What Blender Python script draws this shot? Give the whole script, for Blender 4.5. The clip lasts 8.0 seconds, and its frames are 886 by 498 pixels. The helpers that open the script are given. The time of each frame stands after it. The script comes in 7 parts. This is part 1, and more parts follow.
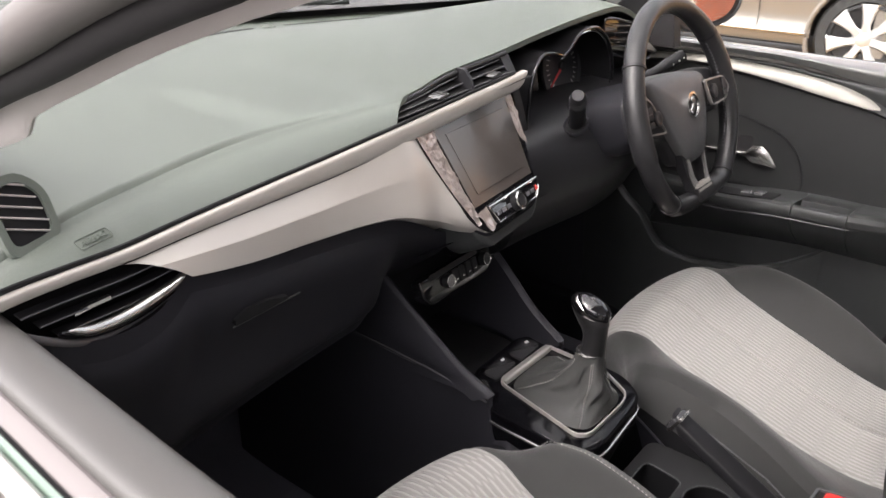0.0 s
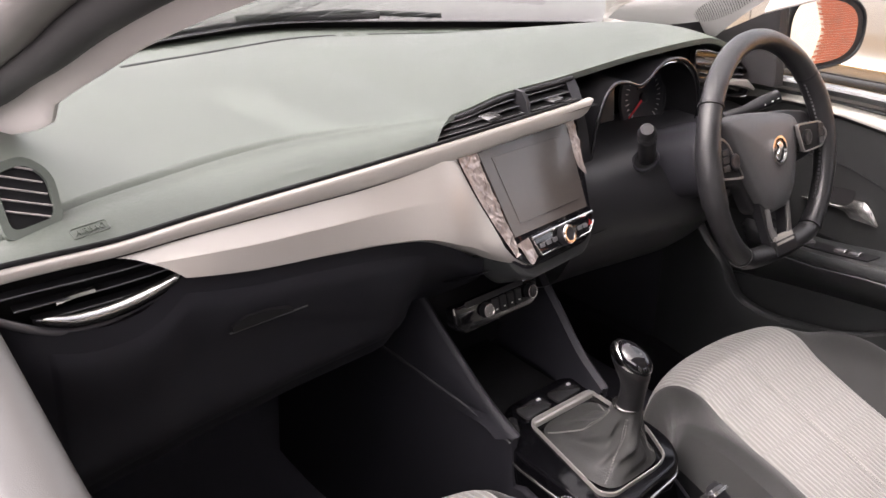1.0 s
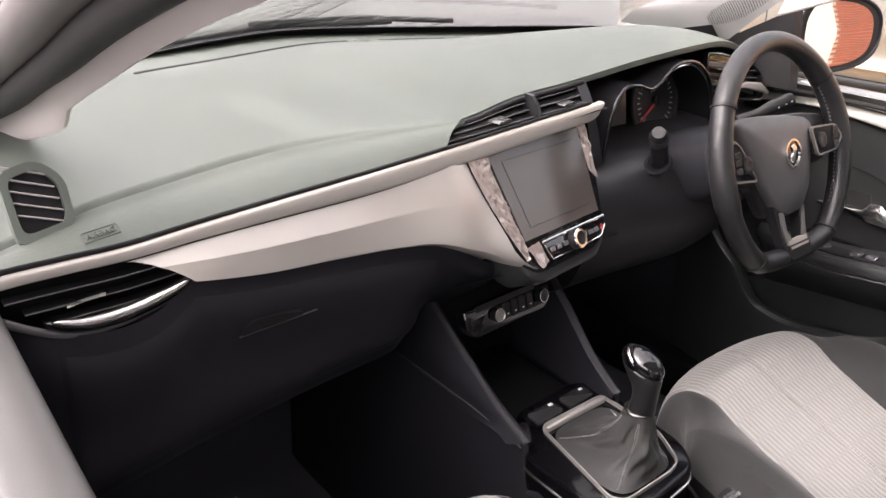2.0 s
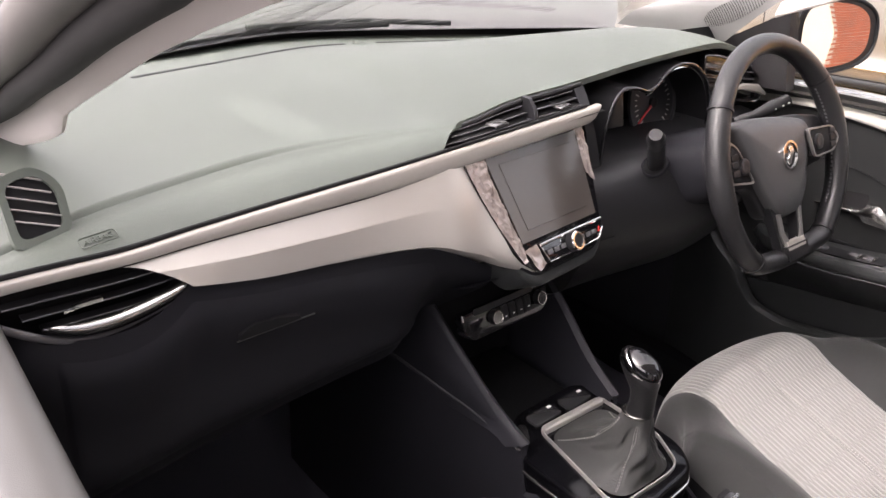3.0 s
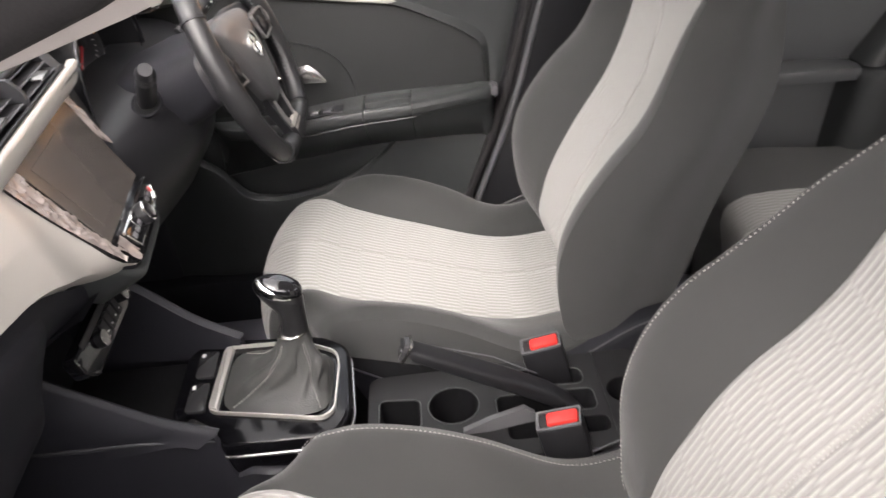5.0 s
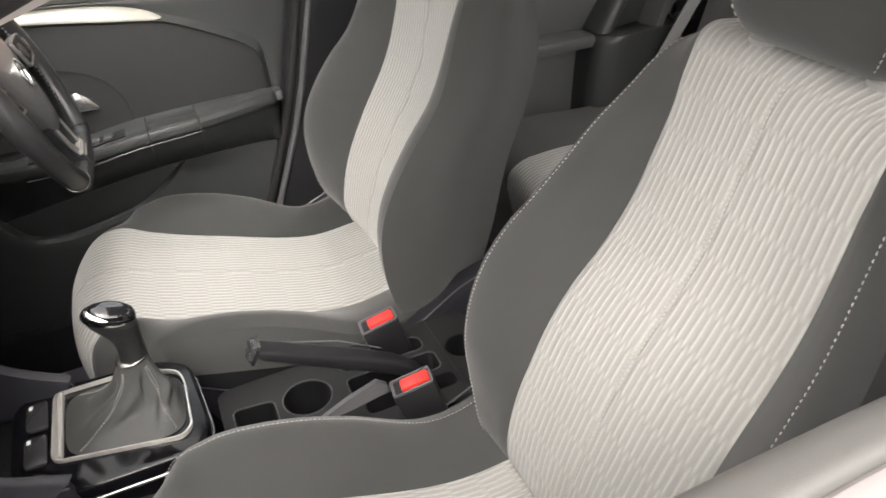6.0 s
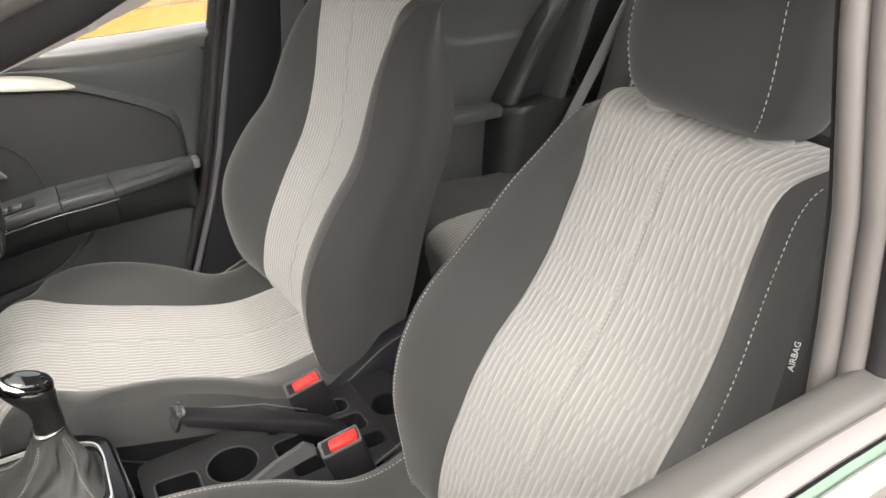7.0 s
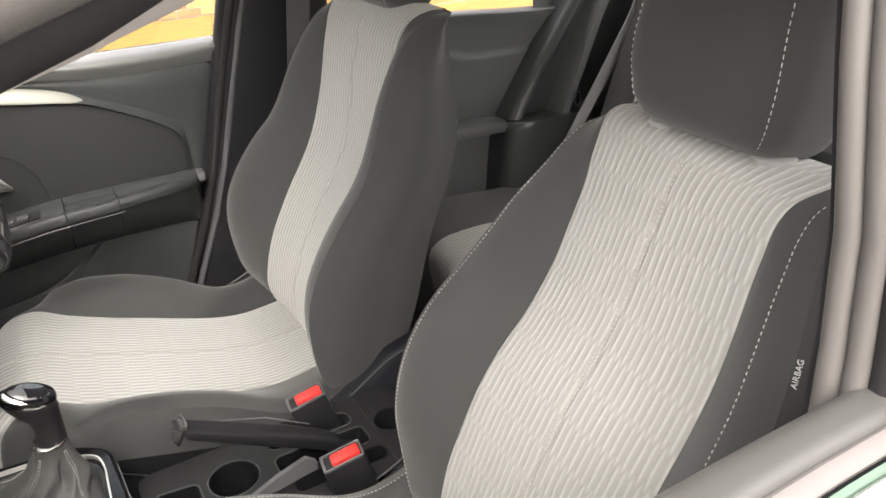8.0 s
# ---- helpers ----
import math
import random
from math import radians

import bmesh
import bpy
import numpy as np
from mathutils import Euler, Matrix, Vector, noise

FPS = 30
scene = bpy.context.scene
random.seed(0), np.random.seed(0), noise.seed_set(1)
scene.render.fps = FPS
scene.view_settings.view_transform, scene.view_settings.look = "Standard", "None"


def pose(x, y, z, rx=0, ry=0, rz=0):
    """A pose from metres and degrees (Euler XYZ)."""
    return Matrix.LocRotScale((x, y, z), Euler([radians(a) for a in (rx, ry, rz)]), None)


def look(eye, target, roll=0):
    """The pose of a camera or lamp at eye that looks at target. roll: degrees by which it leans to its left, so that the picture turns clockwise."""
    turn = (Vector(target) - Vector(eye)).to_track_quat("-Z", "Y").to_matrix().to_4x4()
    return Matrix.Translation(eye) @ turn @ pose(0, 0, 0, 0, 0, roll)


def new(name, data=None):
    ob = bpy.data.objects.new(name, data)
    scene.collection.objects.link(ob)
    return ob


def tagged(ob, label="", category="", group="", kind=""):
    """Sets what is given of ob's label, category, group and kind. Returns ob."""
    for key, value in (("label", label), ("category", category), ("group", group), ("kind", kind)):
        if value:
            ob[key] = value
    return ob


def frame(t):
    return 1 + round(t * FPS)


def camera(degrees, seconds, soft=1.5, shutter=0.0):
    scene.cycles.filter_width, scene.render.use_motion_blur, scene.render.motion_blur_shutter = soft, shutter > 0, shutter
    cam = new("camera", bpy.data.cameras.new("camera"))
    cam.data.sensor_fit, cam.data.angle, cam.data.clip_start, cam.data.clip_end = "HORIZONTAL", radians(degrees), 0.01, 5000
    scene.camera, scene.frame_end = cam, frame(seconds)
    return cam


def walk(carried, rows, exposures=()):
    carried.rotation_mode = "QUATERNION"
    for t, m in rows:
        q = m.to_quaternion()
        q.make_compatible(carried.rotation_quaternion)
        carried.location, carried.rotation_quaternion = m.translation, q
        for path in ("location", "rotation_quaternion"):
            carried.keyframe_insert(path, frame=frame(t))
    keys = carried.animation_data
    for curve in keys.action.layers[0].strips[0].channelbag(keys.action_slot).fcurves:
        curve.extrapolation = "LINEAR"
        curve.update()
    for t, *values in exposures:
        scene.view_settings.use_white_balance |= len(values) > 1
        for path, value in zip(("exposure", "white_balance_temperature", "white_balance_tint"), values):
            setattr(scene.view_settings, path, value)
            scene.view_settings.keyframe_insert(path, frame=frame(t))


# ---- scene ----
cam = camera(61.3, 8.0, shutter=0.25)
PATH = [
    (0, (-0.802, -0.454, 1.22), (0.572, 0.706, 0.345), -0.1),
    (0.5, (-0.718, -0.47, 1.212), (0.543, 0.821, 0.35), 2.4),
    (1, (-0.706, -0.488, 1.213), (0.48, 0.886, 0.373), 2.4),
    (1.5, (-0.703, -0.491, 1.211), (0.459, 0.908, 0.38), 2.0),
    (3, (-0.7, -0.493, 1.214), (0.461, 0.911, 0.389), 1.6),
    (3.5, (-0.697, -0.491, 1.22), (0.528, 0.852, 0.385), 0.2),
    (4, (-0.723, -0.41, 1.223), (0.817, 0.525, 0.355), -3.0),
    (4.5, (-0.755, -0.335, 1.225), (0.938, 0.1, 0.254), -5.4),
    (5, (-0.764, -0.241, 1.225), (0.92, -0.254, 0.145), -5.7),
    (5.2, (-0.772, -0.213, 1.23), (0.88, -0.378, 0.114), -5.5),
    (6.3, (-0.829, -0.162, 1.223), (0.724, -0.845, 0.164), -5.1),
    (6.5, (-0.836, -0.15, 1.229), (0.707, -0.905, 0.205), -4.1),
    (7, (-0.84, -0.141, 1.228), (0.706, -0.972, 0.271), -3.1),
    (7.5, (-0.84, -0.142, 1.228), (0.719, -0.982, 0.298), -2.9),
    (8, (-0.841, -0.142, 1.23), (0.725, -0.973, 0.305), -2.9),
]
walk(cam, [(t, look(eye, target, roll)) for t, eye, target, roll in PATH], [(0.0, 1.92, 6700, 17), (0.5, 2.14, 6750, 20), (1.0, 2.1, 6800, 22), (3.5, 2.08, 6800, 22), (4.0, 2.02, 6800, 24), (4.5, 2.15, 6800, 28), (5.0, 2.36, 6800, 16), (6.5, 2.29, 6900, 12), (8.0, 2.28, 6900, 11)])

# ---- world and light ----
world = bpy.data.worlds.new("overcast_sky")
scene.world = world
world.use_nodes = True
wn = world.node_tree
sky = wn.nodes.new("ShaderNodeTexSky")
sky.sky_type, sky.sun_disc = "NISHITA", False
sky.sun_elevation, sky.sun_rotation = radians(50), radians(290)
sky.dust_density, sky.ozone_density = 4.0, 1.0
soft_sky = wn.nodes.new("ShaderNodeHueSaturation")
soft_sky.inputs["Saturation"].default_value = 0.25
wn.links.new(sky.outputs[0], soft_sky.inputs["Color"])
wn.links.new(soft_sky.outputs[0], wn.nodes["Background"].inputs[0])
wn.nodes["Background"].inputs[1].default_value = 0.15

sun_data = bpy.data.lights.new("sun", "SUN")
sun_data.energy, sun_data.angle, sun_data.color = 1.0, radians(130), (1.0, 0.96, 0.91)
sun = new("sun", sun_data)
sun.matrix_world = look((-3.0, 1.2, 8.0), (0, 0, 0.8))

# ---- builders ----
INVERSE = {}


SLOPES = {}


def spline(x, table):
    """Smooth curve through rows (x, a, b, ...): all columns at x."""
    key = tuple(map(tuple, table))
    if key not in SLOPES:
        t = np.array(table, float)
        d = np.gradient(t[:, 1:], t[:, 0], axis=0)
        SLOPES[key] = ([r[0] for r in key], [r[1:] for r in key], d.tolist())
    xs, ys, ds = SLOPES[key]
    x = min(max(x, xs[0]), xs[-1])
    i = 0
    while i < len(xs) - 2 and x > xs[i + 1]:
        i += 1
    h = xs[i + 1] - xs[i]
    s = (x - xs[i]) / h
    a, b, c, e = 2 * s ** 3 - 3 * s ** 2 + 1, (s ** 3 - 2 * s ** 2 + s) * h, -2 * s ** 3 + 3 * s ** 2, (s ** 3 - s ** 2) * h
    return np.array([a * p + b * q + c * r + e * u for p, q, r, u in zip(ys[i], ds[i], ys[i + 1], ds[i + 1])])


def ramp(a, b, x):
    s = min(max((x - a) / (b - a), 0.0), 1.0)
    return s * s * (3 - 2 * s)


def thing(name, label, category, at=(0, 0, 0), group="", kind=""):
    ob = new(name)
    ob.empty_display_size = 0.05
    ob.location = at
    INVERSE[ob] = Matrix.Translation(-Vector(at))
    return tagged(ob, label, category, group, kind)


def finish(name, bm, material, smooth=True):
    bmesh.ops.recalc_face_normals(bm, faces=bm.faces)
    data = bpy.data.meshes.new(name)
    bm.to_mesh(data)
    bm.free()
    for m in (material if isinstance(material, (list, tuple)) else [material]):
        data.materials.append(m)
    if smooth:
        data.shade_smooth()
        data.set_sharp_from_angle(angle=radians(38))
    return new(name, data)


def part(name, bm, material, parent, label="", smooth=True):
    ob = finish(name, bm, material, smooth)
    ob.parent = parent
    if parent in INVERSE:
        ob.matrix_parent_inverse = INVERSE[parent]
    return tagged(ob, label)


def setting(name, bm, material, label, category, smooth=True):
    return tagged(finish(name, bm, material, smooth), label, category, kind="structure")


def grid(place, us, vs, uv=None, wrap=False):
    """A sheet of quads: place(u, v) for all us and vs. uv: metres for the cloth's pattern."""
    bm = bmesh.new()
    rows = [[bm.verts.new(place(u, v)) for u in us] for v in vs]
    lay = bm.loops.layers.uv.new("UVMap") if uv else None
    n = len(us)
    for j in range(len(vs) - 1):
        for i in range(n if wrap else n - 1):
            k = (i + 1) % n
            f = bm.faces.new((rows[j][i], rows[j][k], rows[j + 1][k], rows[j + 1][i]))
            if uv:
                for loop, (a, b) in zip(f.loops, ((i, j), (k, j), (k, j + 1), (i, j + 1))):
                    loop[lay].uv = uv(us[a], vs[b])
    return bm


def steps(a, b, n):
    return [a + (b - a) * i / n for i in range(n + 1)]


def box(x0, x1, y0, y1, z0, z1, r=0.003, seg=2):
    bm = bmesh.new()
    bmesh.ops.create_cube(bm, size=1)
    bmesh.ops.scale(bm, vec=(x1 - x0, y1 - y0, z1 - z0), verts=bm.verts)
    bmesh.ops.translate(bm, vec=((x0 + x1) / 2, (y0 + y1) / 2, (z0 + z1) / 2), verts=bm.verts)
    if r:
        bmesh.ops.bevel(bm, geom=list(bm.edges), offset=r, segments=seg, affect="EDGES", profile=0.5)
    return bm


def slab(outline, thick, r=0.002, seg=2, m=None):
    """A plate with that outline (a, b), from 0 to thick along its own z, with rounded rims; m puts it in its place."""
    bm = bmesh.new()
    f = bm.faces.new([bm.verts.new((a, b, 0)) for a, b in outline])
    if f.normal.z > 0:
        bmesh.ops.reverse_faces(bm, faces=[f])
    top = bmesh.ops.extrude_face_region(bm, geom=[f])
    up = [v for v in top["geom"] if isinstance(v, bmesh.types.BMVert)]
    bmesh.ops.translate(bm, vec=(0, 0, thick), verts=up)
    bm.normal_update()
    if r:
        rim = [e for e in bm.edges if abs(e.verts[0].co.z - e.verts[1].co.z) < 1e-6 and e.verts[0].co.z > thick / 2]
        bmesh.ops.bevel(bm, geom=rim, offset=r, segments=seg, affect="EDGES", profile=0.5)
    if m is not None:
        bm.transform(m)
    return bm


def ring(outline, inner, thick, m=None):
    """A flat frame between two outlines with the same number of points."""
    bm = bmesh.new()
    n = len(outline)
    loops = [[bm.verts.new((a, b, z)) for a, b in o] for o, z in ((outline, 0), (outline, thick), (inner, thick), (inner, 0))]
    for k in range(4):
        for i in range(n):
            j = (i + 1) % n
            bm.faces.new((loops[k][i], loops[k][j], loops[(k + 1) % 4][j], loops[(k + 1) % 4][i]))
    if m is not None:
        bm.transform(m)
    return bm


def tube(path, radius, seg=10, closed=False, flat=1.0, up=(0, 0, 1)):
    """A round bar along a path; radius may be a function of 0..1."""
    bm = bmesh.new()
    pts = [Vector(p) for p in path]
    n = len(pts)
    loops = []
    for i, p in enumerate(pts):
        a = pts[(i - 1) % n] if closed or i else p
        b = pts[(i + 1) % n] if closed or i < n - 1 else p
        t = (b - a).normalized()
        s = t.cross(Vector(up))
        if s.length < 1e-4:
            s = t.cross(Vector((1, 0, 0)))
        s.normalize()
        w = s.cross(t)
        r = radius(i / max(n - 1, 1)) if callable(radius) else radius
        loops.append([bm.verts.new(p + s * r * math.cos(2 * math.pi * k / seg) + w * r * flat * math.sin(2 * math.pi * k / seg)) for k in range(seg)])
    for i in range(n if closed else n - 1):
        for k in range(seg):
            bm.faces.new((loops[i][k], loops[i][(k + 1) % seg], loops[(i + 1) % n][(k + 1) % seg], loops[(i + 1) % n][k]))
    if not closed:
        bm.faces.new(loops[0]), bm.faces.new(loops[-1])
    return bm


def lathe(profile, seg=24, m=None):
    """A turned body: rows (radius, height) round its own z."""
    bm = bmesh.new()
    loops = [[bm.verts.new((r * math.cos(2 * math.pi * k / seg), r * math.sin(2 * math.pi * k / seg), h)) for k in range(seg)] for r, h in profile]
    for i in range(len(loops) - 1):
        for k in range(seg):
            bm.faces.new((loops[i][k], loops[i][(k + 1) % seg], loops[i + 1][(k + 1) % seg], loops[i + 1][k]))
    bm.faces.new(loops[0]), bm.faces.new(loops[-1])
    if m is not None:
        bm.transform(m)
    return bm


def loft(sections, caps=True, closed=True):
    """Joins rings of points, each with the same count."""
    bm = bmesh.new()
    loops = [[bm.verts.new(p) for p in s] for s in sections]
    n = len(loops[0])
    for i in range(len(loops) - 1):
        for k in range(n if closed else n - 1):
            bm.faces.new((loops[i][k], loops[i][(k + 1) % n], loops[i + 1][(k + 1) % n], loops[i + 1][k]))
    if caps and closed:
        bm.faces.new(loops[0]), bm.faces.new(loops[-1])
    return bm


def rounded(points, r, seg=4):
    """An outline with its corners rounded."""
    out = []
    n = len(points)
    for i in range(n):
        p, a, b = Vector(points[i]), Vector(points[i - 1]), Vector(points[(i + 1) % n])
        k = min(r, 0.45 * (a - p).length, 0.45 * (b - p).length)
        s, e = p + (a - p).normalized() * k, p + (b - p).normalized() * k
        for j in range(seg + 1):
            t = j / seg
            out.append(tuple((1 - t) ** 2 * s + 2 * t * (1 - t) * p + t * t * e))
    return out


def stitches(path, length, gap, width, lift=0.0012):
    """A row of thread stitches along a path of points with their normals, in one mesh."""
    bm = bmesh.new()
    pts = [Vector(p) for p, _ in path]
    nor = [Vector(q).normalized() for _, q in path]
    dist = [0.0]
    for a, b in zip(pts, pts[1:]):
        dist.append(dist[-1] + (b - a).length)

    def at(s):
        i = min(max(int(np.searchsorted(dist, s)) - 1, 0), len(pts) - 2)
        k = (s - dist[i]) / max(dist[i + 1] - dist[i], 1e-9)
        return pts[i].lerp(pts[i + 1], k), nor[i].lerp(nor[i + 1], k).normalized()
    s = gap
    while s + length < dist[-1]:
        (p, u), (q, w) = at(s), at(s + length)
        t = (q - p).normalized()
        side = t.cross(u).normalized() * width / 2
        mid = (p + q) / 2 + (u + w) / 2 * lift
        v = [bm.verts.new(x) for x in (p - side, p + side, q + side, q - side, mid - side * 0.8, mid + side * 0.8)]
        bm.faces.new((v[0], v[1], v[5], v[4])), bm.faces.new((v[4], v[5], v[2], v[3]))
        bm.faces.new((v[0], v[4], v[3])), bm.faces.new((v[1], v[2], v[5]))
        s += length + gap
    return bm


def lettering(text, size, m, depth=0.0004):
    """Raised letters in the built-in font, as a mesh."""
    data = bpy.data.curves.new("letters", "FONT")
    data.body, data.size, data.extrude, data.align_x, data.align_y = text, size, depth, "CENTER", "CENTER"
    ob = bpy.data.objects.new("letters", data)
    scene.collection.objects.link(ob)
    bpy.context.view_layer.update()
    mesh = bpy.data.meshes.new_from_object(ob.evaluated_get(bpy.context.evaluated_depsgraph_get()))
    bm = bmesh.new()
    bm.from_mesh(mesh)
    bpy.data.objects.remove(ob)
    bpy.data.meshes.remove(mesh)
    bm.transform(m)
    return bm


# ---- materials ----
def surface(name, color, rough=0.5, metal=0.0, grain=600, relief=0.05, patch=0.12, patch_scale=6, coat=0.0, sheen=0.0, wear=0.15, ior=1.5, grain_kind="noise"):
    """Paint, plastic, cloth or metal: two scales of variation, grain as bump."""
    mat = bpy.data.materials.new(name)
    mat.use_nodes = True
    nt = mat.node_tree
    b = nt.nodes["Principled BSDF"]
    co = nt.nodes.new("ShaderNodeTexCoord")
    big = nt.nodes.new("ShaderNodeTexNoise")
    big.inputs["Scale"].default_value, big.inputs["Detail"].default_value = patch_scale, 5
    nt.links.new(co.outputs["Object"], big.inputs["Vector"])
    mix = nt.nodes.new("ShaderNodeMix")
    mix.data_type = "RGBA"
    dark = [c * (1 - patch) for c in color]
    light = [min(c * (1 + patch), 1) for c in color]
    mix.inputs["A"].default_value, mix.inputs["B"].default_value = (*dark, 1), (*light, 1)
    nt.links.new(big.outputs["Fac"], mix.inputs["Factor"])
    nt.links.new(mix.outputs["Result"], b.inputs["Base Color"])
    rr = nt.nodes.new("ShaderNodeMapRange")
    rr.inputs["To Min"].default_value, rr.inputs["To Max"].default_value = rough * (1 - wear), min(rough * (1 + wear), 1)
    nt.links.new(big.outputs["Fac"], rr.inputs["Value"])
    nt.links.new(rr.outputs[0], b.inputs["Roughness"])
    b.inputs["Metallic"].default_value = metal
    b.inputs["IOR"].default_value = ior
    b.inputs["Coat Weight"].default_value = coat
    b.inputs["Sheen Weight"].default_value = sheen
    if relief:
        fine = nt.nodes.new("ShaderNodeTexVoronoi" if grain_kind == "cells" else "ShaderNodeTexNoise")
        fine.inputs["Scale"].default_value = grain
        nt.links.new(co.outputs["Object"], fine.inputs["Vector"])
        bump = nt.nodes.new("ShaderNodeBump")
        bump.inputs["Strength"].default_value, bump.inputs["Distance"].default_value = relief, 0.001
        nt.links.new(fine.outputs[0], bump.inputs["Height"])
        nt.links.new(bump.outputs[0], b.inputs["Normal"])
    return mat


def math_node(nt, kind, a, b=None, c=None):
    n = nt.nodes.new("ShaderNodeMath")
    n.operation = kind
    for k, v in enumerate((a, b, c)):
        if v is None:
            continue
        if isinstance(v, (int, float)):
            n.inputs[k].default_value = v
        else:
            nt.links.new(v, n.inputs[k])
    return n.outputs[0]


def ribbed_cloth(name, low, high, pitch=0.0095, band=0.041):
    """Light woven cloth with raised cords along its length; from band to band the cords move over by half their spacing."""
    mat = surface(name, high, 0.9, grain=1500, relief=0.35, patch=0.06, patch_scale=9, sheen=0.2)
    nt = mat.node_tree
    b = nt.nodes["Principled BSDF"]
    uv = nt.nodes.new("ShaderNodeUVMap")
    sep = nt.nodes.new("ShaderNodeSeparateXYZ")
    nt.links.new(uv.outputs[0], sep.inputs[0])
    u, v = sep.outputs[0], sep.outputs[1]
    wob = nt.nodes.new("ShaderNodeTexNoise")
    wob.inputs["Scale"].default_value = 30
    nt.links.new(uv.outputs[0], wob.inputs["Vector"])
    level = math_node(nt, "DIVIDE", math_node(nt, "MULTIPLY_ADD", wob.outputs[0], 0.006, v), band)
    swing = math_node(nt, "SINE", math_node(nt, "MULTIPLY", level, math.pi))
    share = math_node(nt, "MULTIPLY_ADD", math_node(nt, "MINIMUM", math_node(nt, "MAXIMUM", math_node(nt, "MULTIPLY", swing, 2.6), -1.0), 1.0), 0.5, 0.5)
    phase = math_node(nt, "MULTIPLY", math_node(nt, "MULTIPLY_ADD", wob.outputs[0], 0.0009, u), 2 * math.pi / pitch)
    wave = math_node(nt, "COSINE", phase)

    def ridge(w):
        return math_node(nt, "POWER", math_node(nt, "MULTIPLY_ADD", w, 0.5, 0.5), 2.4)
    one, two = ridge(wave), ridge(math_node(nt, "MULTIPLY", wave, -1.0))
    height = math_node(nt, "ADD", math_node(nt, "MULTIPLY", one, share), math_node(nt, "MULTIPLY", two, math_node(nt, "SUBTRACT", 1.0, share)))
    weave = nt.nodes.new("ShaderNodeTexNoise")
    weave.inputs["Scale"].default_value, weave.inputs["Detail"].default_value = 420, 2
    nt.links.new(uv.outputs[0], weave.inputs["Vector"])
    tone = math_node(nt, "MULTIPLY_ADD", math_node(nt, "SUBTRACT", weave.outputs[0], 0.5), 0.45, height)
    # Groove shade put into the colour: dark between the cords, light on them.
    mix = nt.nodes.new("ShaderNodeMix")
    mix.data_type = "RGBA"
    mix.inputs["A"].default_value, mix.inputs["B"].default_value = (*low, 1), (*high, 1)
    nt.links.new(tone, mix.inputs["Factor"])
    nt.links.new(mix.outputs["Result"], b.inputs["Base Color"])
    bump = nt.nodes.new("ShaderNodeBump")
    bump.inputs["Strength"].default_value, bump.inputs["Distance"].default_value = 0.6, 0.0022
    nt.links.new(height, bump.inputs["Height"])
    old = [l.from_socket for l in nt.links if l.to_socket == b.inputs["Normal"]][0]
    nt.links.new(old, bump.inputs["Normal"])
    nt.links.new(bump.outputs[0], b.inputs["Normal"])
    return mat


def clear_glass(name, tint=(0.93, 0.97, 0.95), rough=0.0, drops=0.0):
    mat = bpy.data.materials.new(name)
    mat.use_nodes = True
    nt = mat.node_tree
    b = nt.nodes["Principled BSDF"]
    b.inputs["Base Color"].default_value = (*tint, 1)
    b.inputs["Transmission Weight"].default_value = 1.0
    b.inputs["Roughness"].default_value = rough
    b.inputs["IOR"].default_value = 1.45
    if drops:
        co = nt.nodes.new("ShaderNodeTexCoord")
        vo = nt.nodes.new("ShaderNodeTexVoronoi")
        vo.inputs["Scale"].default_value = drops
        nt.links.new(co.outputs["Object"], vo.inputs["Vector"])
        bump = nt.nodes.new("ShaderNodeBump")
        bump.inputs["Strength"].default_value, bump.inputs["Distance"].default_value = 0.4, 0.002
        nt.links.new(vo.outputs[0], bump.inputs["Height"])
        nt.links.new(bump.outputs[0], b.inputs["Normal"])
    return mat


DASH = surface("soft_dash_skin", (0.077, 0.0915, 0.0775), 0.46, grain=1050, relief=0.5, grain_kind="cells")
# The dark moulded plastic again, lightened and blued to stand in for light.
LIT_DARK_PLASTIC = surface("lightened_dark_plastic", (0.026, 0.026, 0.032), 0.5, grain=1100, relief=0.12, ior=1.4)
DASH_LOW = surface("dark_moulded_plastic", (0.016, 0.016, 0.0195), 0.62, grain=1100, relief=0.15, ior=1.22)
DOORSKIN = surface("charcoal_door_plastic", (0.034, 0.0365, 0.037), 0.36, grain=1000, relief=0.18)
SATIN = surface("satin_champagne_trim", (0.41, 0.39, 0.36), 0.33, metal=0.35, relief=0.02, patch=0.04)
GLOSS = surface("gloss_black_plastic", (0.006, 0.006, 0.007), 0.07, relief=0.0, patch=0.1, coat=0.6)
CHROME = surface("chrome", (0.82, 0.81, 0.79), 0.09, metal=1.0, relief=0.0, patch=0.03)
SATIN_CHROME = surface("satin_chrome", (0.66, 0.65, 0.63), 0.24, metal=1.0, relief=0.01, patch=0.04)
BLACK = surface("matt_black_plastic", (0.011, 0.011, 0.0125), 0.42, grain=1400, relief=0.06, ior=1.42)
GREY_PLASTIC = surface("grey_button_plastic", (0.09, 0.09, 0.095), 0.4, relief=0.04)
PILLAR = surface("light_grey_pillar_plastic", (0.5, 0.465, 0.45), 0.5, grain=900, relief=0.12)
# Pillar plastic at half tone: the far foot's dimmer light, put into colour.
PILLAR_DIM = surface("dimmed_pillar_plastic", (0.24, 0.24, 0.235), 0.5, grain=900, relief=0.12)
FRAME = surface("mid_grey_frame_plastic", (0.105, 0.097, 0.092), 0.5, grain=900, relief=0.1)
PAD = surface("grained_sill_plastic", (0.082, 0.081, 0.077), 0.4, grain=1500, relief=0.12, grain_kind="cells")
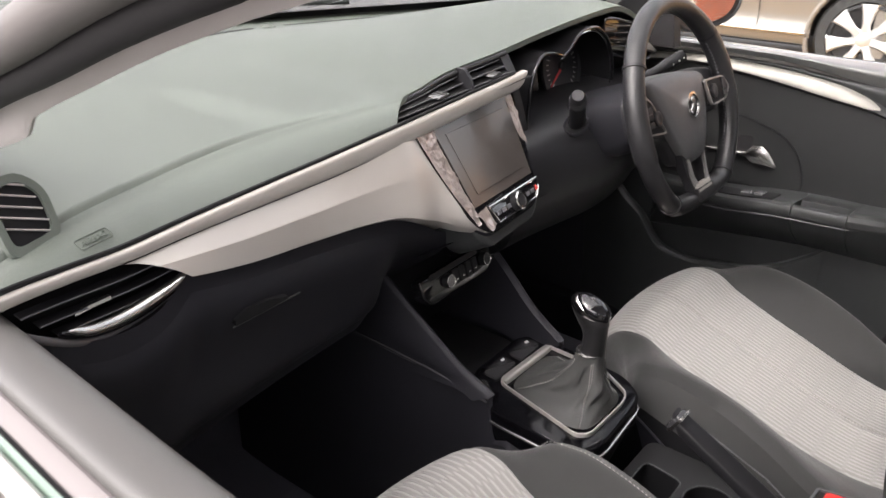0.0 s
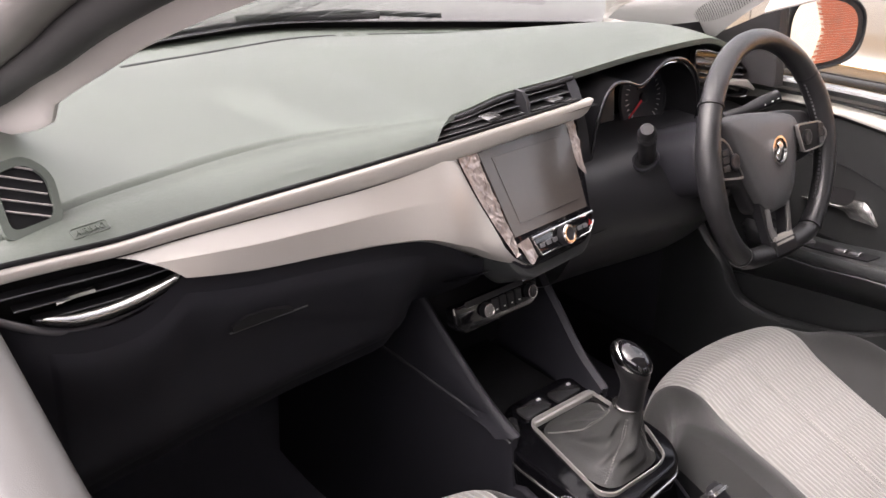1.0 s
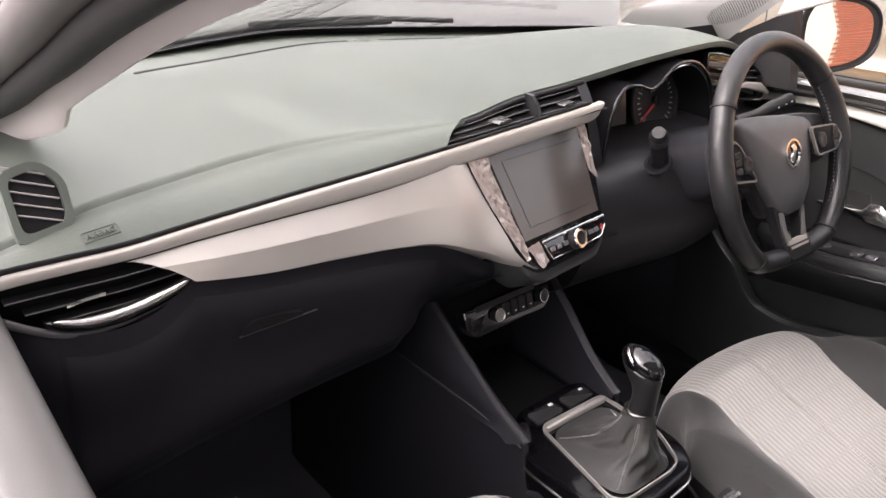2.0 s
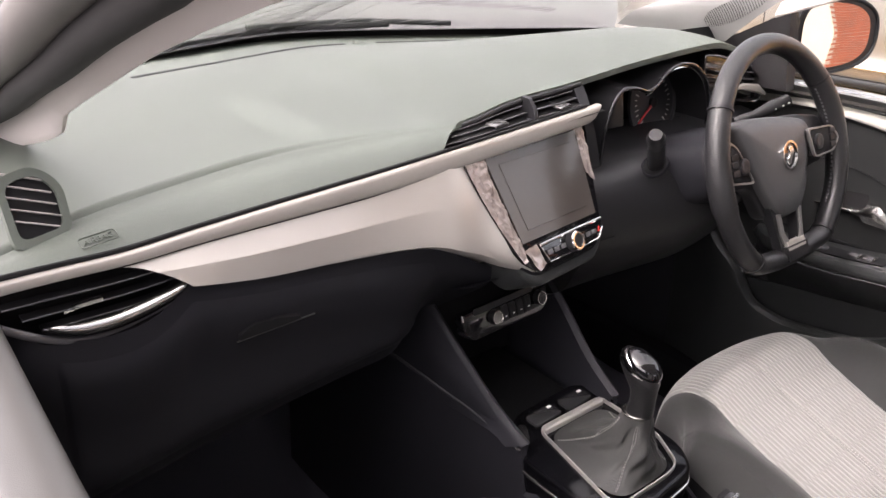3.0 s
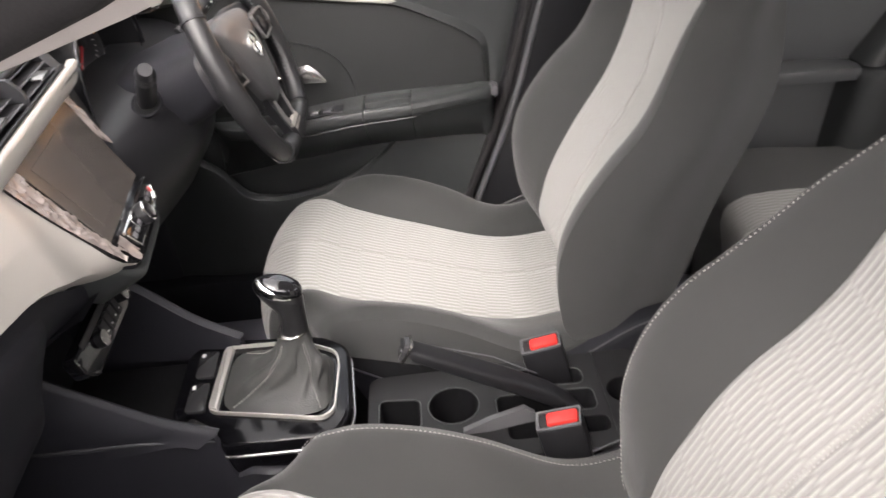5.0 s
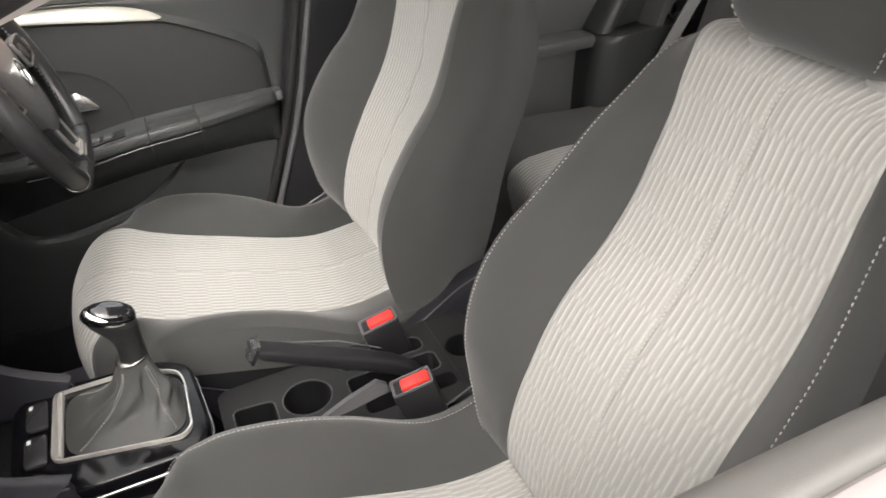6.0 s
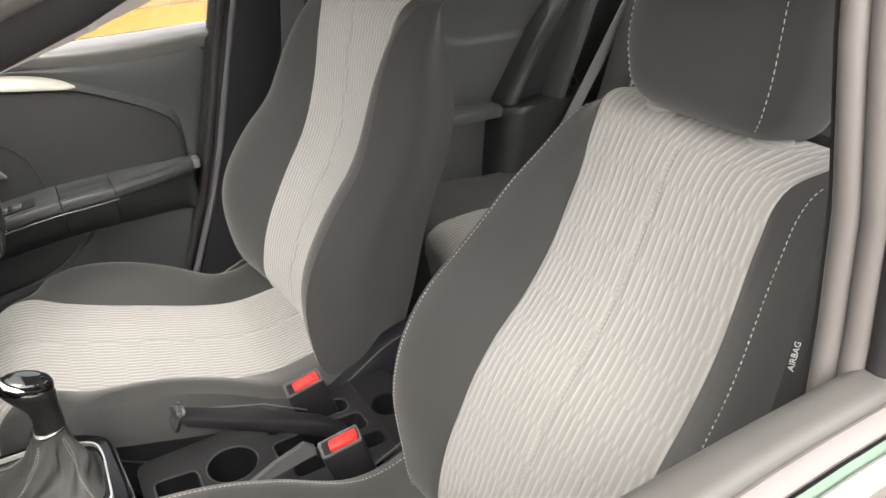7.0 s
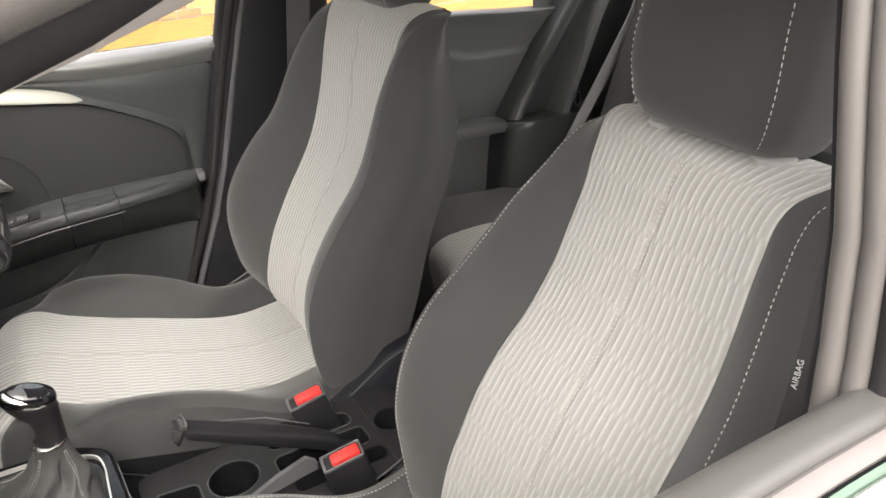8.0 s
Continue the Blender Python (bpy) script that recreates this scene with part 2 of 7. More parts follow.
VENT_BLACK = surface("deep_black_plastic", (0.006, 0.006, 0.007), 0.62, relief=0.03, ior=1.3)
# Door plastic darkened here: the insert's shade is put into its colour.
INSERT = surface("shaded_door_plastic", (0.013, 0.0138, 0.014), 0.5, grain=800, relief=0.25)
BLADE = surface("vent_blade_plastic", (0.075, 0.075, 0.08), 0.2, relief=0.02)
HEADLINER = surface("pale_woven_headliner", (0.55, 0.53, 0.5), 0.9, grain=1500, relief=0.3)
SEAL = surface("black_rubber_seal", (0.018, 0.017, 0.018), 0.6, grain=700, relief=0.1, ior=1.35)
LEATHER = surface("black_wheel_leather", (0.012, 0.012, 0.0128), 0.3, grain=650, relief=0.25, grain_kind="cells")
GAITER = surface("dark_grey_gaiter_leather", (0.042, 0.043, 0.042), 0.5, grain=500, relief=0.25, grain_kind="cells")
CLOTH_DARK = surface("charcoal_seat_cloth", (0.033, 0.034, 0.0332), 0.85, grain=1600, relief=0.3, patch=0.08, sheen=0.2)
CLOTH_RIB = ribbed_cloth("ribbed_light_seat_cloth", (0.285, 0.281, 0.267), (0.405, 0.40, 0.381))
THREAD = surface("pale_grey_thread", (0.42, 0.41, 0.39), 0.7, relief=0.0)
# Carpet base raised and blued to stand in for haze over the footwell.
CARPET = surface("haze_lifted_carpet", (0.125, 0.122, 0.15), 0.95, grain=900, relief=0.6, sheen=0.1)
RED = surface("red_buckle_plastic", (0.62, 0.03, 0.025), 0.38, relief=0.02)
WEBBING = surface("grey_belt_webbing", (0.3, 0.3, 0.3), 0.7, grain=900, relief=0.3)
WHITE = surface("white_print", (0.75, 0.74, 0.72), 0.6, relief=0.0)
DISPLAY = surface("matt_film_over_display", (0.055, 0.048, 0.044), 0.2, relief=0.01, patch=0.15, patch_scale=12, coat=0.15)
FILM = surface("crinkled_clear_film", (0.36, 0.31, 0.29), 0.16, metal=0.55, grain=110, relief=0.8, patch=0.55, patch_scale=60)
PAINT = surface("silver_car_paint", (0.3, 0.29, 0.27), 0.22, metal=0.5, grain=2500, relief=0.02, coat=0.8, patch=0.03)
GLASS = clear_glass("window_glass")
GREEN_GLASS = surface("green_glass_edge", (0.17, 0.24, 0.195), 0.12, relief=0.0, coat=0.5)
NEEDLE = surface("red_needle", (0.6, 0.04, 0.05), 0.4, relief=0.0)
DIAL = surface("dial_face", (0.03, 0.03, 0.034), 0.5, relief=0.0)
MIRROR = surface("mirror_glass", (0.9, 0.9, 0.9), 0.02, metal=1.0, relief=0.0, patch=0.0)


# ---- car shell ----
def sheet(name, bm, material, label, category, thick=0.012, smooth=True):
    ob = setting(name, bm, material, label, category, smooth)
    mod = ob.modifiers.new("thickness", "SOLIDIFY")
    mod.thickness, mod.offset = thick, 0.0
    return ob


setting("floor", box(-0.72, 0.72, -1.7, 1.1, 0.16, 0.2, 0.01), CARPET, "black carpeted car floor", "floor")
# headliner
sheet("ceiling", grid(lambda x, y: Vector((x, y, 1.40 - 0.10 * (x / 0.6) ** 2 - 0.10 * ramp(-0.6, -0.15, y) - 0.06 * ramp(-0.9, -1.7, y))), steps(-0.60, 0.60, 16), steps(-1.7, -0.2, 20)),
      HEADLINER, "pale woven roof lining", "ceiling", 0.02)


def belt(y):
    """Height of the window sill."""
    return 0.945 + 0.012 * ramp(-0.5, -1.3, y)


# firewall and footwell
setting("wall_front", grid(lambda x, s: Vector((x, spline(s, [(0, 0.45, 0.2), (0.3, 0.66, 0.24), (0.6, 0.74, 0.42), (1, 0.76, 0.93)])[0], spline(s, [(0, 0.45, 0.2), (0.3, 0.66, 0.24), (0.6, 0.74, 0.42), (1, 0.76, 0.93)])[1])), steps(-0.7, 0.7, 12), steps(0, 1, 12)), CARPET, "black carpeted footwell bulkhead", "wall")
setting("wall_rear", box(-0.72, 0.72, -1.74, -1.68, 0.16, 1.0, 0.01), BLACK, "dark load bay bulkhead", "wall")
for sign in (-1, 1):
    setting("sill_trim", box(*sorted((sign * 0.62, sign * 0.74)), -1.7, 0.75, 0.16, 0.31, 0.02), DASH_LOW, "dark plastic door sill trim", "sill")
    setting("kick_panel", box(*sorted((sign * 0.655, sign * 0.72)), 0.33, 0.8, 0.2, 0.93, 0.02), LIT_DARK_PLASTIC, "dark plastic footwell side panel", "trim")

# ground and surroundings
GRAVEL = surface("damp_grey_driveway", (0.14, 0.135, 0.13), 0.55, grain=60, relief=0.6, patch=0.3, patch_scale=2)
LEAVES = surface("ochre_leaf_litter", (0.30, 0.17, 0.045), 0.8, grain=45, relief=1.0, patch=0.6, patch_scale=9)
setting("ground", box(-60, 60, -60, 60, -0.3, 0.0, 0), GRAVEL, "damp grey driveway surface", "ground")
litter = grid(lambda y, s: Vector((3.6 + 0.35 * noise.noise(Vector((y * 0.8, 0, 2))) + (3.1 - 0.35 * noise.noise(Vector((y * 0.8, 0, 2)))) * s, y, 0.006 + 0.02 * max(0, noise.noise(Vector((y * 3, s * 11, 5)))))), steps(-14, 3.5, 160), steps(0, 1, 30))
tagged(finish("leaf_litter", litter, LEAVES), "ochre fallen leaves along the brick wall", "leaves", kind="stuff")


# ---- front seats ----
CUSHION_LINE = [(0.0, -0.47, 0.446), (0.10, -0.375, 0.437), (0.27, -0.20, 0.486), (0.40, -0.075, 0.53), (0.475, -0.012, 0.554),
                (0.53, 0.037, 0.545), (0.565, 0.063, 0.52), (0.61, 0.077, 0.47), (0.68, 0.07, 0.40), (0.73, 0.055, 0.355)]
# middle line of each backrest from the hinge to the top roll, y and z
DRIVER_LINE = [(-0.466, 0.440), (-0.4545, 0.485), (-0.459, 0.521), (-0.475, 0.576), (-0.499, 0.628), (-0.526, 0.677), (-0.551, 0.716), (-0.572, 0.749),
               (-0.588, 0.783), (-0.606, 0.842), (-0.616, 0.89), (-0.623, 0.925), (-0.632, 0.96), (-0.645, 0.994), (-0.667, 1.018), (-0.70, 1.028), (-0.725, 1.026)]
PASSENGER_LINE = [(-0.452, 0.450), (-0.441, 0.485), (-0.444, 0.52), (-0.457, 0.572), (-0.478, 0.623), (-0.503, 0.675), (-0.531, 0.722), (-0.560, 0.762),
                  (-0.592, 0.812), (-0.618, 0.870), (-0.635, 0.912), (-0.648, 0.943), (-0.667, 0.966), (-0.698, 0.977), (-0.735, 0.974)]
GUIDE = surface("grey_guide_plastic", (0.28, 0.275, 0.27), 0.35, relief=0.02)
CLOTH_SEAM = surface("dark_seam_thread", (0.055, 0.055, 0.055), 0.8, relief=0.0)
DIM_THREAD = surface("charcoal_thread", (0.16, 0.16, 0.155), 0.7, relief=0.0)


def by_length(points):
    """Rows (way along, y, z) of a line, from its points."""
    rows, s = [], 0.0
    for i, p in enumerate(points):
        if i:
            s += math.hypot(p[0] - points[i - 1][0], p[1] - points[i - 1][1])
        rows.append((s, *p))
    return rows


def frame_of(line, v, h=0.014):
    """Point, way along and outward normal of a seat's middle line, all in its y-z plane."""
    p, a, b = spline(v, line), spline(v - h, line), spline(v + h, line)
    t = (b - a) / np.linalg.norm(b - a)
    return p, t, np.array((-t[1], t[0]))


def front_seat(name, x0, dy, dz, line, insert, crest, head, label):
    """insert: rows (share of the back's length, half width, set forward); crest: the same for the bolster's ridge."""
    base = thing(name, label, "car seat", (x0, dy - 0.2, dz + 0.18), group="front seats")
    driver = x0 > 0
    back_line = by_length(line)
    full = back_line[-1][0]

    def back_mid(v):
        p, t, n = frame_of(back_line, v)
        return p, t, -n

    def cushion_mid(v):
        p, t, n = frame_of(CUSHION_LINE, v, 0.006)
        return p + np.array((dy, dz)), t, n

    def back(s, v):
        """s: -1..1 the insert, to 2 the bolster's ridge, to 3 back along its side."""
        q = v / full
        p, t, n = back_mid(v)
        wi, di = spline(q, insert)
        wc, dc = spline(q, crest)
        wc = max(wc, wi + 0.004)
        rear = spline(q, [(0, -0.575, 0.455), (0.2, -0.605, 0.56), (0.4, -0.645, 0.685), (0.52, -0.685, 0.765), (0.65, -0.714, 0.84), (0.78, -0.722, 0.915), (0.9, -0.727, 0.965), (1.0, -0.735, 1.02)])
        rear = rear + np.array((-0.014, -0.042)) * q * (0 if driver else 1)
        k, sign = abs(s), (1 if s >= 0 else -1)
        groove = 0.0035 * (1 - ramp(0.8, 0.95, q))
        if k <= 1:
            x, d = wi * k, di * k ** 2.2 - groove * ramp(0.94, 1.0, k) - groove * (1 - ramp(0.0, 0.04, k))
        elif k <= 2:
            u = k - 1
            x = wi + (wc - wi) * u ** 0.92
            d = di + (dc - di) * math.sin(u * math.pi / 2) ** 1.15 - groove * (1 - ramp(0, 0.12, u)) + 0.006 * math.sin(math.pi * u) * ramp(0.1, 0.3, q) * (1 - ramp(0.7, 0.9, q))
        else:
            u = k - 2
            x = wc + 0.014 * math.sin(min(u * 2.2, 1) * math.pi / 2) - 0.034 * ramp(0.45, 1, u)
            d = dc - 0.012 * ramp(0, 0.25, u) * (1 - ramp(0.85, 1, q))
        if q > 0.9:
            x *= 1 - 0.10 * ((q - 0.9) / 0.1) ** 2
        pos = p + n * d
        if k > 2:
            pos = pos + (rear - pos) * (k - 2) ** 1.25
        return Vector((x0 + sign * x, pos[0], pos[1]))

    def cushion_bolster(v):
        return spline(v, [(0, 0.03), (0.05, 0.02), (0.1, 0.020), (0.22, 0.047), (0.32, 0.05), (0.40, 0.028), (0.46, -0.006), (0.52, -0.04), (0.57, -0.052), (0.62, -0.045), (0.73, -0.03)])[0]

    def cushion(s, v):
        w = spline(v, [(0, 0.125), (0.3, 0.142), (0.5, 0.15), (0.73, 0.155)])[0]
        wide, rise, depth = 0.25 - 0.03 * ramp(0.5, 0.62, v), cushion_bolster(v), 0.16 - 0.1 * ramp(0.45, 0.62, v)
        p, t, n = cushion_mid(v)
        k, sign = abs(s), (1 if s >= 0 else -1)
        if k <= 1:
            x, d = w * k, -0.003 * ramp(0.93, 1.0, k) - 0.003 * (1 - ramp(0.0, 0.05, k))
        elif k <= 2:
            u = k - 1
            x = w + (wide - 0.012 - w) * u
            d = rise * math.sin(min(u / 0.8, 1) * math.pi / 2) ** 1.4 - 0.003 * (1 - ramp(0, 0.1, u)) - max(u - 0.8, 0) * 0.05
        else:
            u = k - 2
            x = wide - 0.012 + 0.012 * math.sin(min(u * 4, 1) * math.pi / 2) - 0.01 * ramp(0.5, 1, u)
            d = rise - 0.01 - u * (depth + rise - 0.01)
        pos = p + n * d
        bow = 0.085 * (x / 0.25) ** 2.4 * ramp(0.30, 0.58, v)
        return Vector((x0 + (0.0 if driver else 0.012) + sign * x, pos[0] - bow, pos[1]))

    def seam_along(fn, mid, s, vs):
        rows = []
        for v in vs:
            p, q, r = fn(s, v), fn(s + 0.04 * (1 if s > 0 else -1), v), fn(s, v + 0.004)
            nrm = (q - p).cross(r - p)
            m = mid(v)[2]
            if nrm.y * m[0] + nrm.z * m[1] < 0:
                nrm.negate()
            nrm.normalize()
            rows.append((p + nrm * 0.0014, nrm))
        return rows

    body = {}
    for what, fn, mid, vmax, ins, nv in (("seat_cushion", cushion, cushion_mid, 0.73, 0.145, 60), ("backrest", back, back_mid, full, 0.13, 70)):
        vs = steps(0, vmax, nv)
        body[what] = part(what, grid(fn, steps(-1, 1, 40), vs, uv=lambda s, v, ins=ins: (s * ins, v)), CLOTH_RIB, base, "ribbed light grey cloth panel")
        for sign in (-1, 1):
            ss = [sign * a for a in steps(1, 2, 16) + steps(2, 3, 12)[1:]]
            part("bolster", grid(fn, ss, vs), CLOTH_DARK, body[what], "charcoal cloth side bolster")
            if what == "seat_cushion":
                crests = (1.80,)
            elif driver:
                crests = (1.03,) if sign < 0 else (1.94,)
            else:
                crests = (1.90,) if sign > 0 else (1.52,)
            for c in crests:
                seam = seam_along(fn, mid, sign * c, steps(0.02, vmax - (0.16 if what == "seat_cushion" else 0.06), 130))
                part("stitching", stitches(seam, 0.0036, 0.0022, 0.0007), CLOTH_SEAM if what == "seat_cushion" and driver else DIM_THREAD if driver else THREAD, body[what], "contrast stitching")
        for off in (-0.018, 0.018):
            seam = []
            for v in steps(0.02, vmax - (0.2 if what == "seat_cushion" else 0.075), 120):
                nn = mid(v)[2]
                nrm = Vector((0, nn[0], nn[1]))
                seam.append((fn(off, v) + nrm * 0.0012, nrm))
            part("stitching", stitches(seam, 0.003, 0.0022, 0.0011), THREAD, body[what], "pale double centre seam")
    inner = x0 - 0.2525 if driver else x0 + 0.2645
    out = -1 if driver else 1

    def valance(y, s):
        top = 0.453 + 0.30 * (y + 0.218) - 0.10 * ramp(-0.08, 0.06, y) + dz
        return Vector((inner + out * 0.003 * math.sin(min(s * 6, 1) * math.pi / 2), y, top + (0.25 - top) * s))
    part("valance", grid(valance, steps(-0.44, 0.06, 30), [0, 0.03, 0.07, 0.12, 0.2, 0.4, 0.7, 1]), VENT_BLACK, base, "black plastic seat base cover")
    # closing panels behind and below
    part("rear_panel", grid(lambda s, v: back(-3, v).lerp(back(3, v), s), steps(0, 1, 6), steps(0, full, 30)), CLOTH_DARK, base, "charcoal cloth seat back")
    part("front_valance", grid(lambda s, v: cushion(-3 + 6 * s, 0.73) + Vector((0, -0.03 * v, -0.08 * v)), steps(0, 1, 12), steps(0, 1, 3)), CLOTH_DARK, base)
    # frame under the cushion
    part("seat_frame", box(x0 - 0.21, x0 + 0.21, dy - 0.44, dy + 0.03, dz + 0.27, dz + 0.36, 0.01), BLACK, base)
    for sx in (-0.17, 0.17):
        part("seat_rail", box(x0 + sx - 0.02, x0 + sx + 0.02, dy - 0.5, dy + 0.1, 0.215, dz + 0.275, 0.004), BLACK, base, "dark steel slide rail")
    # recliner covers
    for sign in (-1, 1):
        xs = x0 + sign * 0.232
        y, z = -0.468 + dy, 0.452 + dz
        outline = rounded([(y + 0.10, z - 0.10), (y + 0.12, z - 0.035), (y + 0.03, z - 0.002), (y - 0.06, z + 0.055), (y - 0.15, z + 0.075), (y - 0.17, z + 0.03), (y - 0.13, z - 0.10)], 0.03)
        m = Matrix(((0, 0, sign, xs), (1, 0, 0, 0), (0, 1, 0, 0), (0, 0, 0, 1)))
        part("recliner_cover", slab(outline, 0.034, 0.014, 3, m), DASH_LOW, base, "black plastic hinge cover")
        part("cover_edge", tube([(xs + sign * 0.033, a, b) for a, b in outline[6:20]], 0.0016, 6), BLADE, base)
    # headrest
    (hy, hz), tilt = head
    top = np.array((hy, hz))
    up, fwd = np.array((-math.sin(tilt), math.cos(tilt))), np.array((math.cos(tilt), math.sin(tilt)))
    foot = top + up * 0.005 - fwd * 0.045

    def pillow(a, b):
        """a: round the section, b: 0 at the foot to 1 at the crown."""
        w = spline(b, [(0, 0.066), (0.03, 0.080), (0.08, 0.090), (0.2, 0.099), (0.6, 0.102), (0.85, 0.097), (0.95, 0.084), (1, 0.06)])[0]
        d = spline(b, [(0, 0.026), (0.03, 0.036), (0.08, 0.045), (0.2, 0.053), (0.6, 0.058), (0.85, 0.05), (0.95, 0.034), (1, 0.016)])[0]
        e = 0.42
        cx, sx = math.cos(a), math.sin(a)
        x = w * math.copysign(abs(cx) ** e, cx)
        f = d * math.copysign(abs(sx) ** e, sx) + 0.014 + 0.02 * b
        q = foot + up * (0.19 * b) + fwd * f
        return Vector((x0 + x, q[0], q[1]))
    bm = grid(pillow, steps(0, 2 * math.pi, 56)[:-1], steps(0, 1, 30), wrap=True)
    bm.verts.ensure_lookup_table()
    bm.faces.new([bm.verts[i] for i in range(56)])
    bm.faces.new([bm.verts[i] for i in range(30 * 56, 31 * 56)])
    rest = part("headrest", bm, CLOTH_DARK, base, "charcoal cloth headrest")
    for ang in (0.8, math.pi - 0.8):
        seam = []
        for b in steps(0.03, 0.97, 60):
            p = pillow(ang - 0.30 * b if not driver and ang > 1.5 else ang, b)
            nrm = Vector((math.copysign(0.35, math.cos(ang)), fwd[0], fwd[1])).normalized()
            seam.append((p + nrm * 0.0014, nrm))
        part("stitching", stitches(seam, 0.0042, 0.0024, 0.0008), THREAD, rest, "pale contrast stitching")
    p, t, n = back_mid(full * 0.955)
    lean = math.atan2(-n[0], n[1])
    for sx in (-0.066, 0.066):
        b = foot + up * 0.03
        part("post", tube([(x0 + sx, p[0] - 0.004, p[1] - 0.01), (x0 + sx, b[0], b[1])], 0.006, 12), CHROME, rest, "chrome headrest post")
        m = Matrix.Translation((x0 + sx, p[0], p[1])) @ Matrix.Rotation(lean, 4, "X")
        part("guide", lathe([(0.0185, -0.010), (0.020, -0.002), (0.0195, 0.002), (0.017, 0.004), (0.009, 0.0045), (0.007, 0.002)], 24, m), GUIDE, rest, "grey plastic post guide")
    return base, back, cushion, full


driver_seat, driver_back, _, _ = front_seat(
    "front_seat", 0.36, 0.0, 0.0, DRIVER_LINE,
    [(0, 0.143, 0.012), (0.12, 0.133, 0.012), (0.25, 0.123, 0.015), (0.4, 0.120, 0.015), (0.55, 0.125, 0.014), (0.7, 0.137, 0.005), (0.82, 0.147, 0.0), (0.90, 0.152, 0.0), (0.95, 0.162, -0.002), (1.0, 0.165, -0.004)],
    [(0, 0.226, 0.012), (0.12, 0.236, 0.046), (0.25, 0.241, 0.077), (0.4, 0.236, 0.076), (0.55, 0.224, 0.059), (0.7, 0.207, 0.041), (0.82, 0.186, 0.014), (0.90, 0.170, -0.008), (0.95, 0.165, -0.010), (1.0, 0.165, -0.008)],
    ((-0.660, 1.016), radians(15)), "driver's seat in light ribbed cloth with charcoal bolsters")
passenger_seat, passenger_back, passenger_cushion, passenger_length = front_seat(
    "front_seat", -0.36, -0.005, 0.02, PASSENGER_LINE,
    [(0, 0.133, 0.0), (0.12, 0.134, 0.0), (0.25, 0.134, -0.001), (0.4, 0.133, -0.003), (0.55, 0.126, -0.007), (0.7, 0.120, -0.005), (0.80, 0.117, -0.003), (0.88, 0.122, 0.0), (0.93, 0.138, 0.0), (1.0, 0.150, 0.0)],
    [(0, 0.180, 0.004), (0.12, 0.214, 0.010), (0.25, 0.234, 0.032), (0.4, 0.230, 0.045), (0.55, 0.217, 0.037), (0.7, 0.197, 0.022), (0.82, 0.171, 0.001), (0.90, 0.155, -0.010), (0.95, 0.148, -0.010), (1.0, 0.150, -0.006)],
    ((-0.675, 0.980), radians(18.5)), "passenger seat in light ribbed cloth with pale stitching")
# airbag tag sewn into the outer bolster
v = passenger_length * 0.70
p, q, r = passenger_back(-2.04, v), passenger_back(-2.04, v + 0.02), passenger_back(-1.99, v)
ex = (q - p).normalized()
ez = ex.cross(r - p).normalized()
if ez.y < 0:
    ez.negate()
ey = ez.cross(ex)
part("airbag_tag", lettering("AIRBAG", 0.0068, Matrix.Translation(p + ez * 0.0022) @ Matrix((ex, ey, ez)).transposed().to_4x4(), 0.0004), WHITE, passenger_seat, "white airbag wording on the bolster")


# ---- dashboard ----
# rows: x, then y and z
LIP = [(-0.67, 0.145, 0.944), (-0.629, 0.157, 0.949), (-0.569, 0.174, 0.959), (-0.477, 0.191, 0.967), (-0.34, 0.206, 0.975), (-0.277, 0.205, 0.976), (-0.2, 0.2, 0.977), (-0.16, 0.197, 0.977), (-0.13, 0.194, 0.977), (-0.10, 0.192, 0.980),
       (-0.037, 0.192, 0.993), (0.067, 0.19, 1.003), (0.235, 0.19, 1.02), (0.35, 0.19, 1.028), (0.45, 0.20, 1.027), (0.55, 0.225, 1.008), (0.67, 0.26, 0.975)]
STRIP_TOP = [(-0.67, 0.072, 0.957), (-0.642, 0.082, 0.954), (-0.604, 0.094, 0.949), (-0.549, 0.11, 0.942), (-0.481, 0.12, 0.943), (-0.392, 0.13, 0.945),
             (-0.294, 0.14, 0.947), (-0.182, 0.146, 0.953), (-0.05, 0.153, 0.961), (0.084, 0.159, 0.970), (0.11, 0.16, 0.972)]
PANEL_FOOT = [(-0.56, 0.095, 0.925), (-0.499, 0.098, 0.906), (-0.438, 0.105, 0.891), (-0.339, 0.116, 0.876), (-0.262, 0.122, 0.864), (-0.203, 0.125, 0.851),
              (-0.157, 0.127, 0.828), (-0.106, 0.13, 0.798), (-0.057, 0.125, 0.782), (0.0, 0.115, 0.776), (0.06, 0.115, 0.782), (0.1, 0.13, 0.80)]
dash = thing("dashboard", "grey dashboard with champagne trim strip and black vents", "dashboard", (0, 0.4, 0.6))


def far_edge(x):
    return 0.88 - 0.50 * math.sqrt(x * x + 0.01) + 0.05


def face(x, s):
    a, b = spline(x, LIP), spline(x, STRIP_TOP) + np.array((0.0, 0.0055))
    y, z = a + (b - a) * s
    bulge = 0.006 * math.sin(math.pi * min(max(s, 0), 1))
    return Vector((x, y - bulge * 0.5, z - 0.003 * ramp(0, 0.2, s) + bulge))


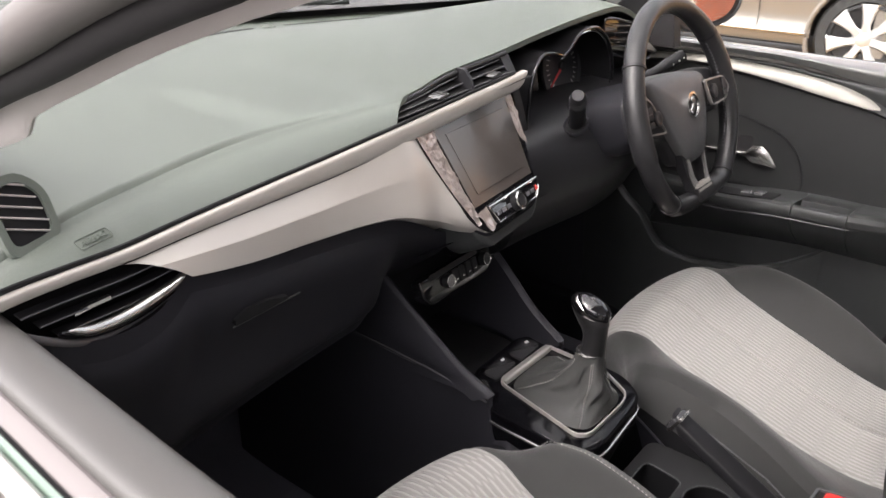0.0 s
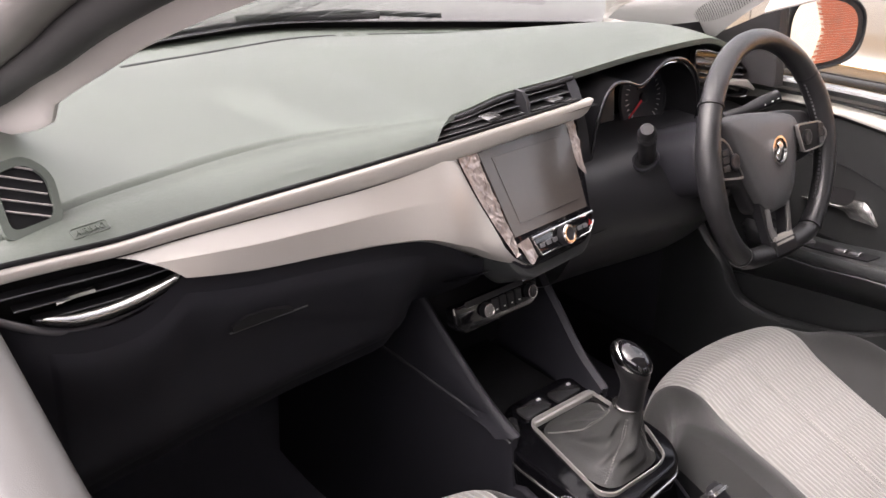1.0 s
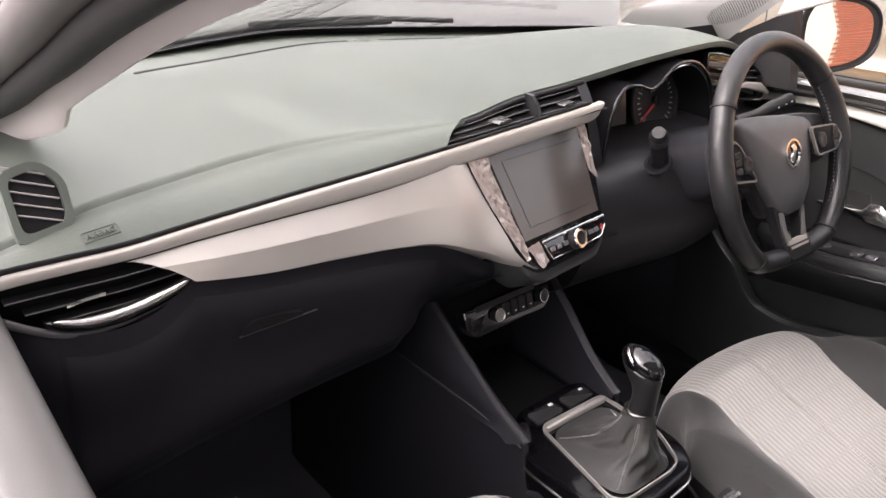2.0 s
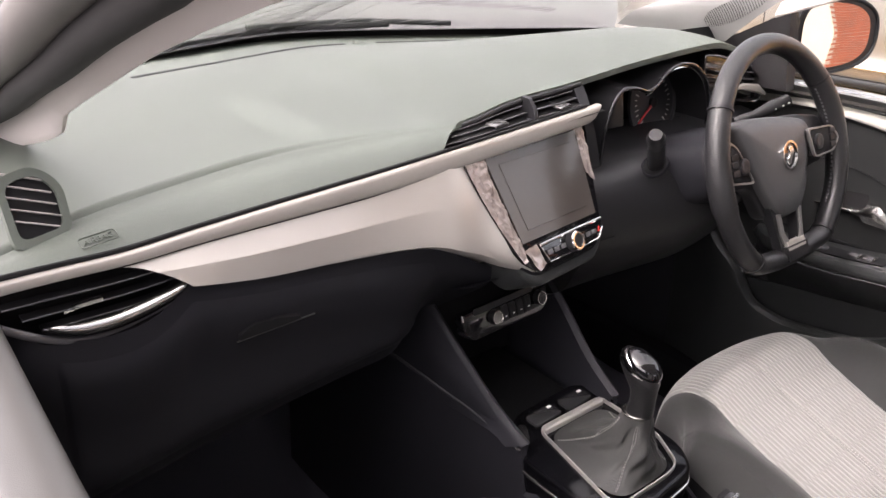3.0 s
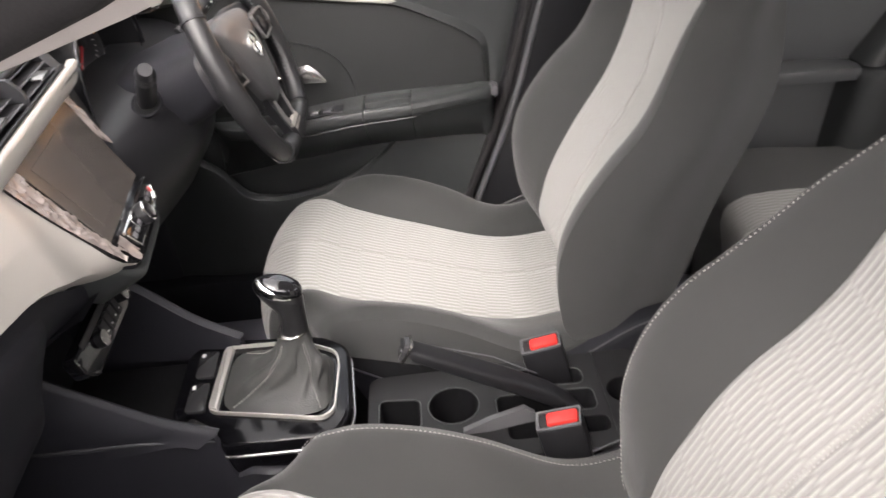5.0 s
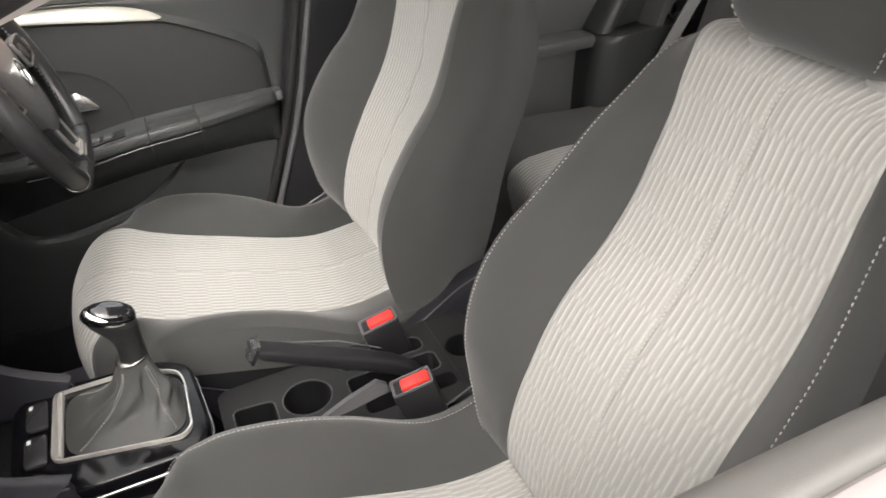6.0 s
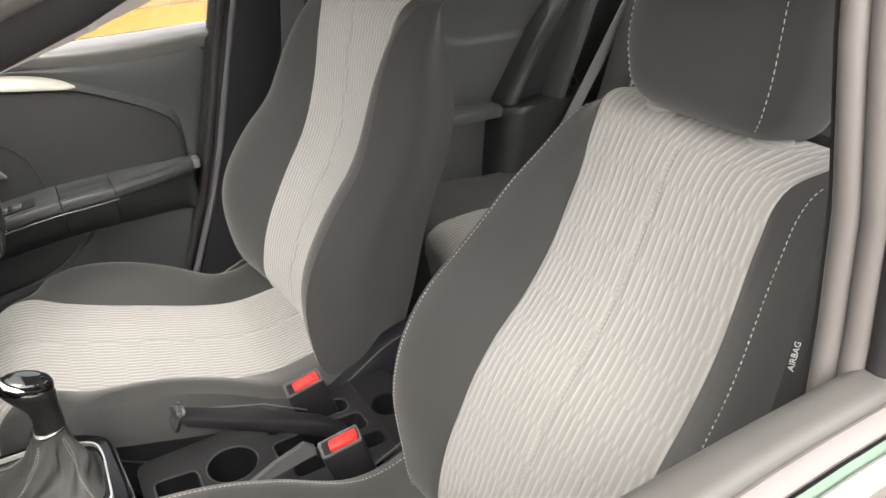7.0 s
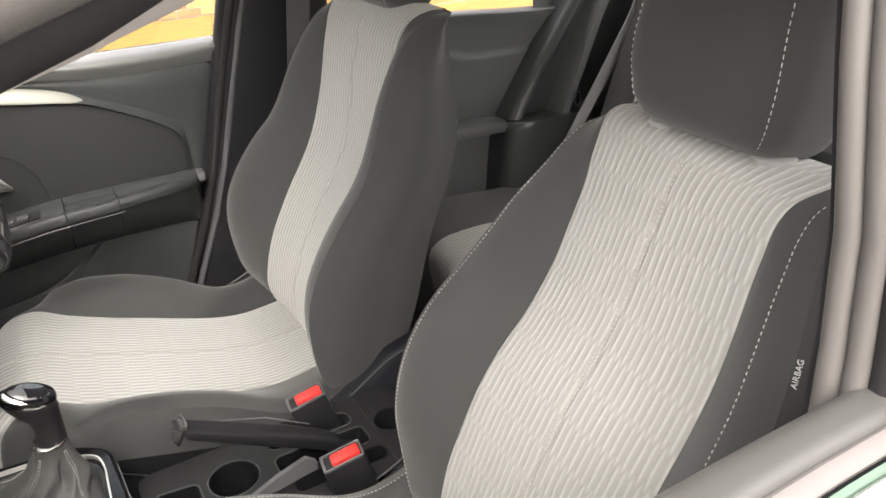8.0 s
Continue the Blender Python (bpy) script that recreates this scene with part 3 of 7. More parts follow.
def pad(x, s):
    """s 0 at the front lip, 1 under the windscreen; below 0 the airbag cover, or over the vents the lip's roll."""
    y, z = spline(x, LIP)
    if s < 0:
        k = -s
        if x <= -0.103:
            right = -0.103 - 0.068 * k ** 0.85
            return face(-0.67 + (x + 0.67) * (right + 0.67) / 0.567, k * 1.05)
        return Vector((x, y + 0.003 * k + 0.06 * ramp(0.35, 1, k), z - 0.010 * math.sin(min(k * 2.2, 1) * math.pi / 2)))
    yf = far_edge(x)
    yy = y + (yf - y) * s
    zf = 0.975
    swell = 0.018 * math.sin(math.pi * min(s * 1.25, 1)) * ramp(-0.42, 0.2, x) + 0.007 * ramp(0, 0.5, s) * (1 - ramp(-0.42, 0.2, x))
    edge = (0.0055 - 0.0047 * ramp(-0.42, -0.18, x)) * (1 - (1 - min(s / 0.016, 1)) ** 2)
    return Vector((x, yy, z + (zf - z) * ramp(0.05, 0.9, s) + swell + edge))


XS = steps(-0.67, -0.103, 60) + [-0.1025] + steps(-0.09, 0.67, 70)
part("top_pad", grid(pad, XS, [-1, -0.9, -0.8, -0.7, -0.6, -0.5, -0.4, -0.3, -0.2, -0.13, -0.08, -0.04, -0.015, 0, 0.004, 0.008, 0.012, 0.016, 0.025, 0.045, 0.07, 0.1, 0.15, 0.2, 0.3, 0.4, 0.5, 0.6, 0.7, 0.8, 0.88, 0.92, 1.0]), DASH, dash, "soft grained grey top pad and airbag cover")


def strip_depth(x):
    return 0.010 + 0.013 * ramp(-0.62, -0.2, x)


def strip(x, a):
    y, z = spline(x, STRIP_TOP)
    z += 0.0065
    h = strip_depth(x) * math.sqrt(max(1 - (max(x - 0.085, 0) / 0.0235) ** 2, 0.02))
    c, s = math.cos(a), math.sin(a)
    return Vector((x, y - 0.001 - 0.006 * math.copysign(abs(c) ** 0.6, c), z - h / 2 + (h / 2) * math.copysign(abs(s) ** 0.6, s)))


part("strip_gap", tube([(x, spline(x, STRIP_TOP)[0] + 0.001, spline(x, STRIP_TOP)[1] + 0.0082) for x in steps(-0.655, 0.085, 60)], 0.0024, 8), VENT_BLACK, dash, "dark gap above the trim strip")
part("trim_strip", grid(lambda a, x: strip(x, a), steps(0, 2 * math.pi, 16)[:-1], steps(-0.66, 0.108, 90), wrap=True), SATIN, dash, "satin champagne trim strip")


def panel(x, s):
    y0, z0 = spline(x, STRIP_TOP)
    z0 += 0.0055 - strip_depth(x)
    y1, z1 = spline(x, PANEL_FOOT)
    z1 = min(z1, z0 - 0.0005)
    k = s
    y, z = y0 + (y1 - y0) * k, z0 + (z1 - z0) * k
    h = z0 - z1
    crease = -0.012 * min(h / 0.06, 1) * (1 - ramp(-0.40, -0.14, x)) * (1 - abs(k - 0.38) / (0.38 if k < 0.38 else 0.62))
    if k > 0.93:
        y += (k - 0.93) * 0.25
    return Vector((x, y - 0.004 + crease + 0.012 * ramp(-0.18, -0.13, x), z))


part("trim_panel", grid(lambda u, s: panel(-0.55 + 0.056 * s ** 0.8 + u * (0.45 - 0.056 * s ** 0.8), s), steps(0, 1, 80), [0, 0.06, 0.14, 0.22, 0.3, 0.36, 0.375, 0.385, 0.4, 0.46, 0.55, 0.65, 0.75, 0.85, 0.9, 0.93, 0.96, 0.98, 1.0]), SATIN, dash, "satin champagne lower fascia")


# lower dash and glovebox
def lower(x, s):
    if x < -0.5:
        y, z = spline(x, [(-0.68, 0.10, 0.912), (-0.64, 0.073, 0.915), (-0.61, 0.075, 0.897), (-0.57, 0.083, 0.884), (-0.53, 0.090, 0.887), (-0.5, 0.098, 0.902)])
    else:
        y, z = spline(x, PANEL_FOOT)
    rows = [(0, y + 0.004, z + 0.004), (0.12, y + 0.002, z - 0.03), (0.35, y + 0.02, z - 0.10), (0.55, y + 0.035, 0.72), (0.68, y + 0.07, 0.68), (0.85, y + 0.2, 0.655), (1, 0.68, 0.65)]
    yy, zz = spline(s, rows)
    return Vector((x, yy + 0.09 * ramp(-0.24, -0.1, x) * ramp(0.04, 0.35, s), zz))


part("glovebox_surround", grid(lower, steps(-0.68, -0.1, 50), steps(0, 1, 30)), DASH_LOW, dash, "dark moulded lower dash")
lid = part("glovebox_lid", grid(lambda x, s: lower(x, 0.07 + 0.49 * s) + Vector((0, -0.003 * min(1, 12 * min(s, 1 - s)) * ramp(-0.618, -0.612, x), 0)), [-0.618, -0.616, -0.614, -0.612] + steps(-0.605, -0.2, 30), steps(0, 1, 20)), DASH_LOW, dash, "dark glovebox lid")
part("pull", tube([(-0.459, 0.1035, 0.8325), (-0.415, 0.1045, 0.8335), (-0.373, 0.1055, 0.8345)], 0.0009, 6), DOORSKIN, lid, "thin edge of the lid pull")
part("pull_recess", loft([[(x, y - 0.0045, z + 0.001), (x, y - 0.0048, z + 0.001 + h), (x, y + 0.004, z + 0.001 + h), (x, y + 0.004, z + 0.001)] for x, y, z, h in ((-0.456, 0.1065, 0.8325, 0.006), (-0.44, 0.107, 0.833, 0.012), (-0.415, 0.1075, 0.8335, 0.010), (-0.39, 0.1085, 0.834, 0.003))]), VENT_BLACK, lid, "shallow black pull recess")

# embossed writing on the airbag cover
c = face(-0.559, 0.62)
ex = (face(-0.54, 0.5) - face(-0.58, 0.5)).normalized()
ey = (face(-0.559, 0.2) - face(-0.559, 0.8)).normalized()
ez = ex.cross(ey).normalized()
m = Matrix.Translation(c + ez * 0.0006) @ Matrix((ex, ey, ez)).transposed().to_4x4() @ Matrix.Scale(1.55, 4, (0, 1, 0))
badge = rounded([(-0.0165, -0.0052), (0.0165, -0.0052), (0.0165, 0.0052), (-0.0165, 0.0052)], 0.0025)
part("emboss_frame", ring(badge, [(a * 0.96, b * 0.9) for a, b in badge], 0.0009, m), DASH, dash)
part("emboss_letters", lettering("AIRBAG", 0.0076, m @ Matrix.Translation((0, 0, 0.0004)), 0.0006), DASH, dash, "embossed airbag wording")


# left outer vent
vent = part("air_vent", grid(lambda x, s: Vector((x, spline(x, [(-0.66, 0.10, 0), (-0.62, 0.12, 0), (-0.5, 0.15, 0)])[0], spline(x, STRIP_TOP)[1] - 0.004 - s * spline(x, [(-0.66, 0.03, 0), (-0.62, 0.062, 0), (-0.56, 0.068, 0), (-0.5, 0.05, 0), (-0.47, 0.03, 0)])[0])), steps(-0.66, -0.47, 24), steps(0, 1, 6)), VENT_BLACK, dash, "black outer air vent")
for k in range(3):
    pts, lip = [], []
    for x in steps(-0.645 + 0.012 * k, -0.512 + 0.014 * k, 10):
        y, z = spline(x, STRIP_TOP)
        z -= 0.017 + 0.0125 * k + 0.02 * (x + 0.58)
        pts.append([(x, y + d, z + o) for o, d in ((-0.0006, -0.004), (-0.0009, 0.007), (0.0009, 0.007), (0.0006, -0.004))])
        lip.append((x, y - 0.0045, z + 0.0003))
    blade = part("blade", loft(pts), VENT_BLACK, vent)
    # Pale tube along the front edge stands in for the blade's highlight.
    part("blade_glint", tube(lip, 0.0008, 6), BLADE, blade, "pale tube drawn for the blade edge's highlight")
y, z = spline(-0.585, STRIP_TOP)
part("tab", loft([[(x, y + d, zz + o) for o, d in ((-0.0016, -0.007), (0.0016, -0.007), (0.0016, -0.002), (-0.0016, -0.002))] for x, zz in ((-0.602, z - 0.0297), (-0.599, z - 0.0290), (-0.588, z - 0.0274), (-0.572, z - 0.0268))]), SATIN_CHROME, vent, "satin chrome vent tab")
bar = []
for x in steps(-0.622, -0.493, 24):
    y = spline(x, STRIP_TOP)[0]
    z = spline(x, [(-0.63, 0.921, 0), (-0.618, 0.913, 0), (-0.605, 0.906, 0), (-0.57, 0.897, 0), (-0.53, 0.898, 0), (-0.50, 0.906, 0), (-0.488, 0.914, 0)])[0]
    bar.append((x, y - 0.012, z))
part("lower_bar", tube(bar, lambda t: 0.002 + 0.006 * math.sin(math.pi * t) ** 0.5, 10, flat=0.8), GLOSS, vent, "gloss black lower rail")
part("highlight_strip", tube([Vector(p) + Vector((0, -0.004, 0.004)) for p in bar[1:-1]], lambda t: 0.0012 + 0.005 * math.sin(math.pi * t) ** 0.3, 10, flat=0.8), SATIN_CHROME, vent, "chrome vent accent")

lip_line = [(-0.65, 0.930), (-0.635, 0.917), (-0.615, 0.9025), (-0.595, 0.8935), (-0.57, 0.889), (-0.54, 0.890), (-0.51, 0.8965), (-0.488, 0.908), (-0.478, 0.916)]
part("vent_lip", tube([(x, spline(x, STRIP_TOP)[0] - 0.011, spline(x, [(a, b, 0) for a, b in lip_line])[0]) for x in steps(-0.65, -0.478, 40)], 0.0036, 10), BLADE, vent, "dark rounded vent lip")

# small window demister vent at the dash end
m = Matrix.Translation((-0.595, 0.174, 0.979)) @ Matrix.Rotation(radians(14), 4, "Z") @ Matrix.Rotation(radians(62), 4, "X")
dem = rounded([(-0.022, -0.026), (0.016, -0.023), (0.021, 0.01), (0.008, 0.026), (-0.018, 0.022)], 0.009)
side = part("demister_vent", ring([(a * 1.32, b * 1.3) for a, b in dem], dem, 0.006, m), DASH, dash, "grey framed side window demister")
part("grille_back", slab([(a * 1.02, b * 1.02) for a, b in dem], 0.002, 0, 1, m), VENT_BLACK, side)
for k in range(5):
    b = -0.018 + 0.0105 * k
    part("slat", slab([(-0.019, b + 0.0095), (0.017, b - 0.0065), (0.017, b - 0.0055), (-0.019, b + 0.0105)], 0.0055, 0.0005, 1, m), PILLAR, side)

# centre vents
DARK_TAB = surface("dark_chrome_tab", (0.2, 0.2, 0.2), 0.2, metal=0.8, relief=0.0, patch=0.05)
cv = part("centre_vent", grid(lambda x, s: Vector((x, 0.25, spline(x, STRIP_TOP)[1] + s * (spline(x, LIP)[1] - spline(x, STRIP_TOP)[1]))), steps(-0.19, 0.12, 20), steps(-0.2, 1, 5)), VENT_BLACK, dash, "black centre air vents")
part("vent_floor", grid(lambda x, s: Vector((x, 0.15 + s * 0.1, spline(x, STRIP_TOP)[1] - 0.002)), steps(-0.19, 0.115, 20), steps(0, 1, 4)), VENT_BLACK, cv)
for k in range(3):
    for a, b in ((-0.158 + 0.02 * k, -0.012), (0.002, 0.084)):
        pts, lip = [], []
        for x in steps(a, b, 6):
            z0, z1 = spline(x, STRIP_TOP)[1] + 0.004, spline(x, LIP)[1] - 0.006
            z = z0 + (z1 - z0) * (0.16 + 0.30 * k)
            y = 0.168 + 0.01 * k
            pts.append([(x, y + d, z + o) for o, d in ((-0.0006, 0.0), (-0.0010, 0.014), (0.0010, 0.014), (0.0006, 0.0))])
            lip.append((x, y - 0.0006, z + 0.0004))
        blade = part("blade", loft(pts), VENT_BLACK, cv)
        # Edge highlight added as a thin pale tube.
        part("blade_glint", tube(lip, 0.0009, 6), BLADE, blade, "pale tube drawn for the blade edge's highlight")
for a in (-0.066, 0.05):
    z = spline(a, STRIP_TOP)[1] + 0.0125
    part("tab", loft([[(x, 0.164 + d, z + 0.12 * (x - a) + o) for o, d in ((-h, 0.0), (h, 0.0), (h, 0.02), (-h, 0.02))] for x, h in ((a - 0.011, 0.0008), (a - 0.009, 0.0018), (a + 0.009, 0.0018), (a + 0.011, 0.0008))]), DARK_TAB, cv, "dark polished vent tab")
part("divider", loft([[(-0.006 + dx, yy, zz) for dx, yy, zz in ((-0.003, y, z), (0.003, y, z), (0.003, y + 0.03, z + 0.002), (-0.003, y + 0.03, z + 0.002))] for y, z in ((0.160, 0.962), (0.168, 0.985), (0.178, 0.996))]), BLACK, cv)
part("end_post", loft([[(0.093 + dx, yy, zz) for dx, yy, zz in ((-0.006, y, z), (0.014, y, z), (0.014, y + 0.06, z), (-0.006, y + 0.06, z))] for y, z in ((0.166, 0.965), (0.19, 1.0))]), BLACK, cv)

part("vent_frame", tube([(x, spline(x, LIP)[0] - 0.0005, spline(x, LIP)[1] - 0.006) for x in steps(-0.165, 0.10, 40)], 0.0036, 8), BLACK, cv, "black upper vent frame")

# windscreen demister slot and light sensor
for a, b, sa, sb in ((-0.37, 0.075, 0.755, 0.835), (0.14, 0.5, 0.845, 0.85)):
    pts = []
    for k in steps(0, 1, 24):
        p = pad(a + (b - a) * k, sa + (sb - sa) * k)
        pts.append([tuple(p + Vector(q)) for q in ((0, -0.005, 0.0008), (0, 0.005, 0.0008), (0, 0.005, -0.006), (0, -0.005, -0.006))])
    part("demister_slot", loft(pts), VENT_BLACK, dash, "black windscreen demister slot")
p = pad(0.107, 0.845)
part("light_sensor", lathe([(0.016, -0.001), (0.016, 0.0015), (0.012, 0.002), (0.0115, 0.001), (0.009, 0.001), (0.006, 0.004), (0.001, 0.005)], 24, Matrix.Translation(p)), DASH, dash, "small domed light sensor")


# ---- infotainment unit ----
SCREEN_O = Vector((0.0, 0.098, 0.812))
yaw, lean = radians(7), radians(27)
sx = Vector((math.cos(yaw), math.sin(yaw), 0.0))
back_way = Vector((-math.sin(yaw), math.cos(yaw), 0.0))
sy = back_way * math.sin(lean) + Vector((0, 0, math.cos(lean)))
SCREEN = Matrix.Translation(SCREEN_O) @ Matrix((sx, sy, sx.cross(sy))).transposed().to_4x4()
unit = thing("infotainment_unit", "gloss black touchscreen unit with peeling protective film", "touchscreen", SCREEN_O)
outline = rounded([(-0.141, 0.150), (-0.130, 0.105), (-0.110, 0.048), (-0.092, 0.006), (-0.066, -0.016), (0.06, -0.016), (0.084, 0.004), (0.094, 0.05), (0.104, 0.105), (0.108, 0.150)], 0.016, 4)
part("housing", slab([(a * 1.03, b * 1.03 - 0.002) for a, b in outline], 0.03, 0.004, 3, SCREEN @ Matrix.Translation((0, 0, -0.032))), DASH_LOW, unit, "dark plastic screen housing")
lower_lip = rounded([(-0.100, 0.03), (-0.088, -0.010), (-0.064, -0.033), (0.062, -0.033), (0.092, -0.012), (0.104, 0.03), (0.112, 0.09), (0.114, 0.14), (-0.10, 0.14)], 0.014, 4)
part("lower_housing", slab(lower_lip, 0.06, 0.008, 3, SCREEN @ Matrix.Translation((0, 0, -0.066))), DOORSKIN, unit, "dark rounded housing under the screen")


def wing(u, t):
    """The champagne panel comes forward to meet the screen's edge."""
    b = 0.150 - 0.160 * t
    a = spline(-b, [(-0.150, -0.1405, 0), (-0.105, -0.1295, 0), (-0.048, -0.1095, 0), (-0.006, -0.0915, 0), (0.010, -0.072, 0)])[0]
    edge = SCREEN @ Vector((a, b, 0.0))
    x = -0.36 + (edge.x + 0.36) * u
    return panel(x, t) + (edge - panel(edge.x, t)) * u ** 2.6 + Vector((0, -0.0008, 0))


part("screen_wing", grid(wing, steps(0, 1, 36), [0, 0.06, 0.14, 0.22, 0.3, 0.36, 0.375, 0.385, 0.4, 0.46, 0.6, 0.7, 0.8, 0.9, 0.96, 1.0]), SATIN, dash, "champagne panel end beside the screen")
part("bezel", slab(outline, 0.006, 0.002, 2, SCREEN @ Matrix.Translation((0, 0, -0.004))), GLOSS, unit, "gloss black bezel")
display = [(-0.103, 0.146), (-0.082, 0.028), (0.079, 0.028), (0.086, 0.146)]
part("display", slab(display, 0.0012, 0.0004, 1, SCREEN @ Matrix.Translation((0, 0, 0.0022))), DISPLAY, unit, "unlit display under matt film")
part("active_area", slab([(-0.082, 0.132), (-0.066, 0.042), (0.062, 0.042), (0.066, 0.132)], 0.0012, 0.0004, 1, SCREEN @ Matrix.Translation((0, 0, 0.0032))), DISPLAY, unit)


def crinkled(corners, n=40, m=14, amp=0.0026):
    """A loose strip of film with folds."""
    (a, b, c, d) = [Vector((*p, 0)) for p in corners]

    def place(u, v):
        p = a.lerp(b, u).lerp(d.lerp(c, u), v)
        h = 0.0035 + amp * (noise.noise(Vector((p.x * 160, p.y * 60, 3.1))) + 0.6 * noise.noise(Vector((p.x * 300, p.y * 210, 7.7))))
        return SCREEN @ Vector((p.x, p.y, max(h, 0.0026)))
    return grid(place, steps(0, 1, m), steps(0, 1, n))


def film_place(u, v):
    b = 0.149 - 0.145 * v
    left = spline(-b, [(-0.150, -0.1405, 0), (-0.105, -0.1295, 0), (-0.048, -0.1095, 0), (-0.006, -0.0905, 0)])[0]
    x = left + (-0.104 + 0.0205 * ramp(0, 1, v) - left) * u if v < 1 else left
    h = 0.0034 + 0.003 * (noise.noise(Vector((x * 150, b * 70, 3.1))) + 0.7 * noise.noise(Vector((x * 330, b * 260, 7.7)))) * min(1, 6 * u + 0.2)
    return SCREEN @ Vector((x, b, max(h, 0.0022)))


part("protective_film", grid(film_place, steps(0, 1, 22), steps(0, 1, 70)), FILM, unit, "crinkled clear protective film")
part("protective_film", crinkled([(0.084, 0.148), (0.1065, 0.149), (0.098, 0.070), (0.0845, 0.085)]), FILM, unit, "crinkled clear protective film")
part("protective_film", crinkled([(-0.083, 0.02), (-0.058, 0.022), (-0.05, -0.006), (-0.066, -0.012)], 8, 8), FILM, unit, "crinkled clear protective film")
bar = rounded([(-0.056, 0.021), (0.082, 0.021), (0.083, 0.013), (0.066, -0.006), (-0.046, -0.008)], 0.005)
control = part("control_bar", slab(bar, 0.004, 0.0015, 2, SCREEN @ Matrix.Translation((0, 0, 0.002))), GLOSS, unit, "gloss black control bar")
part("bar_trim", tube([SCREEN @ Vector((a, b, 0.006)) for a, b in ((-0.055, 0.019), (0.0, 0.0195), (0.082, 0.0195))], 0.0022, 8), CHROME, control, "chrome bar edge")
part("bar_trim", tube([SCREEN @ Vector((a, b, 0.006)) for a, b in ((-0.053, 0.016), (-0.045, -0.006), (0.03, -0.0065), (0.066, -0.005), (0.08, 0.008))], 0.0012, 8), CHROME, control)
knob = part("volume_knob", lathe([(0.0135, 0), (0.0135, 0.010), (0.0125, 0.0125)], 28, SCREEN @ Matrix.Translation((0.008, 0.006, 0.004))), BLACK, control, "round volume knob")
part("knob_ring", lathe([(0.0128, 0.0), (0.0132, 0.002), (0.0118, 0.0034), (0.0092, 0.0034), (0.0088, 0.001)], 28, SCREEN @ Matrix.Translation((0.008, 0.006, 0.0145))), CHROME, knob, "chrome knob ring")
for a in (-0.04, -0.026, -0.012, 0.03, 0.045, 0.058):
    part("key", box(-0.005, 0.005, -0.003, 0.003, 0, 0.0016, 0.0006), GREY_PLASTIC, control).data.transform(SCREEN @ Matrix.Translation((a, 0.006, 0.0058)))
tri = [(0.068, 0.004), (0.076, 0.004), (0.072, 0.011)]
part("hazard_symbol", ring(tri, [(0.0698, 0.0051), (0.0742, 0.0051), (0.072, 0.009)], 0.0006, SCREEN @ Matrix.Translation((0, 0, 0.0061))), RED, control, "red hazard triangle")

# ---- instrument binnacle and driver's side of the dash ----
def driver_panel(x, s):
    rows = [(0, 0.31, 0.884), (0.12, 0.20, 0.880), (0.22, 0.155, 0.864), (0.4, 0.13, 0.81), (0.6, 0.15, 0.74), (0.8, 0.22, 0.66), (1, 0.5, 0.6)]
    y, z = spline(s, rows)
    hump = math.exp(-((x - 0.34) / 0.13) ** 2)
    y -= 0.045 * hump * math.sin(math.pi * min(s * 1.1, 1))
    y += 0.05 * ramp(0.45, 0.66, x)
    return Vector((x, y, z + 0.012 * hump * (1 - s)))


part("driver_fascia", grid(driver_panel, steps(0.095, 0.67, 44), steps(0, 1, 30)), BLACK, dash, "dark driver's lower fascia")
cluster = thing("instrument_cluster", "instrument cluster with round gauge and small display", "instrument cluster", (0.3, 0.26, 0.9))
part("back_panel", grid(lambda x, s: Vector((x, 0.285 + 0.02 * s, 0.885 + 0.125 * s)), steps(0.12, 0.50, 20), steps(0, 1, 6)), GLOSS, cluster, "gloss black cluster panel")
part("left_cheek", loft([[(0.108, 0.196, 0.985), (0.112, 0.30, 0.99), (0.122, 0.30, 0.99), (0.128, 0.198, 0.982)], [(0.106, 0.172, 0.93), (0.112, 0.3, 0.93), (0.124, 0.3, 0.93), (0.132, 0.178, 0.93)], [(0.102, 0.162, 0.88), (0.11, 0.3, 0.88), (0.13, 0.3, 0.88), (0.140, 0.168, 0.88)]]), VENT_BLACK, cluster, "gloss black side trim")
arch = [(0.150, 0.178, 0.878), (0.152, 0.176, 0.93), (0.162, 0.176, 0.965), (0.185, 0.178, 0.984), (0.22, 0.18, 0.982), (0.25, 0.182, 0.974), (0.272, 0.183, 0.98), (0.30, 0.184, 0.999), (0.33, 0.185, 1.006), (0.37, 0.186, 1.0), (0.41, 0.188, 0.974), (0.434, 0.19, 0.935), (0.438, 0.19, 0.90)]
arch = [tuple(spline(u, [(i, *p) for i, p in enumerate(arch)])) for u in steps(0, 12, 60)]
part("hood_rim", tube(arch, 0.0030, 10), GLOSS, cluster, "gloss black hood rim")
part("chrome_arc", tube([Vector(p) + Vector((0.002, 0.004, -0.006)) for p in arch[25:]], 0.0015, 8), CHROME, cluster, "thin chrome gauge arc")
part("hood_shell", grid(lambda u, s: Vector(arch[int(u)]) + Vector((0, 0.11 * s, 0.004 * s)), list(range(61)), steps(0, 1, 4)), BLACK, cluster, "black gauge tunnel")
gm = Matrix.Translation((0.375, 0.262, 0.925)) @ Matrix.Rotation(radians(80), 4, "X")
gauge = part("gauge", lathe([(0.064, 0), (0.064, 0.006), (0.06, 0.006), (0.059, 0.002), (0.001, 0.002)], 40, gm), DIAL, cluster, "round speedometer dial")
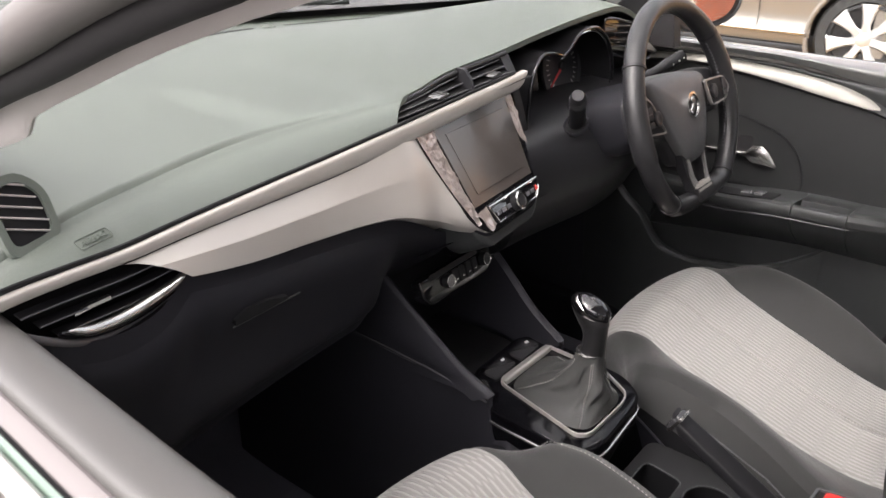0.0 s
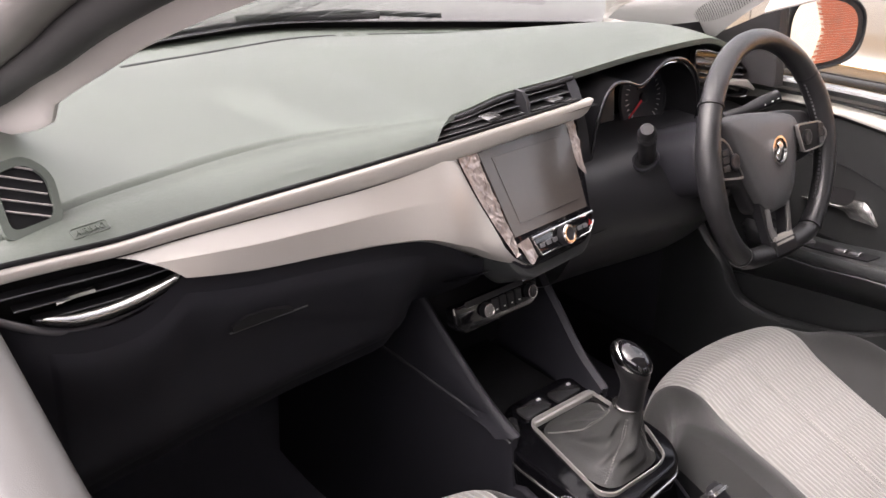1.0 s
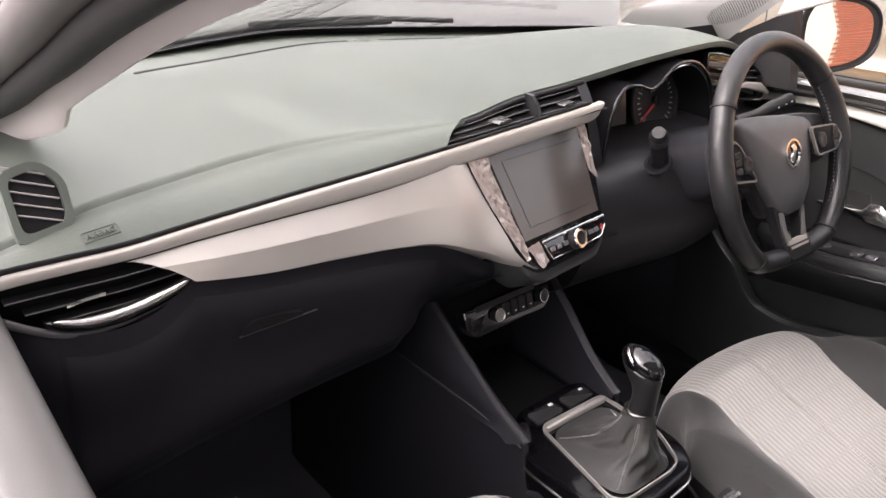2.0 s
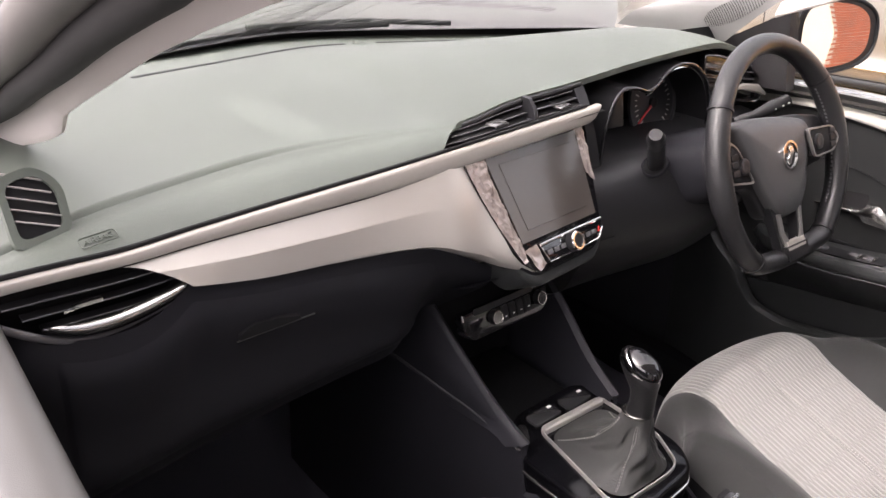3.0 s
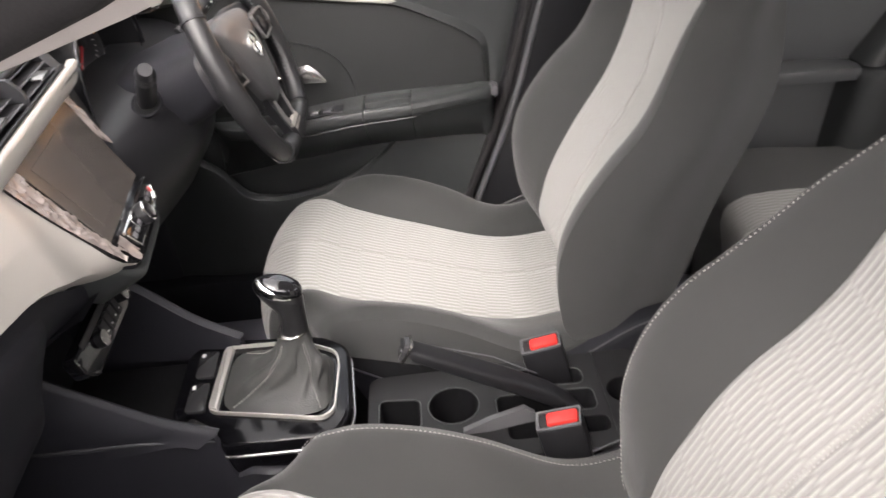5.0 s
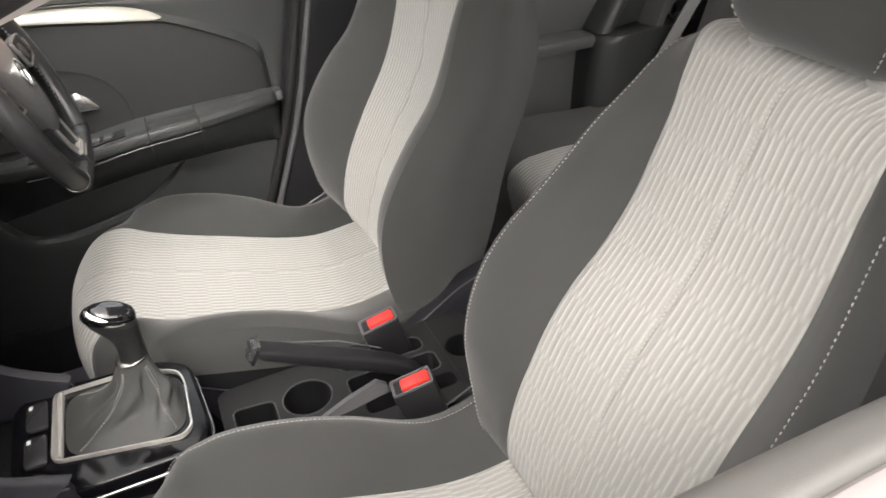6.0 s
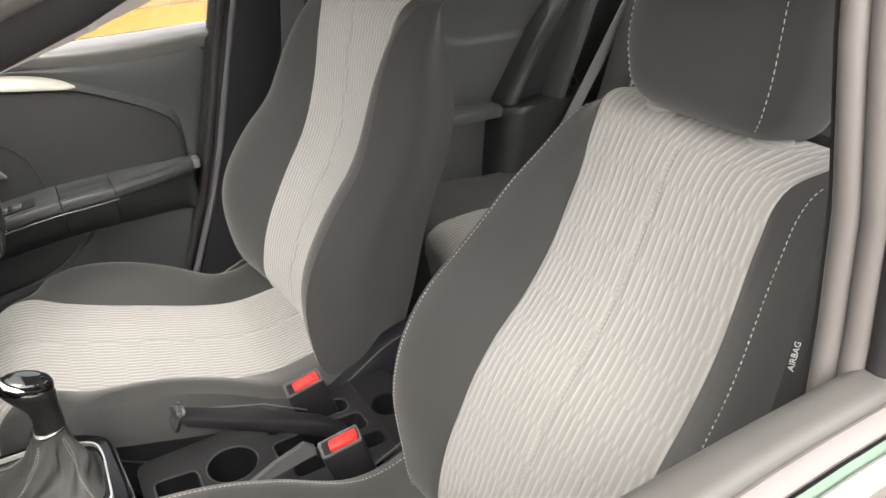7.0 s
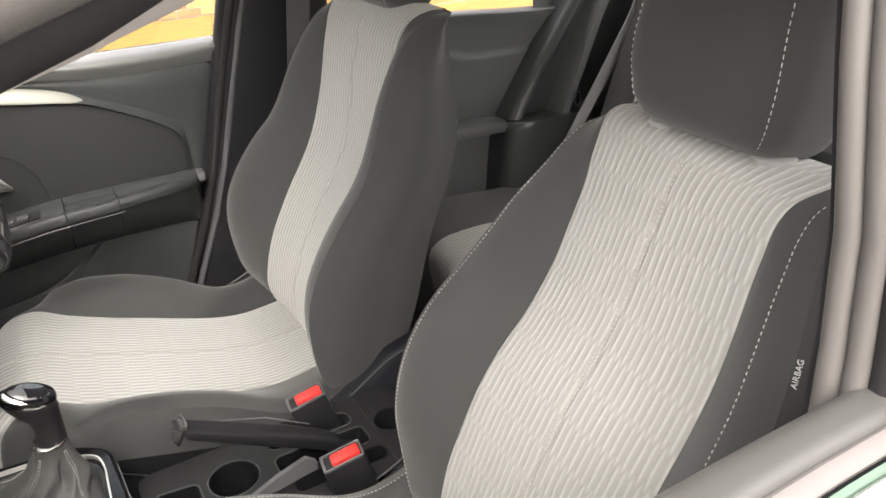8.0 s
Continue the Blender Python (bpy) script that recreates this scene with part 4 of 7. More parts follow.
for k in range(25):
    a = radians(225 - 270 * k / 24)
    r0 = 0.042 if k % 3 else 0.039
    part("tick", box(r0, 0.048, -0.0006, 0.0006, 0.0025, 0.0032, 0), WHITE, gauge).data.transform(gm @ Matrix.Rotation(a, 4, "Z"))
part("needle", slab([(-0.008, -0.0026), (0.052, -0.001), (0.052, 0.001), (-0.008, 0.0026)], 0.002, 0, 1, gm @ Matrix.Translation((0, 0, 0.0045)) @ Matrix.Rotation(radians(215), 4, "Z")), NEEDLE, gauge, "red needle")
part("needle_cap", lathe([(0.009, 0.002), (0.009, 0.007), (0.006, 0.009)], 20, gm), BLACK, gauge)
gm2 = Matrix.Translation((0.262, 0.262, 0.924)) @ Matrix.Rotation(radians(80), 4, "X")
part("display", slab(rounded([(-0.036, -0.028), (0.036, -0.028), (0.036, 0.028), (-0.036, 0.028)], 0.004), 0.003, 0.001, 1, gm2), DISPLAY, cluster, "unlit driver display")

part("end_filler", grid(lambda x, s: Vector((x, 0.262 + 0.05 * s, 0.87 + 0.16 * s)), steps(0.43, 0.68, 6), steps(0, 1, 4)), VENT_BLACK, dash, "black dash end panel")
# right outer vent
RV = Matrix.Translation((0, 0.235, 0)) @ Matrix.Rotation(radians(90), 4, "X")
vo = rounded([(0.45, 1.004), (0.49, 1.0), (0.60, 0.976), (0.655, 0.94), (0.662, 0.90), (0.60, 0.905), (0.52, 0.925), (0.468, 0.945)], 0.012)
rv = part("air_vent", slab(vo, 0.004, 0.001, 1, RV), GLOSS, dash, "gloss black driver's air vent")
part("vent_rim", ring(vo, [(0.556 + (a - 0.556) * 0.95, 0.952 + (b - 0.952) * 0.93) for a, b in vo], 0.012, RV), BLACK, rv)
part("rim_line", tube([RV @ Vector((a, b, 0.0125)) for a, b in vo[:26]], 0.0011, 6), SATIN_CHROME, rv, "thin satin rim line")
for k in range(4):
    z = 0.985 - 0.013 * k
    part("blade", loft([[(x, 0.222 + d, z + dz + o) for o, d in ((-0.001, -0.008), (-0.001, 0.012), (0.001, 0.012), (0.001, -0.008))] for x, dz in ((0.472 + 0.004 * k, 0.004), (0.60 + 0.006 * k, -0.012))]), BLADE, rv)
# Pale champagne satin in place of chrome, to keep the gleam bright.
part("accent", loft([[(x, 0.214 + d, z + o) for o, d in ((-h, 0.0), (-h * 0.6, -0.005), (h * 0.6, -0.005), (h, 0.0), (0, 0.008))] for x, z, h in ((0.545, 0.938, 0.002), (0.575, 0.938, 0.006), (0.63, 0.928, 0.0085), (0.655, 0.916, 0.004))]), SATIN, rv, "vent accent in pale satin for chrome's gleam")

# ---- steering wheel ----
tilt = radians(19)
wx, wy = Vector((1, 0, 0)), Vector((0, math.sin(tilt), math.cos(tilt)))
WHEEL = Matrix.Translation((0.36, 0.014, 0.893)) @ Matrix((wx, wy, wx.cross(wy))).transposed().to_4x4()
wheel = thing("steering_wheel", "black leather steering wheel with flat bottom and chrome badge", "steering wheel", (0.36, 0.014, 0.893))


def rim_point(a):
    x, y = 0.166 * math.cos(a), 0.168 * math.sin(a)
    low = -0.139
    if y < low:
        y = low + (y - low) * 0.28
        x *= 1.0
    return WHEEL @ Vector((x, y, 0.004 * math.cos(2 * a)))


def rim_radius(t):
    a = 2 * math.pi * t
    return 0.0148 + 0.0018 * max(0, math.cos(2 * (a - 0.35))) * (1 if math.sin(a) > -0.3 else 0)


part("rim", tube([rim_point(2 * math.pi * k / 96) for k in range(96)], rim_radius, 18, closed=True, flat=1.08, up=tuple(WHEEL.to_3x3() @ Vector((0, 0, 1)))), LEATHER, wheel, "black leather wheel rim")
for deg in (38, 148, 232, 308):
    a = radians(deg)
    p, q = rim_point(a - 0.012), rim_point(a + 0.012)
    part("rim_seam", tube([p, q], 0.0166, 18, flat=1.08, up=tuple(WHEEL.to_3x3() @ Vector((0, 0, 1)))), BLACK, wheel)
for lo, hi in ((-38, 36), (150, 222)):
    seam = []
    for d in steps(lo, hi, 60):
        p = rim_point(radians(d))
        inward = (WHEEL.translation - p).normalized()
        seam.append((p + inward * 0.0165, inward))
    part("stitching", stitches(seam, 0.004, 0.0025, 0.0032, 0.001), GREY_PLASTIC, wheel, "dark cross stitching")


def dished(outline, thick, swell, m, r=0.006):
    """A cushion-like plate: its face swells towards the middle."""
    bm = bmesh.new()
    n = len(outline)
    c = Vector((sum(p[0] for p in outline) / n, sum(p[1] for p in outline) / n, 0))
    rings = []
    for k, h in ((1.0, 0.0), (1.0, thick - r), (0.975, thick - r * 0.3), (0.94, thick), (0.7, thick + swell * 0.6), (0.35, thick + swell * 0.92)):
        rings.append([bm.verts.new(m @ (c + (Vector((*p, 0)) - c) * k + Vector((0, 0, h)))) for p in outline])
    for a, b in zip(rings, rings[1:]):
        for i in range(n):
            bm.faces.new((a[i], a[(i + 1) % n], b[(i + 1) % n], b[i]))
    top = bm.verts.new(m @ (c + Vector((0, 0, thick + swell))))
    for i in range(n):
        bm.faces.new((rings[-1][i], rings[-1][(i + 1) % n], top))
    bm.faces.new(rings[0])
    return bm


DARK_SILVER = surface("dark_silver_paint", (0.22, 0.215, 0.21), 0.35, metal=0.6, relief=0.0, patch=0.03)
HUBSKIN = surface("grey_hub_plastic", (0.06, 0.06, 0.062), 0.42, grain=900, relief=0.2, grain_kind="cells")
hub_out = rounded([(-0.122, 0.064), (-0.06, 0.068), (0.0, 0.062), (0.06, 0.052), (0.082, 0.040), (0.070, -0.006), (0.056, -0.055), (0.028, -0.084), (-0.022, -0.087), (-0.046, -0.066), (-0.070, -0.028), (-0.096, 0.016)], 0.014, 4)
part("spoke_frame", dished(rounded([(-0.155, 0.045), (-0.07, 0.058), (0.07, 0.058), (0.155, 0.045), (0.156, -0.022), (0.075, -0.03), (0.05, -0.085), (-0.05, -0.085), (-0.075, -0.03), (-0.156, -0.022)], 0.02, 4), 0.018, 0.004, WHEEL @ Matrix.Translation((0, 0, -0.026))), BLACK, wheel, "dark plastic spokes")
hub = part("airbag_cover", dished(hub_out, 0.03, 0.007, WHEEL @ Matrix.Translation((0, 0, -0.022)), 0.008), HUBSKIN, wheel, "dark grained airbag cover")
bm_m = WHEEL @ Matrix.Translation((0, 0.004, 0.0145))
part("badge_ring", ring([(0.0215 * math.cos(2 * math.pi * k / 40), 0.0215 * math.sin(2 * math.pi * k / 40)) for k in range(40)], [(0.0185 * math.cos(2 * math.pi * k / 40), 0.0185 * math.sin(2 * math.pi * k / 40)) for k in range(40)], 0.003, bm_m), CHROME, hub, "chrome badge ring")
part("badge_plate", lathe([(0.0188, 0), (0.0188, 0.001), (0.001, 0.0012)], 32, bm_m), GLOSS, hub)
part("badge_shape", slab(rounded([(-0.010, -0.012), (-0.002, -0.014), (0.004, -0.004), (0.011, 0.006), (0.004, 0.014), (-0.006, 0.011), (-0.001, 0.002), (-0.009, -0.004)], 0.003), 0.003, 0.001, 1, bm_m), CHROME, hub, "plain chrome emblem")
for sign in (-1, 1):
    pod = rounded([(0.055, 0.034), (0.13, 0.030), (0.150, 0.008), (0.13, -0.010), (0.07, -0.012)] if sign > 0 else [(-0.135, 0.046), (-0.118, 0.034), (-0.085, -0.022), (-0.142, -0.014), (-0.146, 0.02)], 0.008)
    lift = 0.016 if sign > 0 else 0.006
    podo = part("button_pod", slab(pod, 0.012, 0.003, 2, WHEEL @ Matrix.Translation((0, 0, lift - 0.012))), VENT_BLACK, wheel, "black button pod")
    mid = (sum(a for a, b in pod) / len(pod), sum(b for a, b in pod) / len(pod))
    part("pod_rim", ring(pod, [(mid[0] + (a - mid[0]) * 0.93, mid[1] + (b - mid[1]) * 0.90) for a, b in pod], 0.0135, WHEEL @ Matrix.Translation((0, 0, lift - 0.012))), DARK_SILVER, podo, "thin dark silver pod rim")
    part("round_button", lathe([(0.012, 0), (0.012, 0.003), (0.009, 0.0042), (0.006, 0.0034), (0.001, 0.0034)], 24, WHEEL @ Matrix.Translation((0.084 if sign > 0 else -0.108, 0.011 if sign > 0 else 0.006, lift))), BLACK, podo, "round dark button")
    for b in (0.0, 0.012, 0.022):
        part("button", slab(rounded([(sign * 0.112 + sign * 0.008, b - 0.005), (sign * 0.137, b - 0.004), (sign * 0.137, b + 0.004), (sign * 0.120, b + 0.005)], 0.002), 0.002, 0.0006, 1, WHEEL @ Matrix.Translation((0, 0, lift))), BLACK, podo)
    part("lower_spoke", loft([[WHEEL @ Vector((sign * a, b, h)) for a, b, h in row] for row in (
        [(0.022, -0.07, -0.014), (0.046, -0.066, -0.014), (0.046, -0.066, 0.002), (0.022, -0.07, 0.004)],
        [(0.020, -0.105, -0.010), (0.037, -0.105, -0.010), (0.037, -0.105, 0.003), (0.020, -0.105, 0.005)],
        [(0.006, -0.150, -0.006), (0.030, -0.146, -0.006), (0.030, -0.146, 0.007), (0.006, -0.150, 0.009)])]), BLACK, wheel, "dark lower spoke")
    # Silver legs given a dark tone for the shade they show edge-on.
    part("spoke_trim", loft([[WHEEL @ Vector((sign * a, b, h)) for a, b, h in row] for row in (
        [(0.027, -0.078, 0.002), (0.035, -0.078, 0.002), (0.035, -0.078, 0.0055), (0.027, -0.078, 0.0065)],
        [(0.023, -0.108, 0.003), (0.032, -0.108, 0.003), (0.032, -0.108, 0.0065), (0.023, -0.108, 0.0075)],
        [(0.014, -0.124, 0.004), (0.028, -0.124, 0.004), (0.028, -0.124, 0.0085), (0.014, -0.124, 0.0095)])]), DARK_SILVER, wheel, "silver spoke trim with its shade put into the colour")
part("spoke_foot", loft([[WHEEL @ Vector((a, b, h)) for b, h in ((-0.122, 0.003), (-0.122, 0.0105), (-0.132, 0.0125), (-0.145, 0.013), (-0.146, 0.003))] for a in (-0.025, -0.012, 0.0, 0.012, 0.025)]), SATIN, wheel, "bright satin foot of the lower spoke")
part("lower_bridge", loft([[WHEEL @ Vector((a, b, h)) for b, h in ((-0.128, -0.004), (-0.128, 0.012), (-0.15, 0.014), (-0.15, -0.004))] for a in (-0.03, 0.0, 0.03)]), LEATHER, wheel)
# column and stalks
column = thing("steering_column", "dark plastic steering column shroud with stalks", "steering column", (0.36, 0.1, 0.87))
part("shroud", loft([[(0.36 + w * math.copysign(abs(math.cos(a)) ** 0.55, math.cos(a)), y, z + h * math.copysign(abs(math.sin(a)) ** 0.55, math.sin(a))) for a in steps(0, 2 * math.pi, 32)[:-1]] for y, z, w, h in
      ((0.035, 0.886, 0.05, 0.04), (0.045, 0.883, 0.082, 0.048), (0.07, 0.875, 0.096, 0.056), (0.12, 0.856, 0.108, 0.062), (0.18, 0.834, 0.112, 0.062), (0.26, 0.812, 0.112, 0.06))]), DASH_LOW, column, "dark moulded shroud")
stalk = part("indicator_stalk", tube([(0.235, 0.14, 0.862), (0.218, 0.128, 0.884), (0.194, 0.115, 0.912), (0.174, 0.105, 0.932), (0.167, 0.101, 0.939)], lambda t: 0.010 if t < 0.2 else 0.0128 * (1.0 if t < 0.9 else 0.72), 18), BLACK, column, "black ribbed indicator stalk")
part("stalk_socket", lathe([(0.0175, 0.0015), (0.017, 0.002), (0.001, 0.002)], 24, Matrix.Translation((0.222, 0.132, 0.876)) @ Matrix.Rotation(radians(-45), 4, "Y")), VENT_BLACK, column, "black stalk socket")
part("stalk_collar", lathe([(0.0215, -0.002), (0.021, 0.0025), (0.019, 0.0035), (0.0172, 0.001)], 24, Matrix.Translation((0.222, 0.132, 0.876)) @ Matrix.Rotation(radians(-45), 4, "Y")), DASH_LOW, column)
head = (Vector((0.167, 0.101, 0.939)) - Vector((0.194, 0.115, 0.912))).normalized()
for k in (0.0, 0.006, 0.012):
    part("grip_ring", lathe([(0.0124, -0.001), (0.0136, 0), (0.0124, 0.001)], 24, Matrix.Translation(Vector((0.1755, 0.1055, 0.9305)) - head * k) @ head.to_track_quat("Z", "Y").to_matrix().to_4x4()), BLACK, stalk)
wiper = part("wiper_stalk", tube([(0.40, 0.12, 0.918), (0.425, 0.10, 0.930), (0.45, 0.088, 0.942), (0.476, 0.078, 0.952)], lambda t: 0.0085 + 0.0025 * ramp(0.3, 0.6, t), 14), BLACK, column, "black wiper stalk with white marks")
for p in ((0.447, 0.079, 0.942), (0.457, 0.074, 0.947), (0.467, 0.0705, 0.951)):
    part("mark", box(p[0] - 0.003, p[0] + 0.003, p[1] - 0.0012, p[1], p[2] - 0.0012, p[2] + 0.0012, 0), WHITE, wiper)
# pedals
for x, w in ((0.27, 0.03), (0.38, 0.03), (0.49, 0.022)):
    pedal = thing("pedal", "black ribbed rubber foot pedal", "pedal", (x, 0.5, 0.35), group="foot pedals")
    part("pad", loft([[(x - w, 0.50, 0.33), (x + w, 0.50, 0.33), (x + w, 0.535, 0.40), (x - w, 0.535, 0.40)], [(x - w, 0.515, 0.325), (x + w, 0.515, 0.325), (x + w, 0.55, 0.395), (x - w, 0.55, 0.395)]]), SEAL, pedal, "ribbed rubber pad")
    part("arm", tube([(x, 0.54, 0.37), (x, 0.6, 0.5), (x, 0.62, 0.66)], 0.008, 8), BLACK, pedal)


# ---- centre console ----
def plate(outer, holes, z, thick, r=0.0):
    """A flat plate with openings through it."""
    bm = bmesh.new()
    edges = []
    for loop in [outer, *holes]:
        vs = [bm.verts.new((x, y, z)) for x, y in loop]
        edges += [bm.edges.new((vs[i], vs[(i + 1) % len(vs)])) for i in range(len(vs))]
    bmesh.ops.triangle_fill(bm, edges=edges, use_beauty=True)
    ext = bmesh.ops.extrude_face_region(bm, geom=list(bm.faces))
    bmesh.ops.translate(bm, vec=(0, 0, -thick), verts=[v for v in ext["geom"] if isinstance(v, bmesh.types.BMVert)])
    return bm


def well(loop, z, depth, shrink=0.92):
    cx, cy = sum(p[0] for p in loop) / len(loop), sum(p[1] for p in loop) / len(loop)
    return loft([[(x, y, z) for x, y in loop], [(cx + (x - cx) * shrink, cy + (y - cy) * shrink, z - depth) for x, y in loop], [(cx, cy, z - depth - 0.0005) for x, y in loop]], caps=False)


console = thing("centre_console", "dark centre console with gloss black gear surround and cup holders", "console", (0, -0.1, 0.2))
# body under the gear panel and back between the seats
for sign in (-1, 1):
    def flank(y, s, sign=sign):
        top = spline(y, [(-0.56, 0.445, 0), (-0.14, 0.452, 0), (-0.11, 0.47, 0), (-0.06, 0.492, 0), (0.02, 0.505, 0), (0.046, 0.511, 0), (0.054, 0.552, 0), (0.08, 0.561, 0), (0.15, 0.579, 0), (0.22, 0.593, 0), (0.30, 0.602, 0), (0.6, 0.59, 0)])[0]
        wide = spline(y, [(-0.56, 0.092, 0), (-0.13, 0.100, 0), (0.04, 0.105, 0), (0.054, 0.101, 0), (0.08, 0.103, 0), (0.15, 0.117, 0), (0.22, 0.131, 0), (0.30, 0.141, 0), (0.6, 0.16, 0)])[0]
        if s < 0.25:
            k = s / 0.25
            return Vector((sign * (wide - 0.010 * (1 - k)), y, top - 0.005 * k * k))
        k = (s - 0.25) / 0.75
        return Vector((sign * (wide + 0.012 * k), y, top - 0.005 - (top - 0.212) * k))
    part("side_panel", grid(flank, steps(-0.56, 0.04, 30) + steps(0.044, 0.056, 5) + steps(0.07, 0.6, 30), [0, 0.05, 0.1, 0.15, 0.2, 0.25, 0.3, 0.4, 0.55, 0.7, 0.85, 1.0]), LIT_DARK_PLASTIC, console, "dark moulded tunnel side")

    def shoulder(s, k, sign=sign):
        """Broad moulding between the tunnel's edge and the wing beside the tray."""
        y, z = spline(s, [(0, 0.30, 0.76), (0.3, 0.245, 0.705), (0.6, 0.17, 0.642), (0.85, 0.105, 0.59), (1, 0.055, 0.563)])
        x = spline(s, [(0, 0.128, 0), (0.5, 0.118, 0), (1, 0.102, 0)])[0]
        e = spline(s, [(0, 0.145, 0.33, 0.603), (0.3, 0.138, 0.275, 0.600), (0.6, 0.126, 0.19, 0.588), (0.85, 0.107, 0.10, 0.566), (1, 0.1005, 0.054, 0.552)])
        a, b = Vector((x, y, z)), Vector(e)
        q = a.lerp(b, k) + Vector((0.012, -0.004, 0)) * math.sin(math.pi * k) * (1 - s)
        return Vector((sign * q.x, q.y, q.z))
    part("shoulder", grid(shoulder, steps(0, 1, 30), steps(0, 1, 12)), LIT_DARK_PLASTIC, console, "dark broad console shoulder")
    # Pale tube put along the tunnel edge as its specular highlight.
    part("edge_glint", tube([(sign * (a + 0.002), y, z + 0.0012) for y, a, z in ((0.056, 0.1, 0.5535), (0.08, 0.103, 0.5615), (0.15, 0.117, 0.5795), (0.22, 0.131, 0.5935), (0.30, 0.141, 0.6025), (0.33, 0.144, 0.603))], 0.0021, 8), BLADE, console, "pale tube drawn for the tunnel edge's highlight")

    def cheek(s, k, sign=sign):
        """Upright wing that runs from the dash down to the gear panel."""
        y, z = spline(s, [(0, 0.30, 0.76), (0.3, 0.245, 0.705), (0.6, 0.17, 0.642), (0.85, 0.105, 0.59), (1, 0.055, 0.563)])
        x = spline(s, [(0, 0.128, 0), (0.5, 0.118, 0), (1, 0.102, 0)])[0]
        if k < 1:
            return Vector((sign * (x - 0.016 * (1 - k)), y - 0.006 * math.sin(k * math.pi), z + 0.004 * math.sin(k * math.pi)))
        drop = (k - 1) * max(z - 0.585 + 0.02, 0.008)
        return Vector((sign * (x + 0.010 * (k - 1)), y + 0.02 * (k - 1), z - drop))
    part("stack_wing", grid(cheek, steps(0, 1, 24), [0, 0.25, 0.5, 0.75, 1, 1.2, 1.5, 1.8, 2.0]), LIT_DARK_PLASTIC, console, "dark sloping stack wing")
    part("inner_wall", grid(lambda s, k, sign=sign: Vector((sign * (spline(s, [(0, 0.128, 0), (0.5, 0.118, 0), (1, 0.102, 0)])[0] - 0.016), *(spline(s, [(0, 0.30, 0.76), (0.3, 0.245, 0.705), (0.6, 0.17, 0.642), (0.85, 0.105, 0.59), (1, 0.055, 0.563)]) * (1 - k) + k * np.array((0.06 + 0.26 * (1 - s), 0.525))))), steps(0, 1, 16), steps(0, 1, 6)), LIT_DARK_PLASTIC, console)
part("tray_floor", box(-0.086, 0.086, 0.10, 0.34, 0.515, 0.53, 0.004), VENT_BLACK, console, "dark storage tray mat")
part("tray_back", box(-0.12, 0.12, 0.30, 0.33, 0.52, 0.70, 0.006), BLACK, console)
part("stack_soffit", grid(lambda x, s: Vector((x, 0.125 + 0.19 * s, 0.785 - 0.06 * math.sin(s * math.pi / 2))), steps(-0.14, 0.14, 10), steps(0, 1, 8)), DASH_LOW, console, "dark underside of the dash")

# climate controls
CL = Matrix.Translation((-0.032, 0.165, 0.697)) @ Matrix.Rotation(radians(3), 4, "Z") @ Matrix.Rotation(radians(74), 4, "X") @ Matrix.Scale(0.87, 4)
climate = thing("climate_panel", "gloss black heater control panel with chrome ringed knobs", "climate control", (-0.02, 0.17, 0.69))
part("panel", slab(rounded([(-0.100, -0.006), (-0.08, -0.024), (0.08, -0.024), (0.098, -0.012), (0.098, 0.024), (-0.100, 0.024)], 0.008), 0.018, 0.004, 2, CL @ Matrix.Translation((0, 0, -0.018))), GLOSS, climate, "gloss black panel")
for a in (-0.034, 0.072):
    k = part("knob", lathe([(0.0125, 0), (0.012, 0.009), (0.011, 0.011), (0.009, 0.0098), (0.001, 0.0098)], 28, CL @ Matrix.Translation((a, 0.002, 0))), VENT_BLACK, climate, "round heater knob")
    part("knob_ring", lathe([(0.0113, 0.0104), (0.0113, 0.0115), (0.0105, 0.0117), (0.0103, 0.0106)], 28, CL @ Matrix.Translation((a, 0.002, 0))), CHROME, k, "chrome knob ring")
for a in (-0.01, 0.008, 0.026, 0.044):
    b = part("button", slab(rounded([(a - 0.007, -0.012), (a + 0.007, -0.012), (a + 0.007, 0.014), (a - 0.007, 0.014)], 0.002), 0.004, 0.001, 1, CL), BLACK, climate)
    part("mark", box(-0.002, 0.002, -0.001, 0.001, 0, 0.0004, 0), WHITE, b).data.transform(CL @ Matrix.Translation((a, -0.004, 0.0042)))
part("display", slab(rounded([(-0.075, 0.017), (0.06, 0.017), (0.06, 0.027), (-0.075, 0.027)], 0.002), 0.0015, 0.0005, 1, CL), BLACK, climate)
part("chrome_tip", slab(rounded([(-0.1015, 0.014), (-0.098, 0.014), (-0.099, 0.025), (-0.1015, 0.025)], 0.001), 0.002, 0.0005, 1, CL), CHROME, climate)

# gear surround
gear = thing("gear_lever", "manual gear lever with chrome topped knob and leather gaiter", "gear lever", (0, -0.02, 0.55))
pan = rounded([(-0.042, 0.128), (0.085, 0.132), (0.112, 0.102), (0.10, -0.06), (0.07, -0.100), (-0.06, -0.110), (-0.10, -0.092), (-0.101, 0.05), (-0.078, 0.098)], 0.02, 5)
tiltm = Matrix.Translation((0, 0, 0.545)) @ Matrix.Rotation(radians(0.6), 4, "X")
part("surround", slab(pan, 0.05, 0.006, 3, tiltm @ Matrix.Translation((0, 0, -0.05))), surface("piano_black_plastic", (0.004, 0.004, 0.005), 0.1, relief=0.0, ior=1.35), gear, "gloss black gear surround")
part("surround_edge", tube([tiltm @ Vector((a * 1.008, b * 1.008, -0.021)) for a, b in pan], 0.0022, 8, closed=True), SATIN_CHROME, gear, "thin satin chrome edge")
